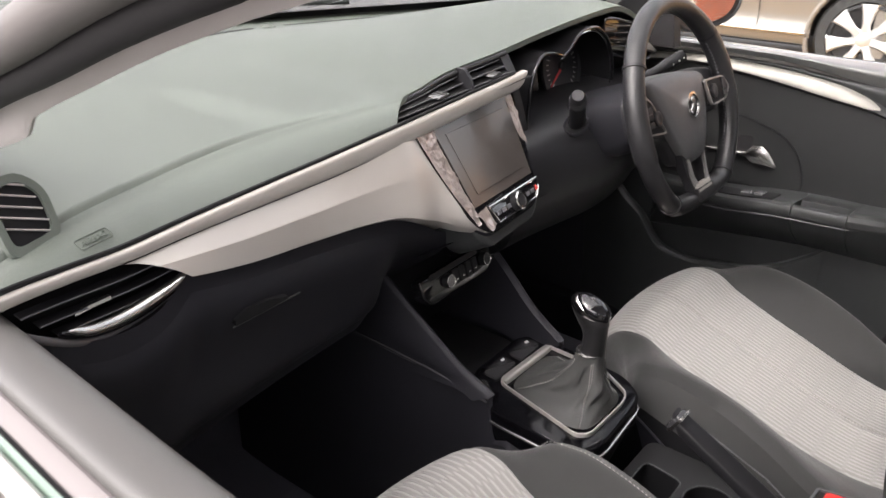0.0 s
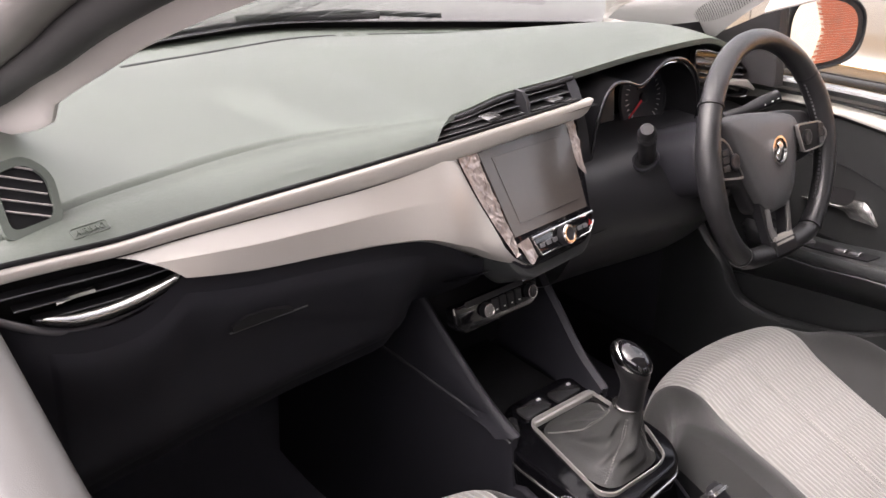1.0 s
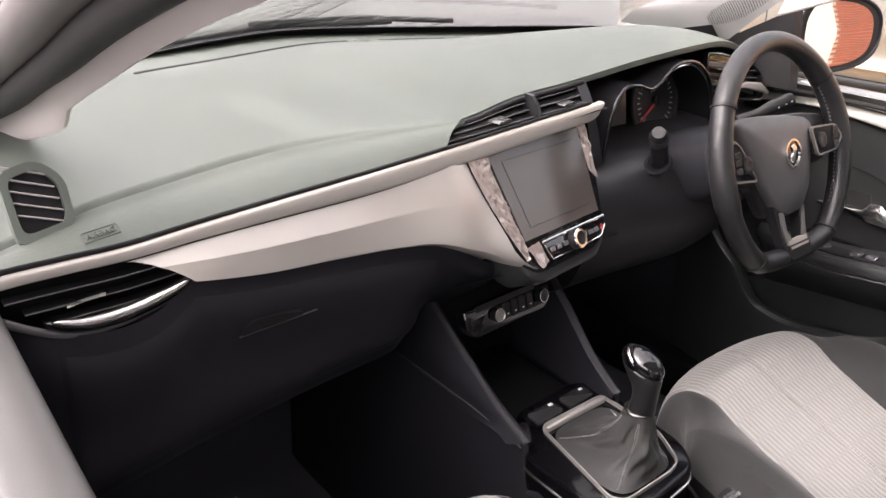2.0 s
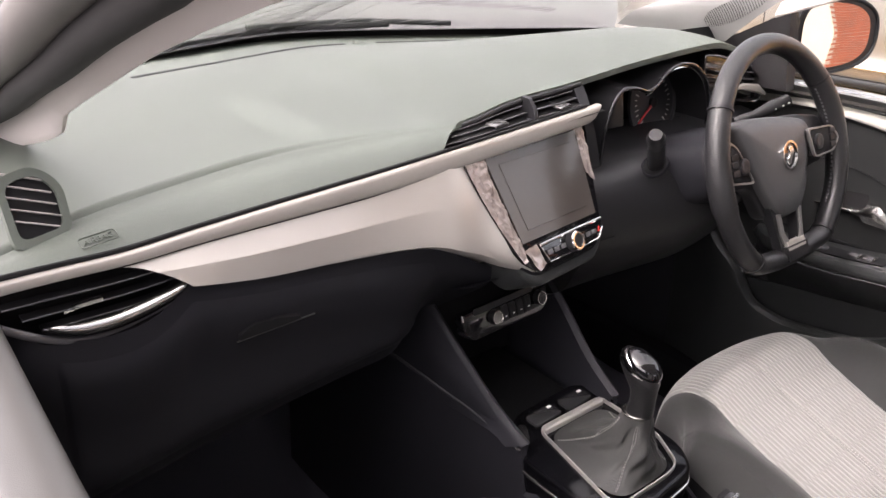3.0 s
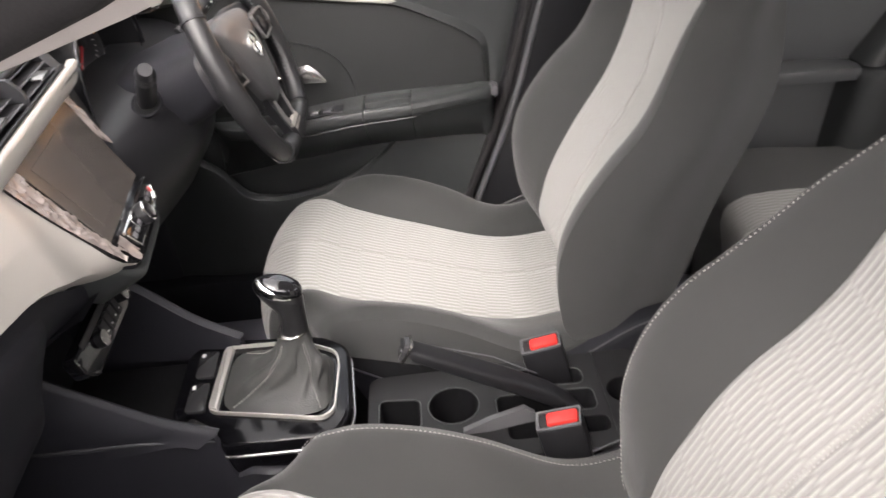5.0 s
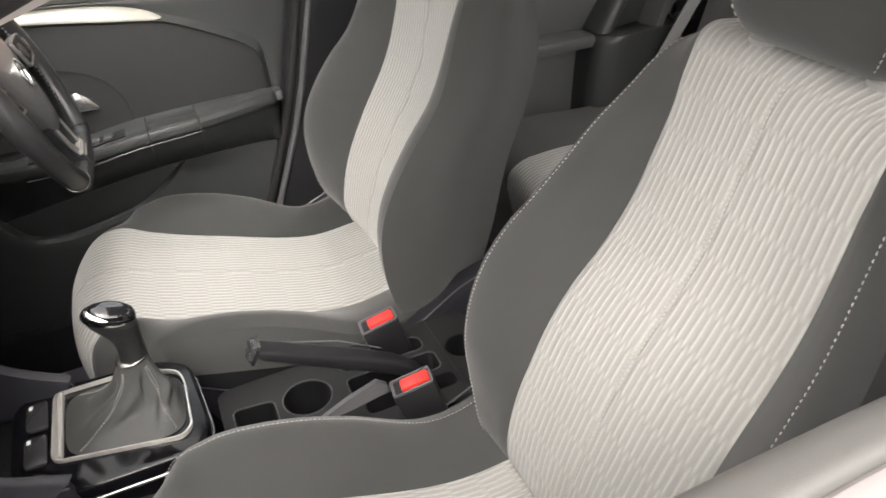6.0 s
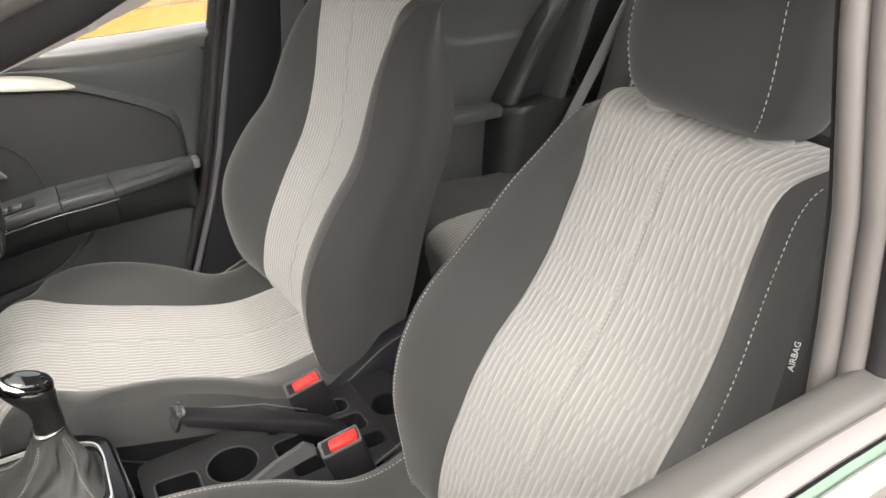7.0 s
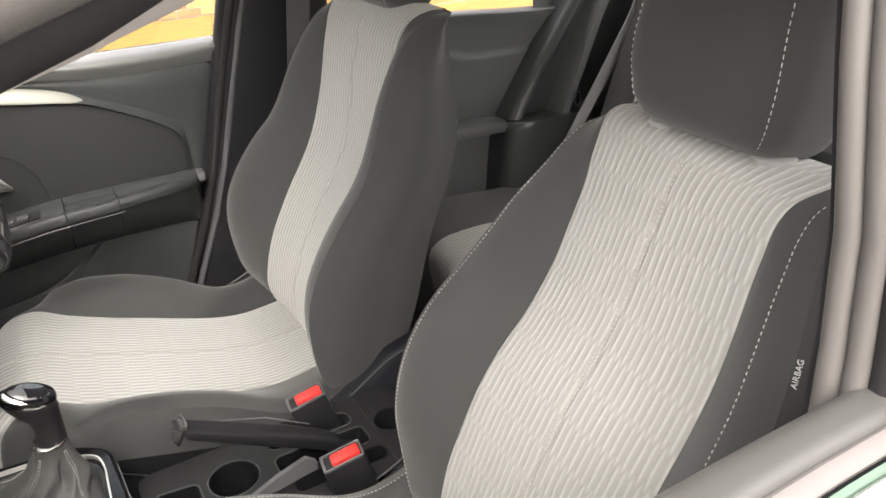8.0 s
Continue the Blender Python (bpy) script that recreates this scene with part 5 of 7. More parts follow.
# White highlight on the gloss corner, laid on as a chrome piece.
part("corner_glint", slab(rounded([(-0.058, 0.106), (-0.048, 0.098), (-0.066, 0.072), (-0.082, 0.064), (-0.084, 0.082)], 0.006), 0.002, 0.001, 2, tiltm), SATIN_CHROME, gear, "chrome piece drawn for the highlight on the surround's corner")
BUTTON = surface("satin_button_plastic", (0.035, 0.035, 0.037), 0.22, relief=0.02, coat=0.2)
SATIN_BRIGHT = surface("bright_satin_metal", (0.60, 0.58, 0.55), 0.3, metal=0.6, relief=0.0, patch=0.03)
frm = rounded([(-0.043, 0.079), (0.088, 0.078), (0.086, -0.03), (0.056, -0.084), (0.03, -0.090), (-0.06, -0.089), (-0.074, -0.075)], 0.014, 4)
part("frame", ring(frm, [(0.008 + (a - 0.008) * 0.972, -0.006 + (b + 0.006) * 0.975) for a, b in frm], 0.006, tiltm), SATIN_BRIGHT, gear, "bright satin gaiter frame")
part("frame_front", slab(rounded([(-0.040, 0.077), (0.085, 0.076), (0.082, 0.065), (-0.041, 0.066)], 0.003), 0.0082, 0.003, 2, tiltm), SATIN_BRIGHT, gear, "bright satin frame front")
for a in (-0.012, 0.054):
    b = part("button", slab(rounded([(a - 0.028, 0.084), (a + 0.028, 0.086), (a + 0.027, 0.113), (a - 0.027, 0.111)], 0.007), 0.004, 0.002, 2, tiltm), BUTTON, gear, "grey push button")
    part("mark", box(-0.0035, 0.0035, -0.0022, 0.0022, 0, 0.0005, 0), WHITE, b).data.transform(tiltm @ Matrix.Translation((a + 0.018, 0.106, 0.0042)))


def gaiter(a, s):
    n = len(frm)
    by = -0.010 + 0.073 * math.copysign(abs(math.sin(a)) ** 0.45, math.sin(a))
    bx = 0.006 + 0.16 * (by + 0.01) + (0.064 - 0.10 * max(0, -by - 0.04)) * math.copysign(abs(math.cos(a)) ** 0.45, math.cos(a))
    p = tiltm @ Vector((bx, by, 0.002))
    q = Vector((0.006 + 0.0195 * math.cos(a), -0.043 + 0.0195 * math.sin(a), 0.630))
    k = s ** 0.9
    rise = 0.62 * s + 0.38 * s ** 2
    x = p.x + (q.x - p.x) * (1 - (1 - k) ** 1.6)
    y = p.y + (q.y - p.y) * (1 - (1 - k) ** 1.6)
    z = p.z + (q.z - p.z) * rise
    fold = math.sin(math.pi * s) ** 1.5
    puff = 0.003 * fold + 0.0045 * math.sin(4 * a + 4.5 * s + 0.6) * fold + 0.0025 * math.sin(9 * a - 11 * s) * fold + 0.010 * noise.noise(Vector((math.cos(a) * 1.7, math.sin(a) * 1.7, s * 2.4 + 4)))*fold
    d = Vector((x - 0.003, y + 0.03, 0))
    d = d.normalized() if d.length > 1e-6 else Vector((1, 0, 0))
    return Vector((x, y, z + 0.005 * fold * math.sin(3 * a + 1.0 + 2 * s))) + d * puff


boot = part("gaiter", grid(gaiter, steps(0, 2 * math.pi, 72)[:-1], steps(0, 1, 30), wrap=True), GAITER, gear, "dark grey folded leather gaiter")
for a0 in (radians(140), radians(40), radians(-40), radians(-140)):
    for off in (-0.035, 0.035):
        seam = []
        for s in steps(0.02, 0.93, 50):
            k = off * (0.5 + 0.8 * s)
            p = gaiter(a0 + k, s)
            nr = (gaiter(a0 + k + 0.05, s) - p).cross(gaiter(a0 + k, s + 0.02) - p)
            if nr.dot(p - Vector((0, -0.03, 0.56))) < 0:
                nr.negate()
            nr.normalize()
            seam.append((p + nr * 0.0008, nr))
        part("stitching", stitches(seam, 0.0026, 0.0014, 0.0004), THREAD, boot, "grey double stitching")
part("collar", lathe([(0.0192, 0), (0.0203, 0.001), (0.0203, 0.003), (0.0185, 0.004)], 28, Matrix.Translation((0.006, -0.043, 0.629)) @ Matrix.Rotation(radians(-4), 4, "X")), SATIN_CHROME, gear, "satin metal collar")


def knob_sec(s, k=1.0, dy=0.0, dz=0.0):
    y, z, wx2, wy2 = spline(s, [(0, -0.046, 0.632, 0.0185, 0.0185), (0.25, -0.0475, 0.653, 0.0168, 0.0175), (0.45, -0.046, 0.669, 0.0180, 0.0200), (0.6, -0.0415, 0.680, 0.0205, 0.0255), (0.75, -0.0375, 0.690, 0.0226, 0.0298), (0.86, -0.0365, 0.6985, 0.0218, 0.0288), (0.94, -0.038, 0.7065, 0.0178, 0.0240), (1.0, -0.040, 0.711, 0.0095, 0.0130)])[:4]
    out = []
    for a in steps(0, 2 * math.pi, 28)[:-1]:
        lx, ly = wx2 * 0.92 * k * math.cos(a), wy2 * 0.95 * k * math.sin(a)
        out.append((0.006 + lx, y + ly + dy, z + ly * 0.36 * ramp(0.45, 0.8, s) + dz))
    return out


knob = part("knob", loft([knob_sec(s) for s in steps(0, 1, 22)]), LEATHER, gear, "black leather gear knob")
part("knob_band", loft([knob_sec(s, k, 0.001, 0.0) for s, k in ((0.80, 0.99), (0.83, 1.02), (0.88, 1.03), (0.93, 1.02), (0.97, 0.98))], caps=True), CHROME, knob, "chrome knob band")
part("knob_cap", loft([knob_sec(s, k, -0.0042, 0.0016) for s, k in ((0.82, 0.90), (0.86, 0.965), (0.90, 0.985), (0.94, 1.0), (0.975, 1.0), (1.0, 0.86), (1.005, 0.5), (1.006, 0.2))]), GLOSS, knob, "gloss black knob top with shift pattern")

# tray between the seats with cup holders
z = 0.462
circle = lambda cx, cy, r, n=28: [(cx + r * math.cos(2 * math.pi * k / n), cy + r * math.sin(2 * math.pi * k / n)) for k in range(n)]
outer = rounded([(-0.092, -0.118), (0.085, -0.118), (0.095, -0.52), (-0.092, -0.52)], 0.02)
holes = [rounded([(-0.026, -0.134), (0.036, -0.134), (0.030, -0.193), (-0.026, -0.193)], 0.012),
         circle(0.012, -0.240, 0.036),
         rounded([(0.036, -0.300), (0.070, -0.300), (0.070, -0.345), (0.064, -0.432), (0.030, -0.432), (0.034, -0.345)], 0.016),
         rounded([(-0.022, -0.30), (0.020, -0.30), (0.020, -0.44), (-0.022, -0.44)], 0.012),
         rounded([(-0.064, -0.31), (-0.034, -0.31), (-0.034, -0.45), (-0.064, -0.45)], 0.012),
         circle(0.01, -0.485, 0.026, 20)]
tray = part("tray", plate(outer, holes, z, 0.006), surface("dark_tray_plastic", (0.014, 0.014, 0.015), 0.45, grain=1200, relief=0.05, ior=1.35), console, "dark grey satin tray between the seats")
for h in holes[:4]:
    part("well_rim", tube([(x, y, z + 0.0004) for x, y in h], 0.0012, 6, closed=True), DOORSKIN, tray)
for h, d in zip(holes, (0.05, 0.07, 0.04, 0.06, 0.04, 0.05)):
    part("well", well(h, z - 0.003, d), VENT_BLACK, tray, "black recess")
part("tray_line", box(-0.09, 0.098, -0.457, -0.4545, z - 0.001, z + 0.0006, 0), BLACK, tray)

# handbrake
brake = thing("handbrake", "black handbrake lever with satin button", "handbrake", (0, -0.4, 0.46))
path = [(-0.008, -0.188, 0.590), (-0.008, -0.23, 0.567), (-0.006, -0.28, 0.538), (-0.003, -0.33, 0.508), (0.0, -0.385, 0.472), (0.0, -0.42, 0.44)]
secs = []
for i, (x, y, zz) in enumerate(path):
    w, h = ((0.0145, 0.0165), (0.016, 0.019), (0.0165, 0.021), (0.0165, 0.023), (0.016, 0.026), (0.016, 0.026))[i]
    n1, n2 = (0.5, 0.866)
    secs.append([(x + w * math.copysign(abs(math.cos(a)) ** 0.5, math.cos(a)), y + n1 * h * math.copysign(abs(math.sin(a)) ** 0.5, math.sin(a)), zz + n2 * h * math.copysign(abs(math.sin(a)) ** 0.5, math.sin(a))) for a in steps(0, 2 * math.pi, 24)[:-1]])
part("lever", loft(secs), BLACK, brake, "black moulded lever grip")
hm = Matrix.Translation((-0.008, -0.186, 0.591)) @ Matrix.Rotation(radians(-60), 4, "X")
grip_end = rounded([(-0.0150, -0.0165), (0.0150, -0.0165), (0.0150, 0.0165), (-0.0150, 0.0165)], 0.006)
part("end_ring", ring(grip_end, [(a * 0.86, b * 0.87) for a, b in grip_end], 0.004, hm @ Matrix.Translation((0, 0, -0.002))), SATIN_CHROME, brake, "satin chrome end frame")
part("button", slab([(a * 0.80, b * 0.82) for a, b in grip_end], 0.010, 0.003, 2, hm @ Matrix.Translation((0, 0, -0.003))), BUTTON, brake, "dark release button")
part("seam", tube([(0.0115, -0.2, 0.583), (0.0125, -0.3, 0.545), (0.014, -0.36, 0.505)], 0.001, 6), GREY_PLASTIC, brake)

part("slot_rim", loft([[(x - 0.006, y, z), (x + 0.006, y, z), (x + 0.004, y, z + h), (x - 0.004, y, z + h)] for x, y, h in ((-0.040, -0.25, 0.004), (-0.038, -0.29, 0.02), (-0.03, -0.335, 0.026), (-0.028, -0.35, 0.012))]), GREY_PLASTIC, tray, "grey raised slot rim")

# seat belt buckles
for x, y, zz, rx, rz, lab in ((-0.081, -0.372, 0.512, -14, -8, "red seat belt buckle beside the passenger seat"), (0.074, -0.375, 0.508, -14, -4, "red seat belt buckle beside the driver's seat")):
    b = thing("seat_belt_buckle", lab, "seat belt buckle", (x, y, zz - 0.07), group="seat belt buckles")
    m = Matrix.Translation((x, y, zz)) @ Matrix.Rotation(radians(rz), 4, "Z") @ Matrix.Rotation(radians(rx), 4, "X")
    o = part("case", box(-0.017, 0.017, -0.03, 0.03, -0.075, -0.002, 0.004), BLACK, b, "black buckle case")
    o.data.transform(m)
    part("release_button", box(-0.0105, 0.0105, -0.026, 0.016, -0.006, 0.004, 0.004), RED, b, "red release button").data.transform(m)
    part("case_rim", ring(rounded([(-0.0165, -0.0295), (0.0165, -0.0295), (0.0165, 0.0295), (-0.0165, 0.0295)], 0.004), rounded([(-0.0135, -0.027), (0.0135, -0.027), (0.0135, 0.026), (-0.0135, 0.026)], 0.003), 0.003, m @ Matrix.Translation((0, 0, -0.002))), GREY_PLASTIC, b)
    part("slot", box(-0.011, 0.011, 0.016, 0.0235, -0.004, -0.001, 0), SEAL, b).data.transform(m)
    part("strap", box(-0.012, 0.012, -0.018, 0.018, -0.20, -0.07, 0.003), BLACK, b).data.transform(m)


# ---- driver's door ----
def rear_edge(z):
    return spline(z, [(0.27, -0.25, 0), (0.41, -0.307, 0), (0.52, -0.352, 0), (0.675, -0.402, 0), (0.79, -0.436, 0), (0.88, -0.459, 0), (0.935, -0.475, 0)])[0]


# matching rows along the panel's swage: its upper line, its lower line, and the outer edge of the upper panel (y and z each)
SWAGE = [(0.0, 0.33, 0.902, 0.33, 0.884, 0.46, 0.916), (0.12, 0.17, 0.911, 0.17, 0.899, 0.20, 0.917), (0.25, 0.088, 0.912, 0.088, 0.896, 0.09, 0.917), (0.38, -0.025, 0.906, -0.025, 0.882, -0.025, 0.914),
         (0.50, -0.113, 0.895, -0.118, 0.867, -0.11, 0.905), (0.60, -0.166, 0.882, -0.173, 0.859, -0.19, 0.897), (0.66, -0.206, 0.866, -0.208, 0.852, -0.27, 0.891), (0.76, -0.304, 0.822, -0.285, 0.816, -0.40, 0.889),
         (0.84, -0.357, 0.793, -0.335, 0.788, -0.456, 0.880), (0.90, -0.378, 0.768, -0.365, 0.762, -0.440, 0.80), (0.95, -0.382, 0.73, -0.373, 0.727, -0.418, 0.73), (1.0, -0.382, 0.675, -0.374, 0.675, -0.402, 0.675)]
US = steps(0, 1, 90)


def upper_panel(u, s):
    r = spline(u, SWAGE)
    y, z = r[4] + (r[0] - r[4]) * s, r[5] + (r[1] - r[5]) * s
    return Vector((0.7045 - 0.004 * math.sin(math.pi * s), y, z))


def swage(u, s):
    r = spline(u, SWAGE)
    return Vector((0.7045 - 0.011 * s, r[0] + (r[2] - r[0]) * s, r[1] + (r[3] - r[1]) * s))


def insert_panel(u, s):
    r = spline(u, SWAGE)
    y, z = r[2], r[3] + (0.660 - r[3]) * s
    return Vector((0.6935 + 0.010 * ramp(0.0, 0.03, s) - 0.003 * ramp(0.05, 0.8, s), y, z))


def sill_section(y, s):
    """The padded roll along the window sill."""
    rise = 0.006 * ramp(-0.2, 0.1, y) + 0.004 * ramp(-0.3, -0.48, y)
    x, z = spline(s, [(0, 0.7045, 0.888), (0.15, 0.697, 0.896), (0.3, 0.688, 0.906), (0.5, 0.681, 0.9155), (0.7, 0.684, 0.923), (0.85, 0.698, 0.928), (1.0, 0.74, 0.931)])
    low = 0.029 * ramp(-0.30, 0.0, y)
    return Vector((x, y, z + rise + low * (1 - s)))


def arm_edge(y):
    """Inner edge and height of the armrest's top."""
    return (spline(y, [(-0.392, 0.684, 0), (-0.38, 0.652, 0), (-0.35, 0.625, 0), (-0.3, 0.604, 0), (-0.23, 0.586, 0), (-0.1, 0.578, 0), (0.0, 0.580, 0), (0.08, 0.60, 0), (0.15, 0.64, 0), (0.19, 0.69, 0)])[0],
            spline(y, [(-0.392, 0.680, 0), (-0.36, 0.690, 0), (-0.3, 0.693, 0), (-0.22, 0.693, 0), (-0.1, 0.689, 0), (0.0, 0.677, 0), (0.1, 0.665, 0), (0.19, 0.65, 0)])[0])


def arm_section(y, cup=False, puff=0.0):
    xi, zt = arm_edge(y)
    top = [(0.71, zt - 0.014), (0.68, zt - 0.011), (xi + 0.068, zt - 0.008)]
    if cup:
        top += [(xi + 0.064, zt - 0.010), (xi + 0.060, zt - 0.034), (xi + 0.017, zt - 0.034), (xi + 0.013, zt - 0.004), (xi + 0.010, zt - 0.0005)]
    else:
        top += [(xi + 0.052, zt - 0.006 + puff), (xi + 0.038, zt - 0.004 + puff), (xi + 0.028, zt - 0.002 + puff), (xi + 0.018, zt - 0.001 + puff), (xi + 0.010, zt - 0.0005 + puff)]
    return [(x, y, z) for x, z in top + [(xi + 0.003, zt - 0.003 + puff), (xi - puff, zt - 0.009), (xi + 0.001, zt - 0.020), (xi + 0.006, zt - 0.026), (xi + 0.012, zt - 0.028), (xi + 0.03, zt - 0.060), (0.685, zt - 0.115), (0.71, zt - 0.13)]]


# Base colour raised so the sill carries the sky's reflection.
BELT = surface("sky_lightened_plastic", (0.16, 0.163, 0.16), 0.3, grain=1000, relief=0.12)
driver_door = setting("door_1", grid(lambda s, z: Vector((0.703 - 0.010 * (1 - ramp(0.46, 0.62, z)), rear_edge(z) + (0.46 - rear_edge(z)) * s, z)), steps(0, 1, 40), steps(0.27, 0.68, 26)), DOORSKIN, "charcoal driver's door panel with champagne inlay", "car door")
part("upper_panel", grid(upper_panel, US, steps(0, 1, 8)), DOORSKIN, driver_door, "charcoal upper door panel")
part("swage", grid(swage, US, steps(0, 1, 4)), DOORSKIN, driver_door, "sloping ledge round the door insert")
part("door_insert", grid(insert_panel, US, [0, 0.01, 0.02, 0.03, 0.05, 0.1, 0.2, 0.35, 0.5, 0.65, 0.8, 0.9, 1.0]), INSERT, driver_door, "door insert in plastic darkened for its shade")
part("belt_cap", grid(sill_section, steps(-0.474, 0.46, 40), steps(0, 1, 16)), BELT, driver_door, "grained belt line padding")
part("window_frame", tube([(0.690, -0.470, 0.90), (0.684, -0.488, 0.97), (0.660, -0.505, 1.06), (0.62, -0.525, 1.22)], 0.013, 10), SEAL, driver_door, "black door window frame")
part("door_edge", grid(lambda s, z: Vector((0.7045 + 0.06 * s, rear_edge(z) - 0.001, z)), steps(0, 1, 4), steps(0.27, 0.93, 40)), SEAL, driver_door)
part("outer_skin", grid(lambda y, z: Vector((0.76 + 0.05 * math.sin((z - 0.25) / 0.7 * math.pi), y, z)), steps(-0.5, 0.6, 12), steps(0.22, 0.93, 12)), PAINT, driver_door, "silver outer door skin")
# Dimmed copy of the champagne trim, to offset strong light on the door.
INLAY = surface("dimmed_satin_trim", (0.34, 0.335, 0.30), 0.38, metal=0.25, relief=0.02, patch=0.04)


def inlay(u, s):
    r = spline(u, SWAGE)
    end = math.sqrt(max(1 - ramp(0.615, 0.662, u) ** 2, 0.0))
    k = 0.5 + (s - 0.5) * 0.97 * (0.2 + 0.8 * end)
    swell = 0.0035 * (1 - (2 * s - 1) ** 4)
    return Vector((0.7045 - 0.011 * k - 0.001 - swell, r[0] + (r[2] - r[0]) * k, r[1] + (r[3] - r[1]) * k))


part("inlay", grid(inlay, steps(0, 0.662, 70), [0, 0.04, 0.1, 0.2, 0.35, 0.5, 0.65, 0.8, 0.9, 0.96, 1.0]), INLAY, driver_door, "satin champagne door inlay")
armrest = part("armrest", loft([arm_section(y) for y in steps(0.19, -0.124, 34)]), DOORSKIN, driver_door, "charcoal door armrest with window switches")
part("pull_cup", loft([arm_section(y, True) for y in steps(-0.126, -0.218, 12)]), DOORSKIN, armrest, "black recessed pull cup")
part("armrest_pad", loft([arm_section(y, False, 0.0012) for y in steps(-0.2195, -0.388, 24)]), DOORSKIN, armrest, "charcoal padded armrest top")
part("pad_tip", box(0.640, 0.668, -0.392, -0.378, 0.670, 0.691, 0.004), GREY_PLASTIC, armrest, "grey armrest end cap")
part("switch_plate", loft([[(xi + 0.016, y, z - 0.001), (xi + 0.072, y, z - 0.008), (xi + 0.072, y, z - 0.0055), (xi + 0.016, y, z + 0.0015)] for y, (xi, z) in ((y, arm_edge(y)) for y in steps(-0.085, 0.09, 8))]), BLACK, armrest, "black window switch plate")
for y in (-0.03, -0.055):
    xi, z = arm_edge(y)
    part("window_switch", box(xi + 0.030, xi + 0.048, y - 0.008, y + 0.008, z - 0.003, z + 0.004, 0.002), GREY_PLASTIC, armrest, "window lift switch")
    part("switch_lip", box(xi + 0.031, xi + 0.047, y - 0.011, y - 0.0085, z - 0.001, z + 0.0055, 0.001), CHROME, armrest)
xi, z = arm_edge(0.03)
part("mirror_switch", lathe([(0.011, 0), (0.011, 0.006), (0.008, 0.008)], 20, Matrix.Translation((xi + 0.042, 0.03, z - 0.003))), GREY_PLASTIC, armrest, "round mirror switch")
part("arm_line", tube([(arm_edge(y)[0] + 0.0035, y, arm_edge(y)[1] - 0.0275) for y in steps(0.10, -0.225, 30)], 0.0014, 6), GREY_PLASTIC, armrest, "pale edge below the armrest")
# handle with its recess
rec = rounded([(0.17, 0.665), (0.17, 0.815), (0.03, 0.808), (-0.05, 0.783), (-0.085, 0.755), (-0.104, 0.715), (-0.109, 0.665)], 0.024, 5)
mm = Matrix(((0, 0, -1, 0.7015), (1, 0, 0, 0), (0, 1, 0, 0), (0, 0, 0, 1)))
recess = part("handle_recess", ring(rec, [(0.03 + (a - 0.03) * 0.975, 0.735 + (b - 0.735) * 0.955) for a, b in rec], 0.0035, mm), BLACK, driver_door, "black edged handle recess")
part("recess_back", slab([(0.03 + (a - 0.03) * 0.98, 0.735 + (b - 0.735) * 0.96) for a, b in rec], 0.0018, 0, 1, mm), INSERT, recess)
part("handle", loft([[(0.6985 - dx * k, y, zc + o * h) for dx, o in ((0, -1), (0.008, -0.95), (0.0115, -0.4), (0.0115, 0.4), (0.008, 0.95), (0, 1))] for y, zc, h, k in ((0.09, 0.729, 0.003, 0.6), (0.03, 0.731, 0.004, 0.8), (0.006, 0.732, 0.006, 1.0), (-0.004, 0.735, 0.018, 1.1), (-0.022, 0.7355, 0.0195, 1.0), (-0.036, 0.729, 0.014, 0.8), (-0.052, 0.716, 0.003, 0.4))]), SATIN_CHROME, recess, "satin chrome inner door handle")
# Dark plate laid in as the shadow behind the handle.
part("handle_shade", slab(rounded([(0.062, 0.736), (0.062, 0.762), (0.0, 0.768), (0.0, 0.738)], 0.008), 0.0026, 0.001, 1, mm), SEAL, recess)
# pocket
pk = []
for y in steps(-0.175, 0.36, 56):
    zt = spline(y, [(-0.2, 0.60, 0), (-0.152, 0.556, 0), (-0.116, 0.536, 0), (-0.067, 0.522, 0), (0.007, 0.507, 0), (0.095, 0.501, 0), (0.144, 0.517, 0), (0.187, 0.572, 0), (0.234, 0.605, 0), (0.30, 0.66, 0), (0.36, 0.70, 0)])[0]
    o = 0.065 * (1 - ramp(-0.175, -0.05, y)) + 0.03 * ramp(0.2, 0.34, y)
    pk.append([(0.66 + o, y, zt - 0.012), (0.648 + o, y, zt), (0.634 + o, y, zt + 0.001), (0.626 + o, y, zt - 0.005), (0.624 + o, y, zt - 0.014), (0.626 + o, y, zt - 0.07), (0.645 + o * 0.6, y, 0.30), (0.69, y, 0.29)])
part("door_pocket", loft(pk, closed=False, caps=False), DOORSKIN, driver_door, "dark door pocket with rounded rim")


# ---- pillars and side windows ----
def bar_loft(name, rows, material, label, category="pillar"):
    """rows: centre, half width along y, half depth along x."""
    secs = [[(x + d * math.copysign(abs(math.cos(a)) ** 0.6, math.cos(a)), y + w * math.copysign(abs(math.sin(a)) ** 0.6, math.sin(a)), zz) for a in steps(0, 2 * math.pi, 24)[:-1]] for x, y, zz, w, d in rows]
    return setting(name, loft(secs), material, label, category)


for sign in (1, -1):
    back_off = 0 if sign > 0 else -0.065
    bar_loft("pillar_trim", [(sign * x, y + back_off, z, a, 0.03) for x, y, z, a in ((0.712, -0.37, 0.28, 0.10), (0.712, -0.47, 0.50, 0.11), (0.708, -0.535, 0.75, 0.115), (0.696, -0.59, 0.95, 0.118), (0.65, -0.61, 1.15, 0.10), (0.58, -0.63, 1.34, 0.05))], BLACK, "dark door pillar trim")
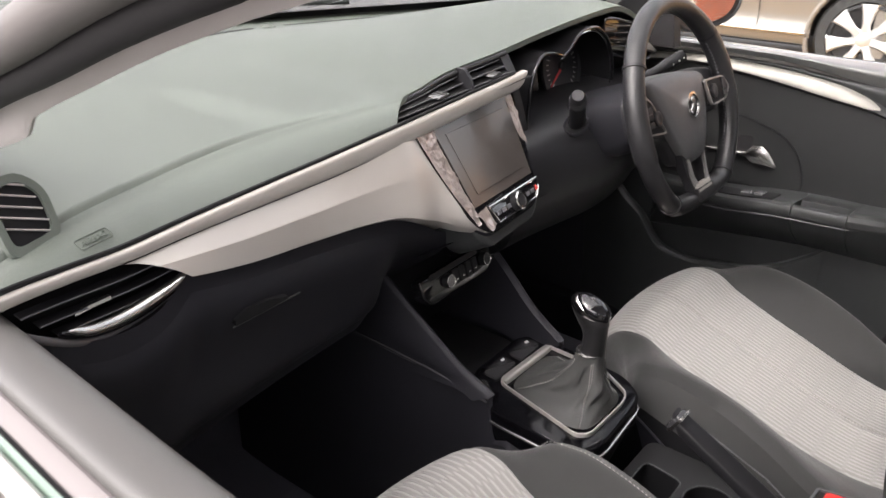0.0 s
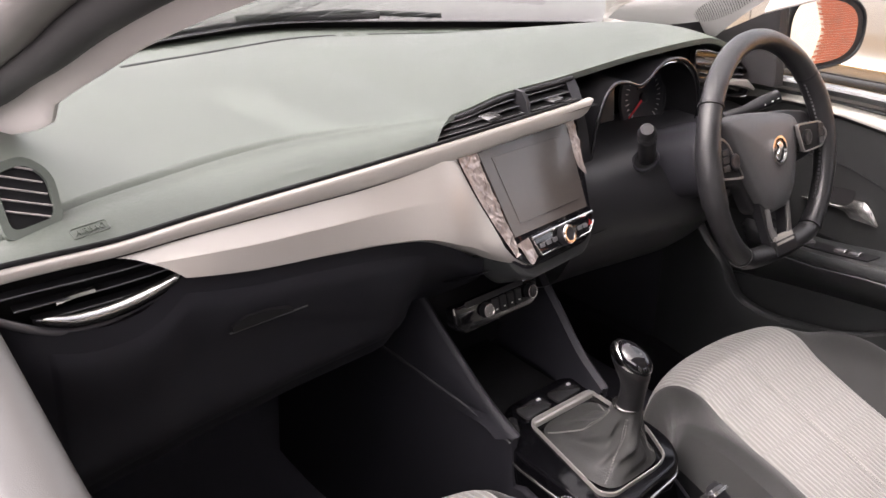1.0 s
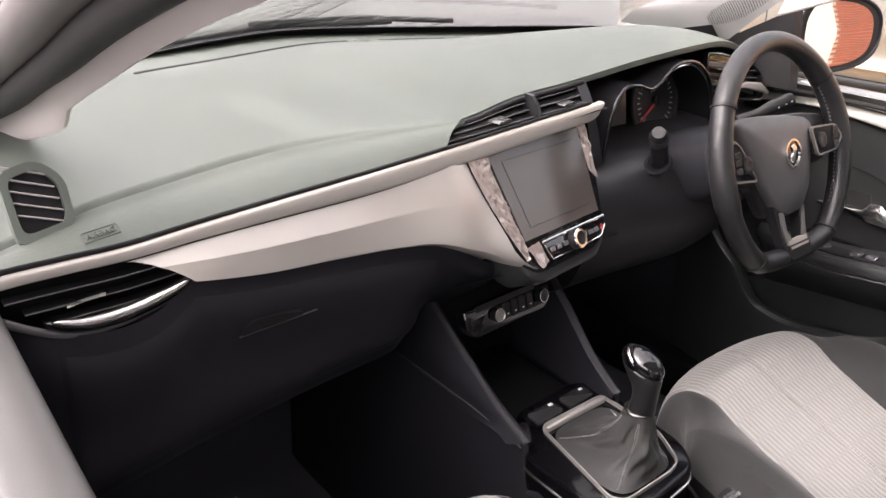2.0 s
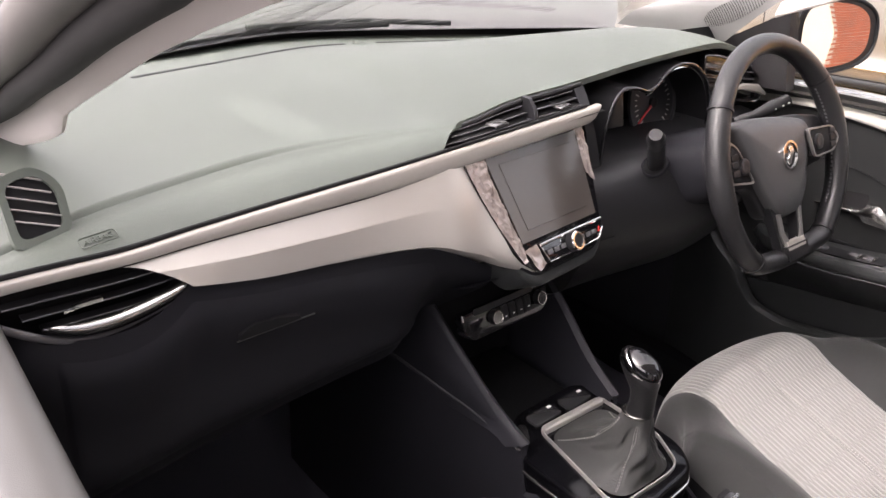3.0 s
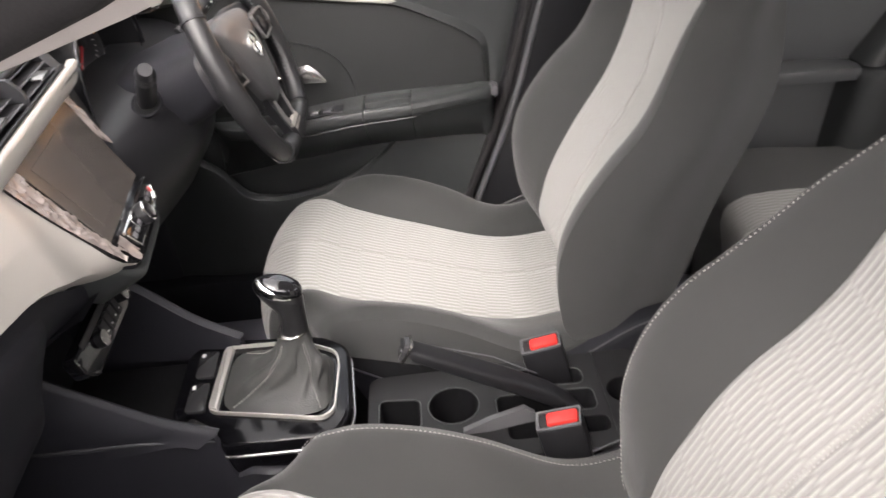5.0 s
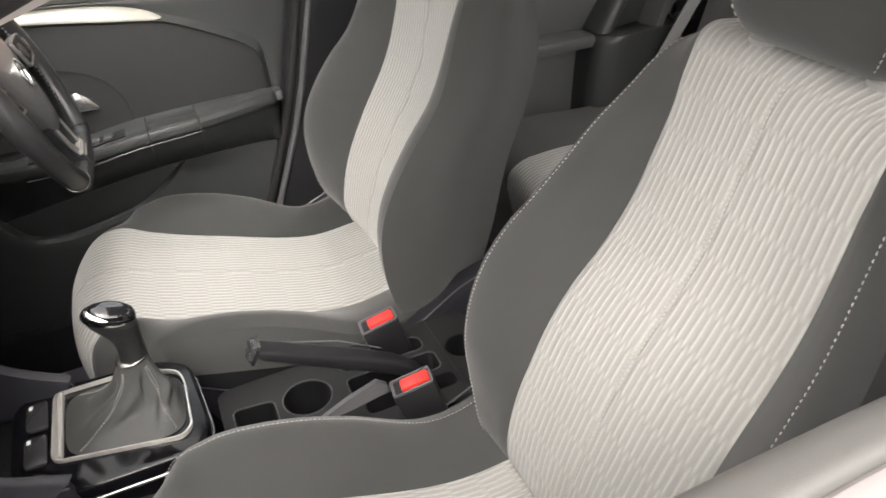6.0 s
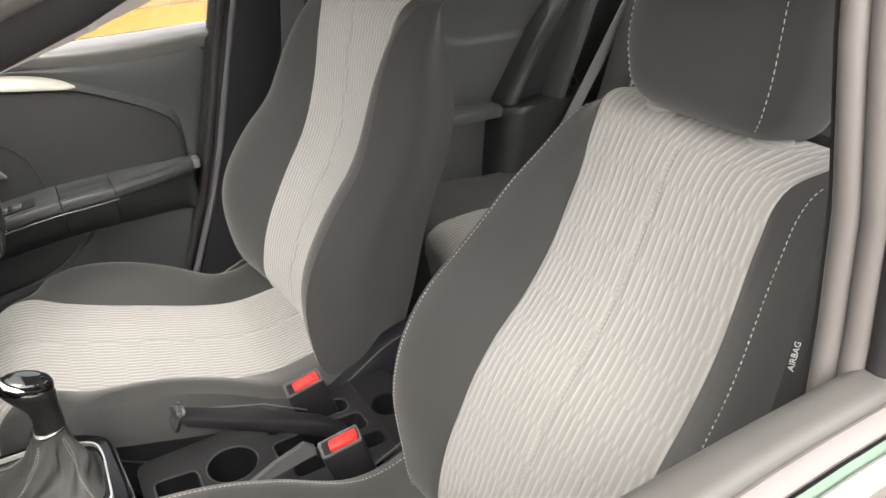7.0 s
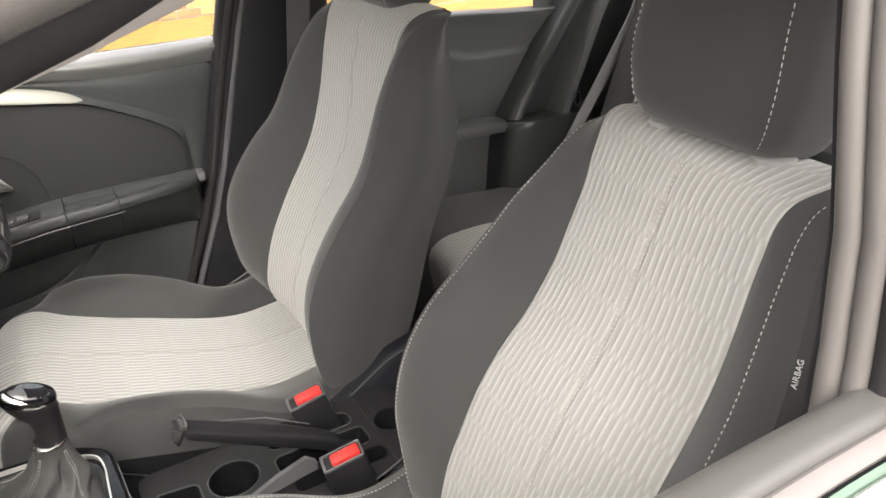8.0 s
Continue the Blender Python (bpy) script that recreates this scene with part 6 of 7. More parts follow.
pts = [(0.690, -0.285, 0.30), (0.686, -0.352, 0.46), (0.685, -0.402, 0.58), (0.684, -0.436, 0.68), (0.680, -0.484, 0.86), (0.672, -0.508, 0.95), (0.655, -0.528, 1.03), (0.62, -0.55, 1.2)]
setting("door_seal", tube([(x + 0.004, y + 0.016, z) for x, y, z in pts], 0.010, 10), SEAL, "black rubber door seal", "seal")
setting("pillar_edge", tube([(x - 0.002, y - 0.006, z) for x, y, z in pts], 0.0065, 10), GREY_PLASTIC, "grey pillar edge moulding", "seal")


# ---- passenger door with its window wound down ----
def pbelt(y, s):
    """Section of the sill from the inner panel, over the padded top, to the glass slot."""
    rows = [(0, -0.70, 0.30), (0.3, -0.695, 0.80), (0.42, -0.668, 0.90), (0.5, -0.652, 0.925), (0.6, -0.650, 0.937), (0.7, -0.659, 0.944), (0.82, -0.676, 0.9465), (0.92, -0.687, 0.945), (1.0, -0.691, 0.938)]
    x, z = spline(s, rows)
    return Vector((x + sill_bow(y) * (0.45 + 0.55 * ramp(0.6, 0.9, s)), y, z))


def sill_bow(y):
    return 0.017 * ramp(-0.12, -0.46, y)


passenger_door = setting("door_2", grid(lambda s, y: pbelt(y, s), steps(0, 1, 50), steps(-0.72, 0.45, 40)), PAD, "charcoal passenger door with lowered window", "car door")
def glass_slot(name, outline, material, label):
    part(name, loft([[(x + sill_bow(y), y, z) for x, z in outline] for y in steps(-0.72, 0.45, 30)]), material, passenger_door, label)


glass_slot("inner_seal", [(-0.690, 0.930), (-0.6905, 0.940), (-0.693, 0.9415), (-0.701, 0.9405), (-0.7035, 0.938), (-0.7035, 0.930)], surface("grey_flocked_seal", (0.17, 0.155, 0.152), 0.6, grain=700, relief=0.1), "grey flocked glass wiper seal")
glass_slot("slot", [(-0.7036, 0.930), (-0.7036, 0.936), (-0.706, 0.936), (-0.706, 0.930)], VENT_BLACK, "dark slot for the lowered glass")
glass_slot("glass", [(-0.7062, 0.930), (-0.7065, 0.9385), (-0.708, 0.9405), (-0.711, 0.9405), (-0.7124, 0.9385), (-0.7124, 0.930)], GREEN_GLASS, "green tinted glass edge")
glass_slot("outer_moulding", [(-0.7125, 0.930), (-0.7127, 0.9385), (-0.7135, 0.9405), (-0.716, 0.9425), (-0.726, 0.939), (-0.731, 0.930)], PAINT, "silver outer sill moulding")
part("outer_skin", grid(lambda y, z: Vector((-0.73 - 0.07 * max(math.sin(min((z - 0.22) / 0.75, 1) * math.pi), 0), y, z)), steps(-0.66, 0.6, 12), steps(0.22, 0.945, 14)), PAINT, passenger_door, "silver outer door skin")
# window frame: along the windscreen pillar and up the door pillar
PILLAR_LINE = [(-0.60, 0.50, 1.315), (-0.50, 0.505, 1.283), (-0.34, 0.515, 1.232), (-0.18, 0.528, 1.178), (-0.135, 0.53, 1.164), (-0.10, 0.53, 1.155), (-0.06, 0.531, 1.143), (0.018, 0.533, 1.118), (0.11, 0.536, 1.084), (0.20, 0.54, 1.05), (0.27, 0.545, 1.02), (0.40, 0.56, 0.972), (0.52, 0.585, 0.93)]
front = [(-(x + 0.036), y, z + 0.021 + 0.012 * ramp(0.05, 0.4, y) + 0.014 * ramp(-0.10, -0.32, y)) for y, (x, z) in ((y, spline(y, PILLAR_LINE)) for y in steps(0.45, -0.52, 24))]
back = [(-0.634, -0.512, 0.90), (-0.626, -0.52, 0.96), (-0.619, -0.52, 1.035), (-0.602, -0.52, 1.127), (-0.58, -0.525, 1.25), (-0.56, -0.53, 1.31)]
part("window_frame", tube([(x - 0.021, y, z + 0.019) for x, y, z in front], 0.019, 12, flat=0.9), FRAME, passenger_door, "grey door window frame")
part("window_seal", tube(front, lambda t: 0.015 - 0.006 * ramp(0.58, 0.8, t), 12), SEAL, passenger_door, "dark window seal")
part("window_frame", tube(back, 0.0085, 12), FRAME, passenger_door, "grey rear window frame")
part("window_frame", tube([(x - 0.0155, y - 0.003, z) for x, y, z in back], 0.0085, 12), FRAME, passenger_door, "grey outer window frame")
part("window_seal", tube([(x - 0.031, y - 0.008, z) for x, y, z in back], 0.011, 10), SEAL, passenger_door, "black window seal")
part("window_seal", tube([(x + 0.012, y - 0.012, z) for x, y, z in back], 0.008, 10), SEAL, passenger_door, "black window seal")

# windscreen pillars
SECTION = ((0.0, 0.004), (0.0015, 0.001), (0.005, 0.0), (0.010, 0.003), (0.018, 0.012), (0.021, 0.018), (0.020, 0.022), (0.014, 0.022), (0.004, 0.011))
for sign in (-1, 1):
    def cut(y, grow=0.0, sign=sign):
        x, zz = spline(y, PILLAR_LINE)
        tall = 1 + 0.7 * ramp(0.05, 0.45, y)
        tab = 0.012 * ramp(0.226, 0.250, y) * (1 - 0.7 * ramp(0.25, 0.40, y))
        return [(sign * (x + 0.011 + (o - 0.011) * (1 + grow)), y, zz + 0.011 + (h * tall - 0.011) * (1 + grow) - (tab if o < 0.012 else 0)) for o, h in SECTION]
    setting("windscreen_pillar", loft([cut(y) for y in (steps(-0.60, 0.22, 24) + steps(0.226, 0.25, 6) + steps(0.27, 0.52, 10) if sign < 0 else steps(-0.60, 0.16, 24))]), PILLAR, "light grey windscreen pillar trim", "pillar")
    # Joint in a paler material, which stands in for its white highlight.
    setting("pillar_joint", loft([cut(y, 0.04) for y in (-0.167, -0.164)]), HEADLINER, "pillar trim joint made pale for its highlight", "trim")
# broad foot of the far pillar with its tweeter grille
def pillar_foot(u, s):
    low = Vector((0.60, 0.53, 1.008)).lerp(Vector((0.612, 0.285, 1.005)), u)
    high = Vector((0.585, 0.43, 1.064)).lerp(Vector((0.555, 0.10, 1.135)), u)
    return low.lerp(high, s) + Vector((-0.012 * math.sin(math.pi * s), 0, 0.004 * math.sin(math.pi * s)))


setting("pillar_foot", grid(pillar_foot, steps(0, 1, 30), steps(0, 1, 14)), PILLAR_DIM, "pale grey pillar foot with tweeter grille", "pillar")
dots = bmesh.new()
for i in range(36):
    for j in range(26):
        u, s = 0.61 + 0.0093 * i, 0.18 + 0.0258 * j + 0.0129 * (i % 2)
        if ((u - 0.775) / 0.15) ** 2 + ((s - 0.5) / 0.30) ** 2 < 1:
            bmesh.ops.create_cone(dots, cap_ends=True, segments=6, radius1=0.0006, radius2=0.0006, depth=0.001, matrix=Matrix.Translation(pillar_foot(u, s) + Vector((-0.0006, -0.0002, 0.0002))) @ Matrix.Rotation(radians(-75), 4, "Y"))
grille = setting("tweeter_grille", dots, SEAL, "perforations of the tweeter grille", "trim")
# ---- rear of the cabin ----
# Same plastic as the front doors, lightened to make up for missing light.
REAR_TRIM = surface("lightened_door_plastic", (0.085, 0.088, 0.09), 0.32, grain=1000, relief=0.12)
bench = thing("rear_seat", "charcoal rear bench seat with light cloth centre", "rear seat", (0, -1.1, 0.2))


def bench_cushion(x, s):
    y, z = spline(s, [(0, -1.26, 0.47), (0.4, -1.05, 0.485), (0.75, -0.87, 0.497), (0.86, -0.815, 0.488), (0.93, -0.79, 0.462), (0.97, -0.788, 0.43), (1, -0.80, 0.36)])
    return Vector((x, y + 0.012 * math.cos(x * 5), z + 0.01 * math.cos(x * 9)))


for a, b, mat in ((-0.62, -0.47, CLOTH_DARK), (-0.47, -0.17, CLOTH_RIB), (-0.17, 0.17, CLOTH_DARK), (0.17, 0.462, CLOTH_RIB), (0.462, 0.62, CLOTH_DARK)):
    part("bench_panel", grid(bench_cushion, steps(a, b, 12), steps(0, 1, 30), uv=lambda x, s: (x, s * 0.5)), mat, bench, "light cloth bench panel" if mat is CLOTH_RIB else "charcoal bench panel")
part("bench_base", box(-0.62, 0.62, -1.3, -0.81, 0.2, 0.45, 0.01), CLOTH_DARK, bench)


def bench_rest(x, s):
    y, z = spline(s, [(0, -1.2, 0.46), (0.2, -1.26, 0.55), (0.8, -1.40, 0.9), (0.95, -1.44, 0.96), (1, -1.5, 0.965)])
    edge = 0.04 * ramp(0.40, 0.54, abs(x))
    return Vector((x, y - edge + 0.02 * math.cos(x * 11), z + 0.01 * math.cos(x * 8) - edge * 0.4))


for a, b, mat in ((-0.56, -0.45, CLOTH_DARK), (-0.45, -0.16, CLOTH_RIB), (-0.16, 0.16, CLOTH_DARK), (0.16, 0.43, CLOTH_RIB), (0.43, 0.54, CLOTH_DARK)):
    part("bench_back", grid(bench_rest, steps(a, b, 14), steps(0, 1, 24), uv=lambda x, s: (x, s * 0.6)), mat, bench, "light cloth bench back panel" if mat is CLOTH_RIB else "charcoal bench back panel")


def rear_door(y, s):
    """From the dark foot up over the padded sill to the glass."""
    x, z = spline(s, [(0, 0.66, 0.27), (0.2, 0.675, 0.42), (0.4, 0.70, 0.60), (0.55, 0.704, 0.70), (0.75, 0.70, 0.82), (0.84, 0.690, 0.868), (0.90, 0.681, 0.889), (0.94, 0.681, 0.897), (1.0, 0.715, 0.901)])
    z += 0.018 * ramp(-1.28, -0.95, y) * ramp(0.6, 0.9, s)
    z_line = 0.845 - 0.04 * ramp(-0.92, -1.08, y)
    x -= 0.006 * ramp(z_line + 0.006, z_line - 0.006, z) * ramp(0.45, 0.55, s)
    return Vector((x, y, z))


for sign in (1, -1):
    def mirrored(bm, sign=sign):
        if sign < 0:
            bm.transform(Matrix.Scale(-1, 4, (1, 0, 0)))
        return bm
    rd = setting("door_3" if sign > 0 else "door_4", mirrored(grid(rear_door, steps(-1.32, -0.60, 50), steps(0, 1, 70))), REAR_TRIM, "charcoal rear door panel", "car door")
    part("armrest", mirrored(loft([[(0.71, y, zt - 0.004), (xi + 0.02, y, zt), (xi + 0.004, y, zt - 0.003), (xi, y, zt - 0.012), (xi + 0.004, y, zt - 0.028), (xi + 0.02, y, zt - 0.034), (0.70, y, zt - 0.05)]
                              for y, xi, zt in ((-0.70, 0.66, 0.660), (-0.76, 0.63, 0.664), (-0.95, 0.625, 0.662), (-1.08, 0.63, 0.657), (-1.125, 0.64, 0.652), (-1.135, 0.665, 0.645))])), REAR_TRIM, rd, "charcoal rear door armrest")
    # pillar between door and bench, its front edge rounded
    edge = [(-1.335, 0.955), (-1.30, 0.906), (-1.22, 0.797), (-1.146, 0.685), (-1.128, 0.653), (-1.086, 0.46), (-1.07, 0.30)]
    setting("pillar_trim", mirrored(loft([[(0.72, y, z), (0.652, y, z), (0.638, y - 0.004, z), (0.630, y - 0.014, z), (0.629, y - 0.028, z), (0.636, y - 0.040, z), (0.655, y - 0.058, z), (0.668, y - 0.15, z), (0.66, y - 0.26, z), (0.72, y - 0.26, z)] for y, z in edge[:5]])), DOORSKIN, "dark rear door pillar trim", "pillar")
    setting("wheel_arch_trim", mirrored(loft([[(0.72, y, z), (0.645, y, z), (0.625, y - 0.006, z), (0.606, y - 0.025, z), (0.600, y - 0.06, z), (0.598, y - 0.20, z), (0.62, y - 0.26, z), (0.72, y - 0.26, z)] for y, z in ((-1.07, 0.30), (-1.083, 0.46), (-1.108, 0.59), (-1.121, 0.634), (-1.126, 0.644), (-1.135, 0.650))])), DOORSKIN, "dark moulded wheel arch trim with a ledge", "trim")
    setting("belt_channel", mirrored(loft([[(0.66, y - 0.02, z), (0.625, y - 0.012, z), (0.608, y, z), (0.612, y + 0.016, z), (0.632, y + 0.024, z), (0.665, y + 0.03, z)] for y, z in ((-1.285, 0.642), (-1.30, 0.68), (-1.335, 0.76), (-1.375, 0.86), (-1.42, 0.95))])), REAR_TRIM, "grey belt channel moulding", "trim")
    setting("quarter_panel", mirrored(grid(lambda y, z: Vector((0.70 - 0.16 * max(0, z - 0.95), y, z)), steps(-1.70, -1.24, 8), steps(0.25, 0.98, 12))), REAR_TRIM, "dark rear quarter lining", "trim")
    setting("quarter_sill", mirrored(grid(lambda y, s: Vector((spline(s, [(0, 0.645, 0.918), (0.3, 0.638, 0.93), (0.6, 0.648, 0.938), (1, 0.71, 0.94)])[0], y, spline(s, [(0, 0.645, 0.918), (0.3, 0.638, 0.93), (0.6, 0.648, 0.938), (1, 0.71, 0.94)])[1])), steps(-1.70, -1.31, 10), steps(0, 1, 8))), BELT, "grey sill of the quarter window", "trim")
belt_strap = thing("seat_belt", "grey rear seat belt with a black guide loop", "seat belt", (0.55, -1.4, 0.7))
part("webbing", loft([[(x - 0.002, y - 0.020, z), (x - 0.002, y + 0.020, z), (x, y + 0.020, z), (x, y - 0.020, z)] for x, y, z in ((0.555, -1.50, 1.02), (0.56, -1.44, 0.88), (0.572, -1.35, 0.72), (0.585, -1.27, 0.58))]), WEBBING, belt_strap, "grey webbing")
part("guide_loop", tube([(0.592, -1.303 + 0.010 * math.cos(a), 0.688 + 0.018 * math.sin(a)) for a in steps(0, 2 * math.pi, 16)[:-1]], 0.0028, 8, closed=True), BLACK, belt_strap)
front_belt = thing("seat_belt", "dark grey driver's seat belt hanging by the pillar", "seat belt", (0.62, -0.6, 0.8))
part("webbing", loft([[(x, y - 0.024, z), (x, y + 0.024, z), (x + 0.002, y + 0.024, z), (x + 0.002, y - 0.024, z)] for x, y, z in ((0.60, -0.645, 1.2), (0.635, -0.632, 1.0), (0.648, -0.612, 0.8), (0.655, -0.57, 0.5))]), surface("dark_belt_webbing", (0.075, 0.075, 0.078), 0.6, grain=900, relief=0.3), front_belt, "dark grey webbing")
part("anchor", box(0.60, 0.62, -0.67, -0.62, 1.17, 1.23, 0.005), BLACK, front_belt)
setting("parcel_shelf", box(-0.6, 0.6, -1.70, -1.5, 0.93, 0.945, 0.004), PILLAR, "pale rear shelf", "shelf")


# ---- outside ----
# windscreen, bonnet and far glass
def screen_glass(x, s):
    yb, yt = far_edge(x) + 0.03, -0.2 - 0.06 * (x / 0.55) ** 2
    return Vector((x * (1 - 0.16 * s), yb + (yt - yb) * s, 0.97 + 0.30 * s + 0.03 * math.sin(math.pi * s)))


ws = sheet("window_1", grid(screen_glass, steps(-0.66, 0.66, 20), steps(0, 1, 16)), clear_glass("wet_windscreen", (0.95, 0.97, 0.96)), "wet curved windscreen", "window", 0.005, False)
ws.visible_shadow = False
setting("cowl", grid(lambda x, s: Vector((x, far_edge(x) + 0.03 + 0.22 * s, 0.968 - 0.02 * s)), steps(-0.70, 0.70, 24), steps(0, 1, 4)), SEAL, "black windscreen cowl panel", "trim")
setting("bonnet", grid(lambda x, s: Vector((x * (1 - 0.16 * s ** 3), far_edge(x) + 0.245 + (1.75 - 0.35 * (x / 0.78) ** 2 - far_edge(x) - 0.245) * s, 0.952 - 0.25 * s ** 2 - 0.05 * (x / 0.7) ** 2)), steps(-0.78, 0.78, 24), steps(0, 1, 16)), PAINT, "wet silver bonnet", "bonnet")
setting("screen_frit", grid(lambda x, s: screen_glass(x, s) + Vector((0, -0.006, -0.003)), steps(-0.64, 0.64, 40), steps(0.0, 0.065, 4)), VENT_BLACK, "black ceramic band at the windscreen foot", "trim")
setting("screen_rubber", tube([(x, far_edge(x) + 0.004, 0.984) for x in steps(-0.62, 0.62, 40)], 0.008, 8), SEAL, "black windscreen edge seal", "seal")
wiper_arm = thing("windscreen_wiper", "black windscreen wiper resting on the glass", "wiper", (0.1, 0.9, 0.98))
part("blade", tube([(-0.35, 0.80, 0.985), (0.0, 0.925, 0.99), (0.25, 0.86, 0.995)], 0.007, 8), SEAL, wiper_arm)
part("arm", tube([(0.42, 0.86, 0.985), (0.2, 0.9, 1.0), (-0.05, 0.915, 1.0)], 0.006, 8), BLACK, wiper_arm)

# driver's door mirror
mirror = thing("door_mirror", "black door mirror with rain-spotted glass", "door mirror", (0.85, 0.22, 0.98))
def soft_oval(cx, cy, rx, ry, lean=0.0):
    out = []
    for k in range(48):
        a = 2 * math.pi * k / 48
        c, s = math.cos(a), math.sin(a)
        x, y = math.copysign(abs(c) ** 0.7, c), math.copysign(abs(s) ** 0.7, s)
        out.append((cx + rx * x - lean * y * (1 + x) * 0.5, cy + ry * y * (1 - 0.14 * x)))
    return out


mo = soft_oval(-0.008, -0.002, 0.122, 0.08)
mg = soft_oval(-0.014, -0.002, 0.104, 0.071)
MM = Matrix.Translation((0.872, 0.195, 1.012)) @ Matrix.Rotation(radians(-17), 4, "Z") @ Matrix.Rotation(radians(84), 4, "X") @ Matrix.Scale(0.86, 4)
part("housing", loft([[MM @ Vector((a * k, b * k, h)) for a, b in mo] for k, h in ((1.0, 0.0), (1.06, -0.015), (1.05, -0.05), (0.9, -0.085), (0.5, -0.105))]), BLACK, mirror, "black mirror housing")
part("rim", tube([MM @ Vector((a * 1.03, b * 1.03, 0.0)) for a, b in mo], 0.004, 8, closed=True), BLACK, mirror)
dome = bmesh.new()
loops = [[dome.verts.new(MM @ Vector((-0.010 + (a + 0.010) * k, b * k, 0.004 + 0.0014 * (1 - k * k)))) for a, b in mg] for k in (1.0, 0.85, 0.7, 0.55, 0.4, 0.25, 0.1)]
for one, two in zip(loops, loops[1:]):
    for i in range(48):
        dome.faces.new((one[i], one[(i + 1) % 48], two[(i + 1) % 48], two[i]))
dome.faces.new(loops[-1])
part("mirror_glass", dome, MIRROR, mirror, "slightly domed mirror glass")
bm = bmesh.new()
for k in range(70):
    a, b = random.uniform(-0.07, 0.07), random.uniform(-0.045, 0.05)
    r = random.uniform(0.0006, 0.0018)
    bmesh.ops.create_icosphere(bm, subdivisions=1, radius=r, matrix=MM @ Matrix.Translation((a, b, 0.002)))
tagged(part("rain_drops", bm, clear_glass("water_drops", (1, 1, 1)), mirror, "rain drops on the glass"), kind="stuff")
part("foot", loft([[(0.72, 0.26, 0.955), (0.72, 0.33, 0.955), (0.72, 0.33, 0.985), (0.72, 0.26, 0.985)], [(0.80, 0.23, 0.965), (0.80, 0.28, 0.965), (0.80, 0.28, 0.99), (0.80, 0.23, 0.99)]]), BLACK, mirror)
setting("mirror_sail", loft([[(x + 0.64, y, z) for y, z in ((0.33, 0.93), (0.32, 0.995), (0.23, 1.045), (0.185, 1.07), (0.165, 0.93))] for x in (0.0, 0.03)]), SEAL, "black mirror mounting triangle", "trim")

# right side glass
for y0, y1, name in ((-0.47, 0.30, "window_2"), (-1.22, -0.60, "window_3")):
    g = sheet(name, grid(lambda y, s: Vector((0.695 - 0.11 * s, y, 0.94 + 0.38 * s)), steps(y0, y1, 6), steps(0, 1, 6)), GLASS, "clear side window glass", "window", 0.004, False)
    g.visible_shadow = False

# brick garden wall, one course after another
BRICK = surface("weathered_brick", (0.45, 0.24, 0.1), 0.85, grain=60, relief=0.5, patch=0.35, patch_scale=3)
nt = BRICK.node_tree
info = nt.nodes.new("ShaderNodeObjectInfo")
hsv = nt.nodes.new("ShaderNodeHueSaturation")
nt.links.new(math_node(nt, "MULTIPLY_ADD", info.outputs["Random"], 0.05, 0.475), hsv.inputs["Hue"])
nt.links.new(math_node(nt, "MULTIPLY_ADD", info.outputs["Random"], 0.5, 0.75), hsv.inputs["Value"])
src = [l.from_socket for l in nt.links if l.to_socket == nt.nodes["Principled BSDF"].inputs["Base Color"]][0]
nt.links.new(src, hsv.inputs["Color"])
nt.links.new(hsv.outputs[0], nt.nodes["Principled BSDF"].inputs["Base Color"])
MORTAR = surface("pale_mortar", (0.4, 0.36, 0.3), 0.9, grain=200, relief=0.4)
WALLX = 6.75
garden_wall = setting("wall_garden", box(WALLX, WALLX + 0.2, -6.08, 3.2, 0, 2.4, 0), MORTAR, "ochre brick garden wall", "wall")


def bricks(y0, y1, z0, z1):
    """Places of the bricks of a running bond."""
    row = 0
    z = z0
    while z + 0.065 <= z1:
        y = y0 + (0.1125 if row % 2 else 0.0)
        while y + 0.215 <= y1:
            yield y, z
            y += 0.225
        z += 0.075
        row += 1


shared = bpy.data.meshes.new("brick")
b = box(0, 0.1, 0, 0.215, 0, 0.065, 0.004, 1)
b.to_mesh(shared)
b.free()
shared.materials.append(BRICK)
for y, z in bricks(-4.6, -0.55, 0.01, 1.0):
    o = new("brick", shared)
    o.location = (WALLX - 0.012 + random.uniform(-0.003, 0.003), y, z)
    o.parent = garden_wall
quads, corners = [], []
for y0, y1, z0, z1 in ((-6.05, -4.62, 0.01, 2.35), (-4.6, 3.1, 1.06, 2.35), (-0.5, 3.1, 0.01, 1.05)):
    for y, z in bricks(y0, y1, z0, z1):
        k = len(corners)
        x = WALLX - 0.012 + random.uniform(-0.003, 0.003)
        corners += [(x, y, z), (x, y + 0.215, z), (x, y + 0.215, z + 0.065), (x, y, z + 0.065), (x + 0.02, y, z), (x + 0.02, y + 0.215, z), (x + 0.02, y + 0.215, z + 0.065), (x + 0.02, y, z + 0.065)]
        quads += [(k, k + 3, k + 2, k + 1), (k, k + 1, k + 5, k + 4), (k + 3, k + 7, k + 6, k + 2), (k, k + 4, k + 7, k + 3), (k + 1, k + 2, k + 6, k + 5)]
far_data = bpy.data.meshes.new("far_brickwork")
far_data.from_pydata(corners, [], quads)
far_data.materials.append(BRICK)
far_bricks = new("far_brickwork", far_data)
far_bricks.parent = garden_wall
tagged(far_bricks, "weathered brick courses of the garden wall", kind="stuff")

# red brick house beyond the end of the garden wall, seen in the door mirror
RED_BRICK = surface("red_facing_brick", (0.30, 0.085, 0.045), 0.85, grain=60, relief=0.5, patch=0.4, patch_scale=3)
HX, HY = 6.0, -8.3
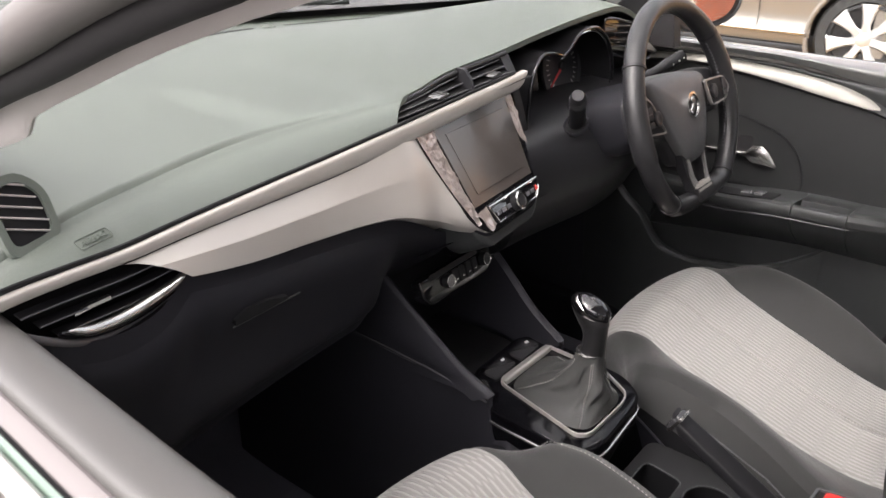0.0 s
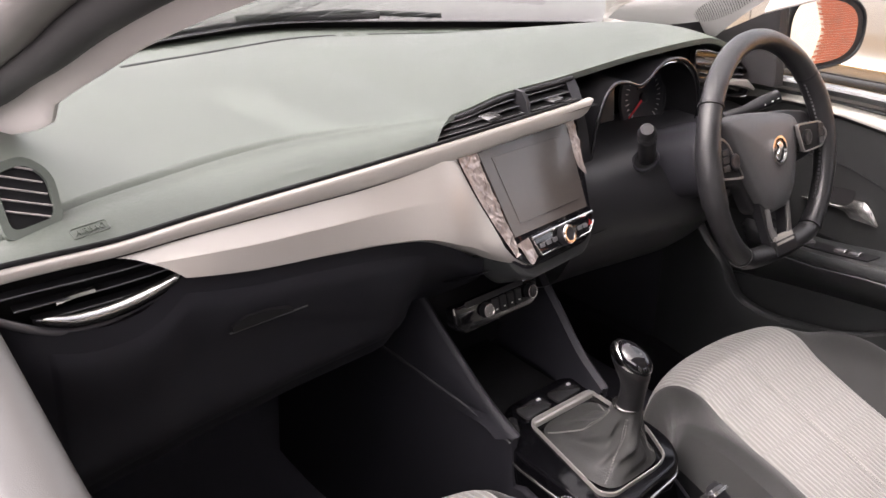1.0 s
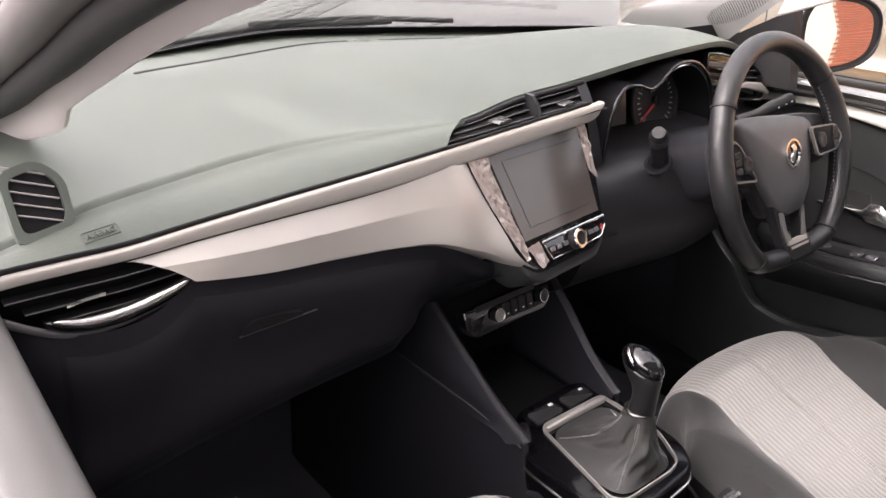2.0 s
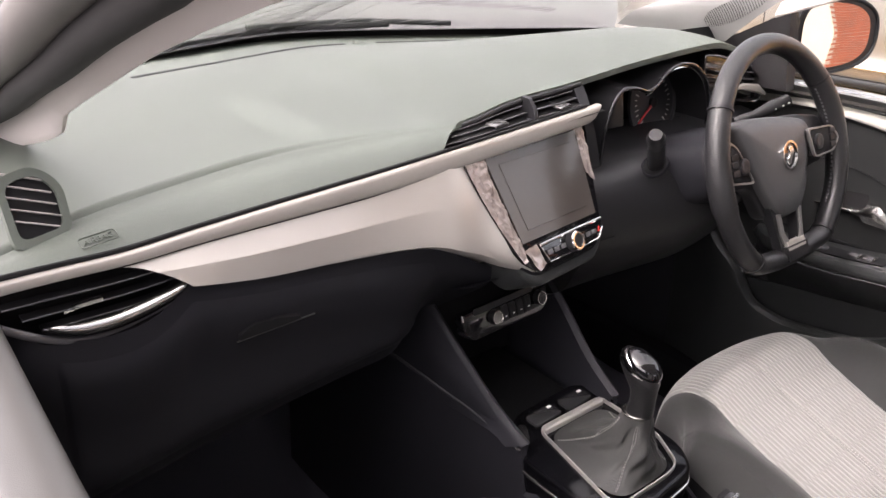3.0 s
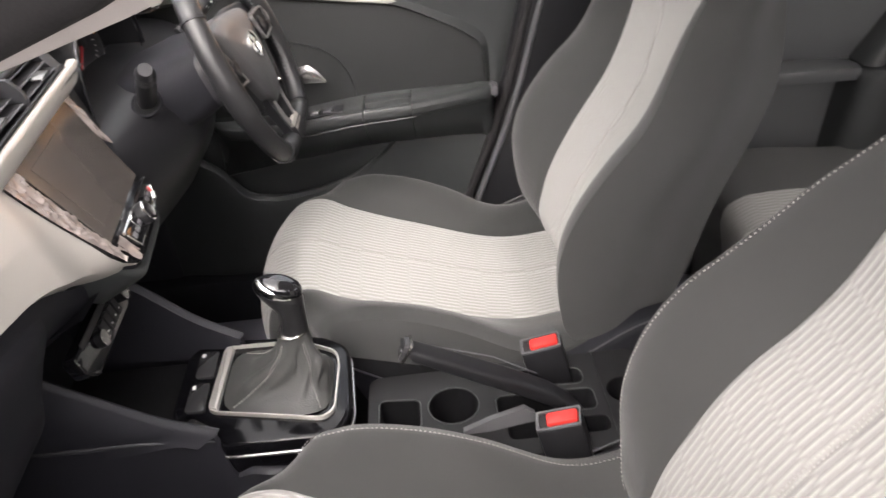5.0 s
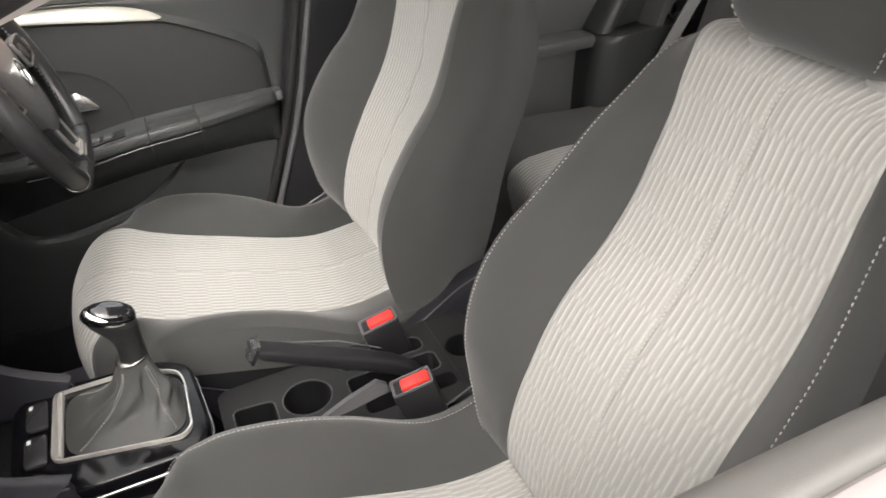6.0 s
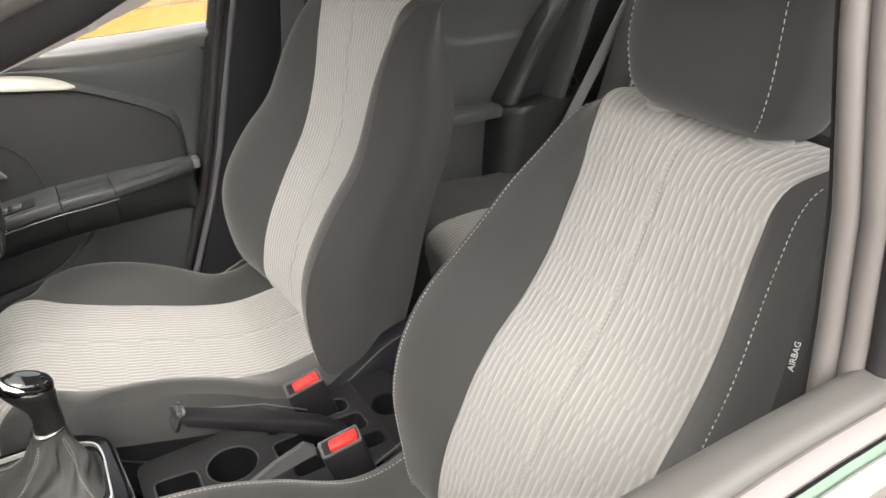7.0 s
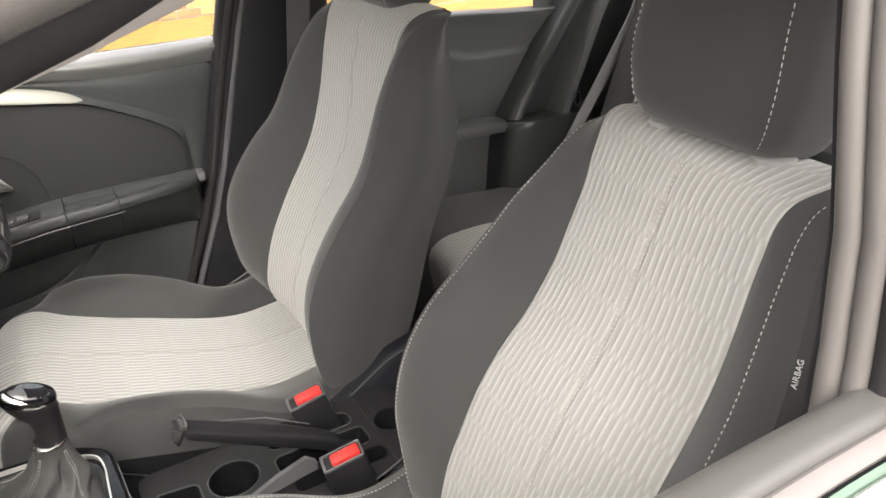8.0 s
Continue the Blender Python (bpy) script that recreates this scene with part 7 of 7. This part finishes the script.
house = thing("house", "red brick house behind the end of the garden wall", "house", (HX + 2.5, HY - 2.5, 0))
part("wall", box(HX, HX + 5, HY - 5, HY, 0, 4.6, 0), MORTAR, house, "mortared house wall")
part("roof", loft([[(HX - 0.2, HY + 0.25, 4.6), (HX + 2.5, HY + 0.25, 6.4), (HX + 5.2, HY + 0.25, 4.6)], [(HX - 0.2, HY - 5.25, 4.6), (HX + 2.5, HY - 5.25, 6.4), (HX + 5.2, HY - 5.25, 4.6)]]), surface("grey_roof_tiles", (0.09, 0.085, 0.085), 0.7, grain=40, relief=0.5), house, "grey tiled roof", False)
quads, corners = [], []
for x, z in bricks(HX + 0.005, HX + 4.9, 0.01, 4.5):
    k = len(corners)
    y = HY + 0.012 + random.uniform(-0.003, 0.003)
    corners += [(x + a, y - d, z + c) for d in (0, 0.02) for a, c in ((0, 0), (0.215, 0), (0.215, 0.065), (0, 0.065))]
    quads += [(k, k + 1, k + 2, k + 3), (k, k + 4, k + 5, k + 1), (k + 3, k + 2, k + 6, k + 7), (k, k + 3, k + 7, k + 4), (k + 1, k + 5, k + 6, k + 2)]
house_data = bpy.data.meshes.new("brickwork")
house_data.from_pydata(corners, [], quads)
house_data.materials.append(RED_BRICK)
brickwork = new("brickwork", house_data)
brickwork.parent = house
brickwork.matrix_parent_inverse = INVERSE[house]
tagged(brickwork, "red brick courses of the house", kind="stuff")

# parked car across the drive
CAR_PAINT = surface("beige_silver_paint", (0.24, 0.215, 0.19), 0.32, metal=0.3, relief=0.0, coat=0.7, patch=0.03)
TYRE = surface("tyre_rubber", (0.03, 0.03, 0.03), 0.8, grain=120, relief=0.3)
ALLOY = surface("silver_wheel_cover", (0.6, 0.59, 0.58), 0.35, metal=0.7, relief=0.0)
CX, HUB, HUB2 = 4.72, 0.66, 3.16
parked = thing("parked_car", "beige silver hatchback parked across the driveway", "car", (CX + 0.8, 1.9, 0))


def flank_x(z):
    return spline(z, [(0.18, 0.10, 0), (0.26, 0.035, 0), (0.32, 0.02, 0), (0.36, 0.035, 0), (0.55, 0.012, 0), (0.75, 0.0, 0), (0.92, 0.02, 0), (1.0, 0.06, 0), (1.25, 0.2, 0), (1.42, 0.36, 0), (1.46, 0.6, 0), (1.47, 0.82, 0)])[0]


def end_round(y):
    return 0.35 * (1 - ramp(0.12, 0.5, y)) ** 2 + 0.35 * ramp(3.5, 3.95, y) ** 2


for far in (0, 1):
    bm = bmesh.new()
    ys, zs = steps(0.12, 3.95, 110), steps(0.18, 1.47, 52)
    cap = lambda y: spline(y, [(0.12, 0.95, 0), (0.3, 1.1, 0), (0.7, 1.40, 0), (1.2, 1.47, 0), (2.2, 1.45, 0), (3.0, 1.0, 0), (3.95, 0.72, 0)])[0]
    vs = {}
    for i, y in enumerate(ys):
        for j, z in enumerate(zs):
            zz = 0.18 + (cap(y) - 0.18) * (j / 52)
            x = CX + flank_x(min(zz, 1.47)) + end_round(y) * 0.5
            if j == 52:
                x = CX + 0.83
            vs[i, j] = bm.verts.new((x if not far else 2 * CX + 1.66 - x, y, zz))
    for i in range(110):
        for j in range(52):
            c = (vs[i, j].co + vs[i + 1, j + 1].co) / 2
            if all(math.hypot(c.y - h, c.z - 0.31) > 0.345 for h in (HUB, HUB2)):
                bm.faces.new((vs[i, j], vs[i + 1, j], vs[i + 1, j + 1], vs[i, j + 1]))
    part("body_side", bm, CAR_PAINT, parked, "beige silver body side")
    for h in (HUB, HUB2):
        x = CX + 0.02 if not far else CX + 1.64
        part("arch", tube([(x, h + 0.352 * math.cos(a), 0.31 + 0.352 * math.sin(a)) for a in steps(-0.35, math.pi + 0.35, 40)], 0.016, 8), CAR_PAINT, parked)
        sgn = -1 if not far else 1
        m = Matrix.Translation((x + (0.12 if not far else -0.12), h, 0.31)) @ Matrix.Rotation(radians(90) * sgn, 4, "Y")
        w = part("wheel", lathe([(0.19, -0.09), (0.29, -0.095), (0.31, -0.08), (0.312, 0.07), (0.295, 0.095), (0.235, 0.1), (0.225, 0.07), (0.2, 0.02), (0.02, 0.015)], 48, m), TYRE, parked, "black rubber tyre")
        part("cover", lathe([(0.232, 0.075), (0.225, 0.10), (0.205, 0.104), (0.2, 0.085), (0.03, 0.07), (0.01, 0.07)], 48, m), BLACK, w)
        for k in range(7):
            a = 2 * math.pi * k / 7
            rot = m @ Matrix.Rotation(a, 4, "Z")
            part("spoke", loft([[rot @ Vector((r, t * q, hh + dz2)) for t, dz2 in ((-1, 0), (-0.7, 0.012), (0.7, 0.012), (1, 0))] for r, q, hh in ((0.03, 0.03, 0.09), (0.1, 0.026, 0.098), (0.17, 0.04, 0.1), (0.222, 0.062, 0.096))]), ALLOY, w, "silver wheel cover spoke")
        part("hub_cap", lathe([(0.045, 0.09), (0.043, 0.112), (0.03, 0.118), (0.005, 0.118)], 24, m), ALLOY, w)
part("sill", box(CX + 0.03, CX + 1.63, HUB + 0.34, HUB2 - 0.34, 0.17, 0.235, 0.02), BLACK, parked, "black lower sill")
part("side_strip", box(CX - 0.004, CX + 0.03, HUB + 0.35, HUB2 - 0.35, 0.305, 0.325, 0.006), SATIN_CHROME, parked, "bright sill strip")
part("bumper", loft([[(CX + 0.05 + o, 0.62 - 0.2 * k, zz) for o, k in ((0, 0), (0.02, 1), (0.25, 1.9), (0.8, 2.3), (1.35, 1.9), (1.58, 1), (1.6, 0))] for zz in (0.2, 0.35, 0.5, 0.62)], closed=False, caps=False), CAR_PAINT, parked, "beige silver rear bumper")
part("under_body", box(CX + 0.1, CX + 1.5, 0.3, 3.8, 0.16, 0.3, 0.02), BLACK, parked)
for y in (1.35, 2.45):
    part("door_gap", tube([(CX + flank_x(z) - 0.001, y, z) for z in steps(0.3, 0.95, 14)], 0.004, 6), BLACK, parked)
part("door_handle", box(CX - 0.02, CX + 0.02, 1.5, 1.68, 0.83, 0.855, 0.008), CAR_PAINT, parked)
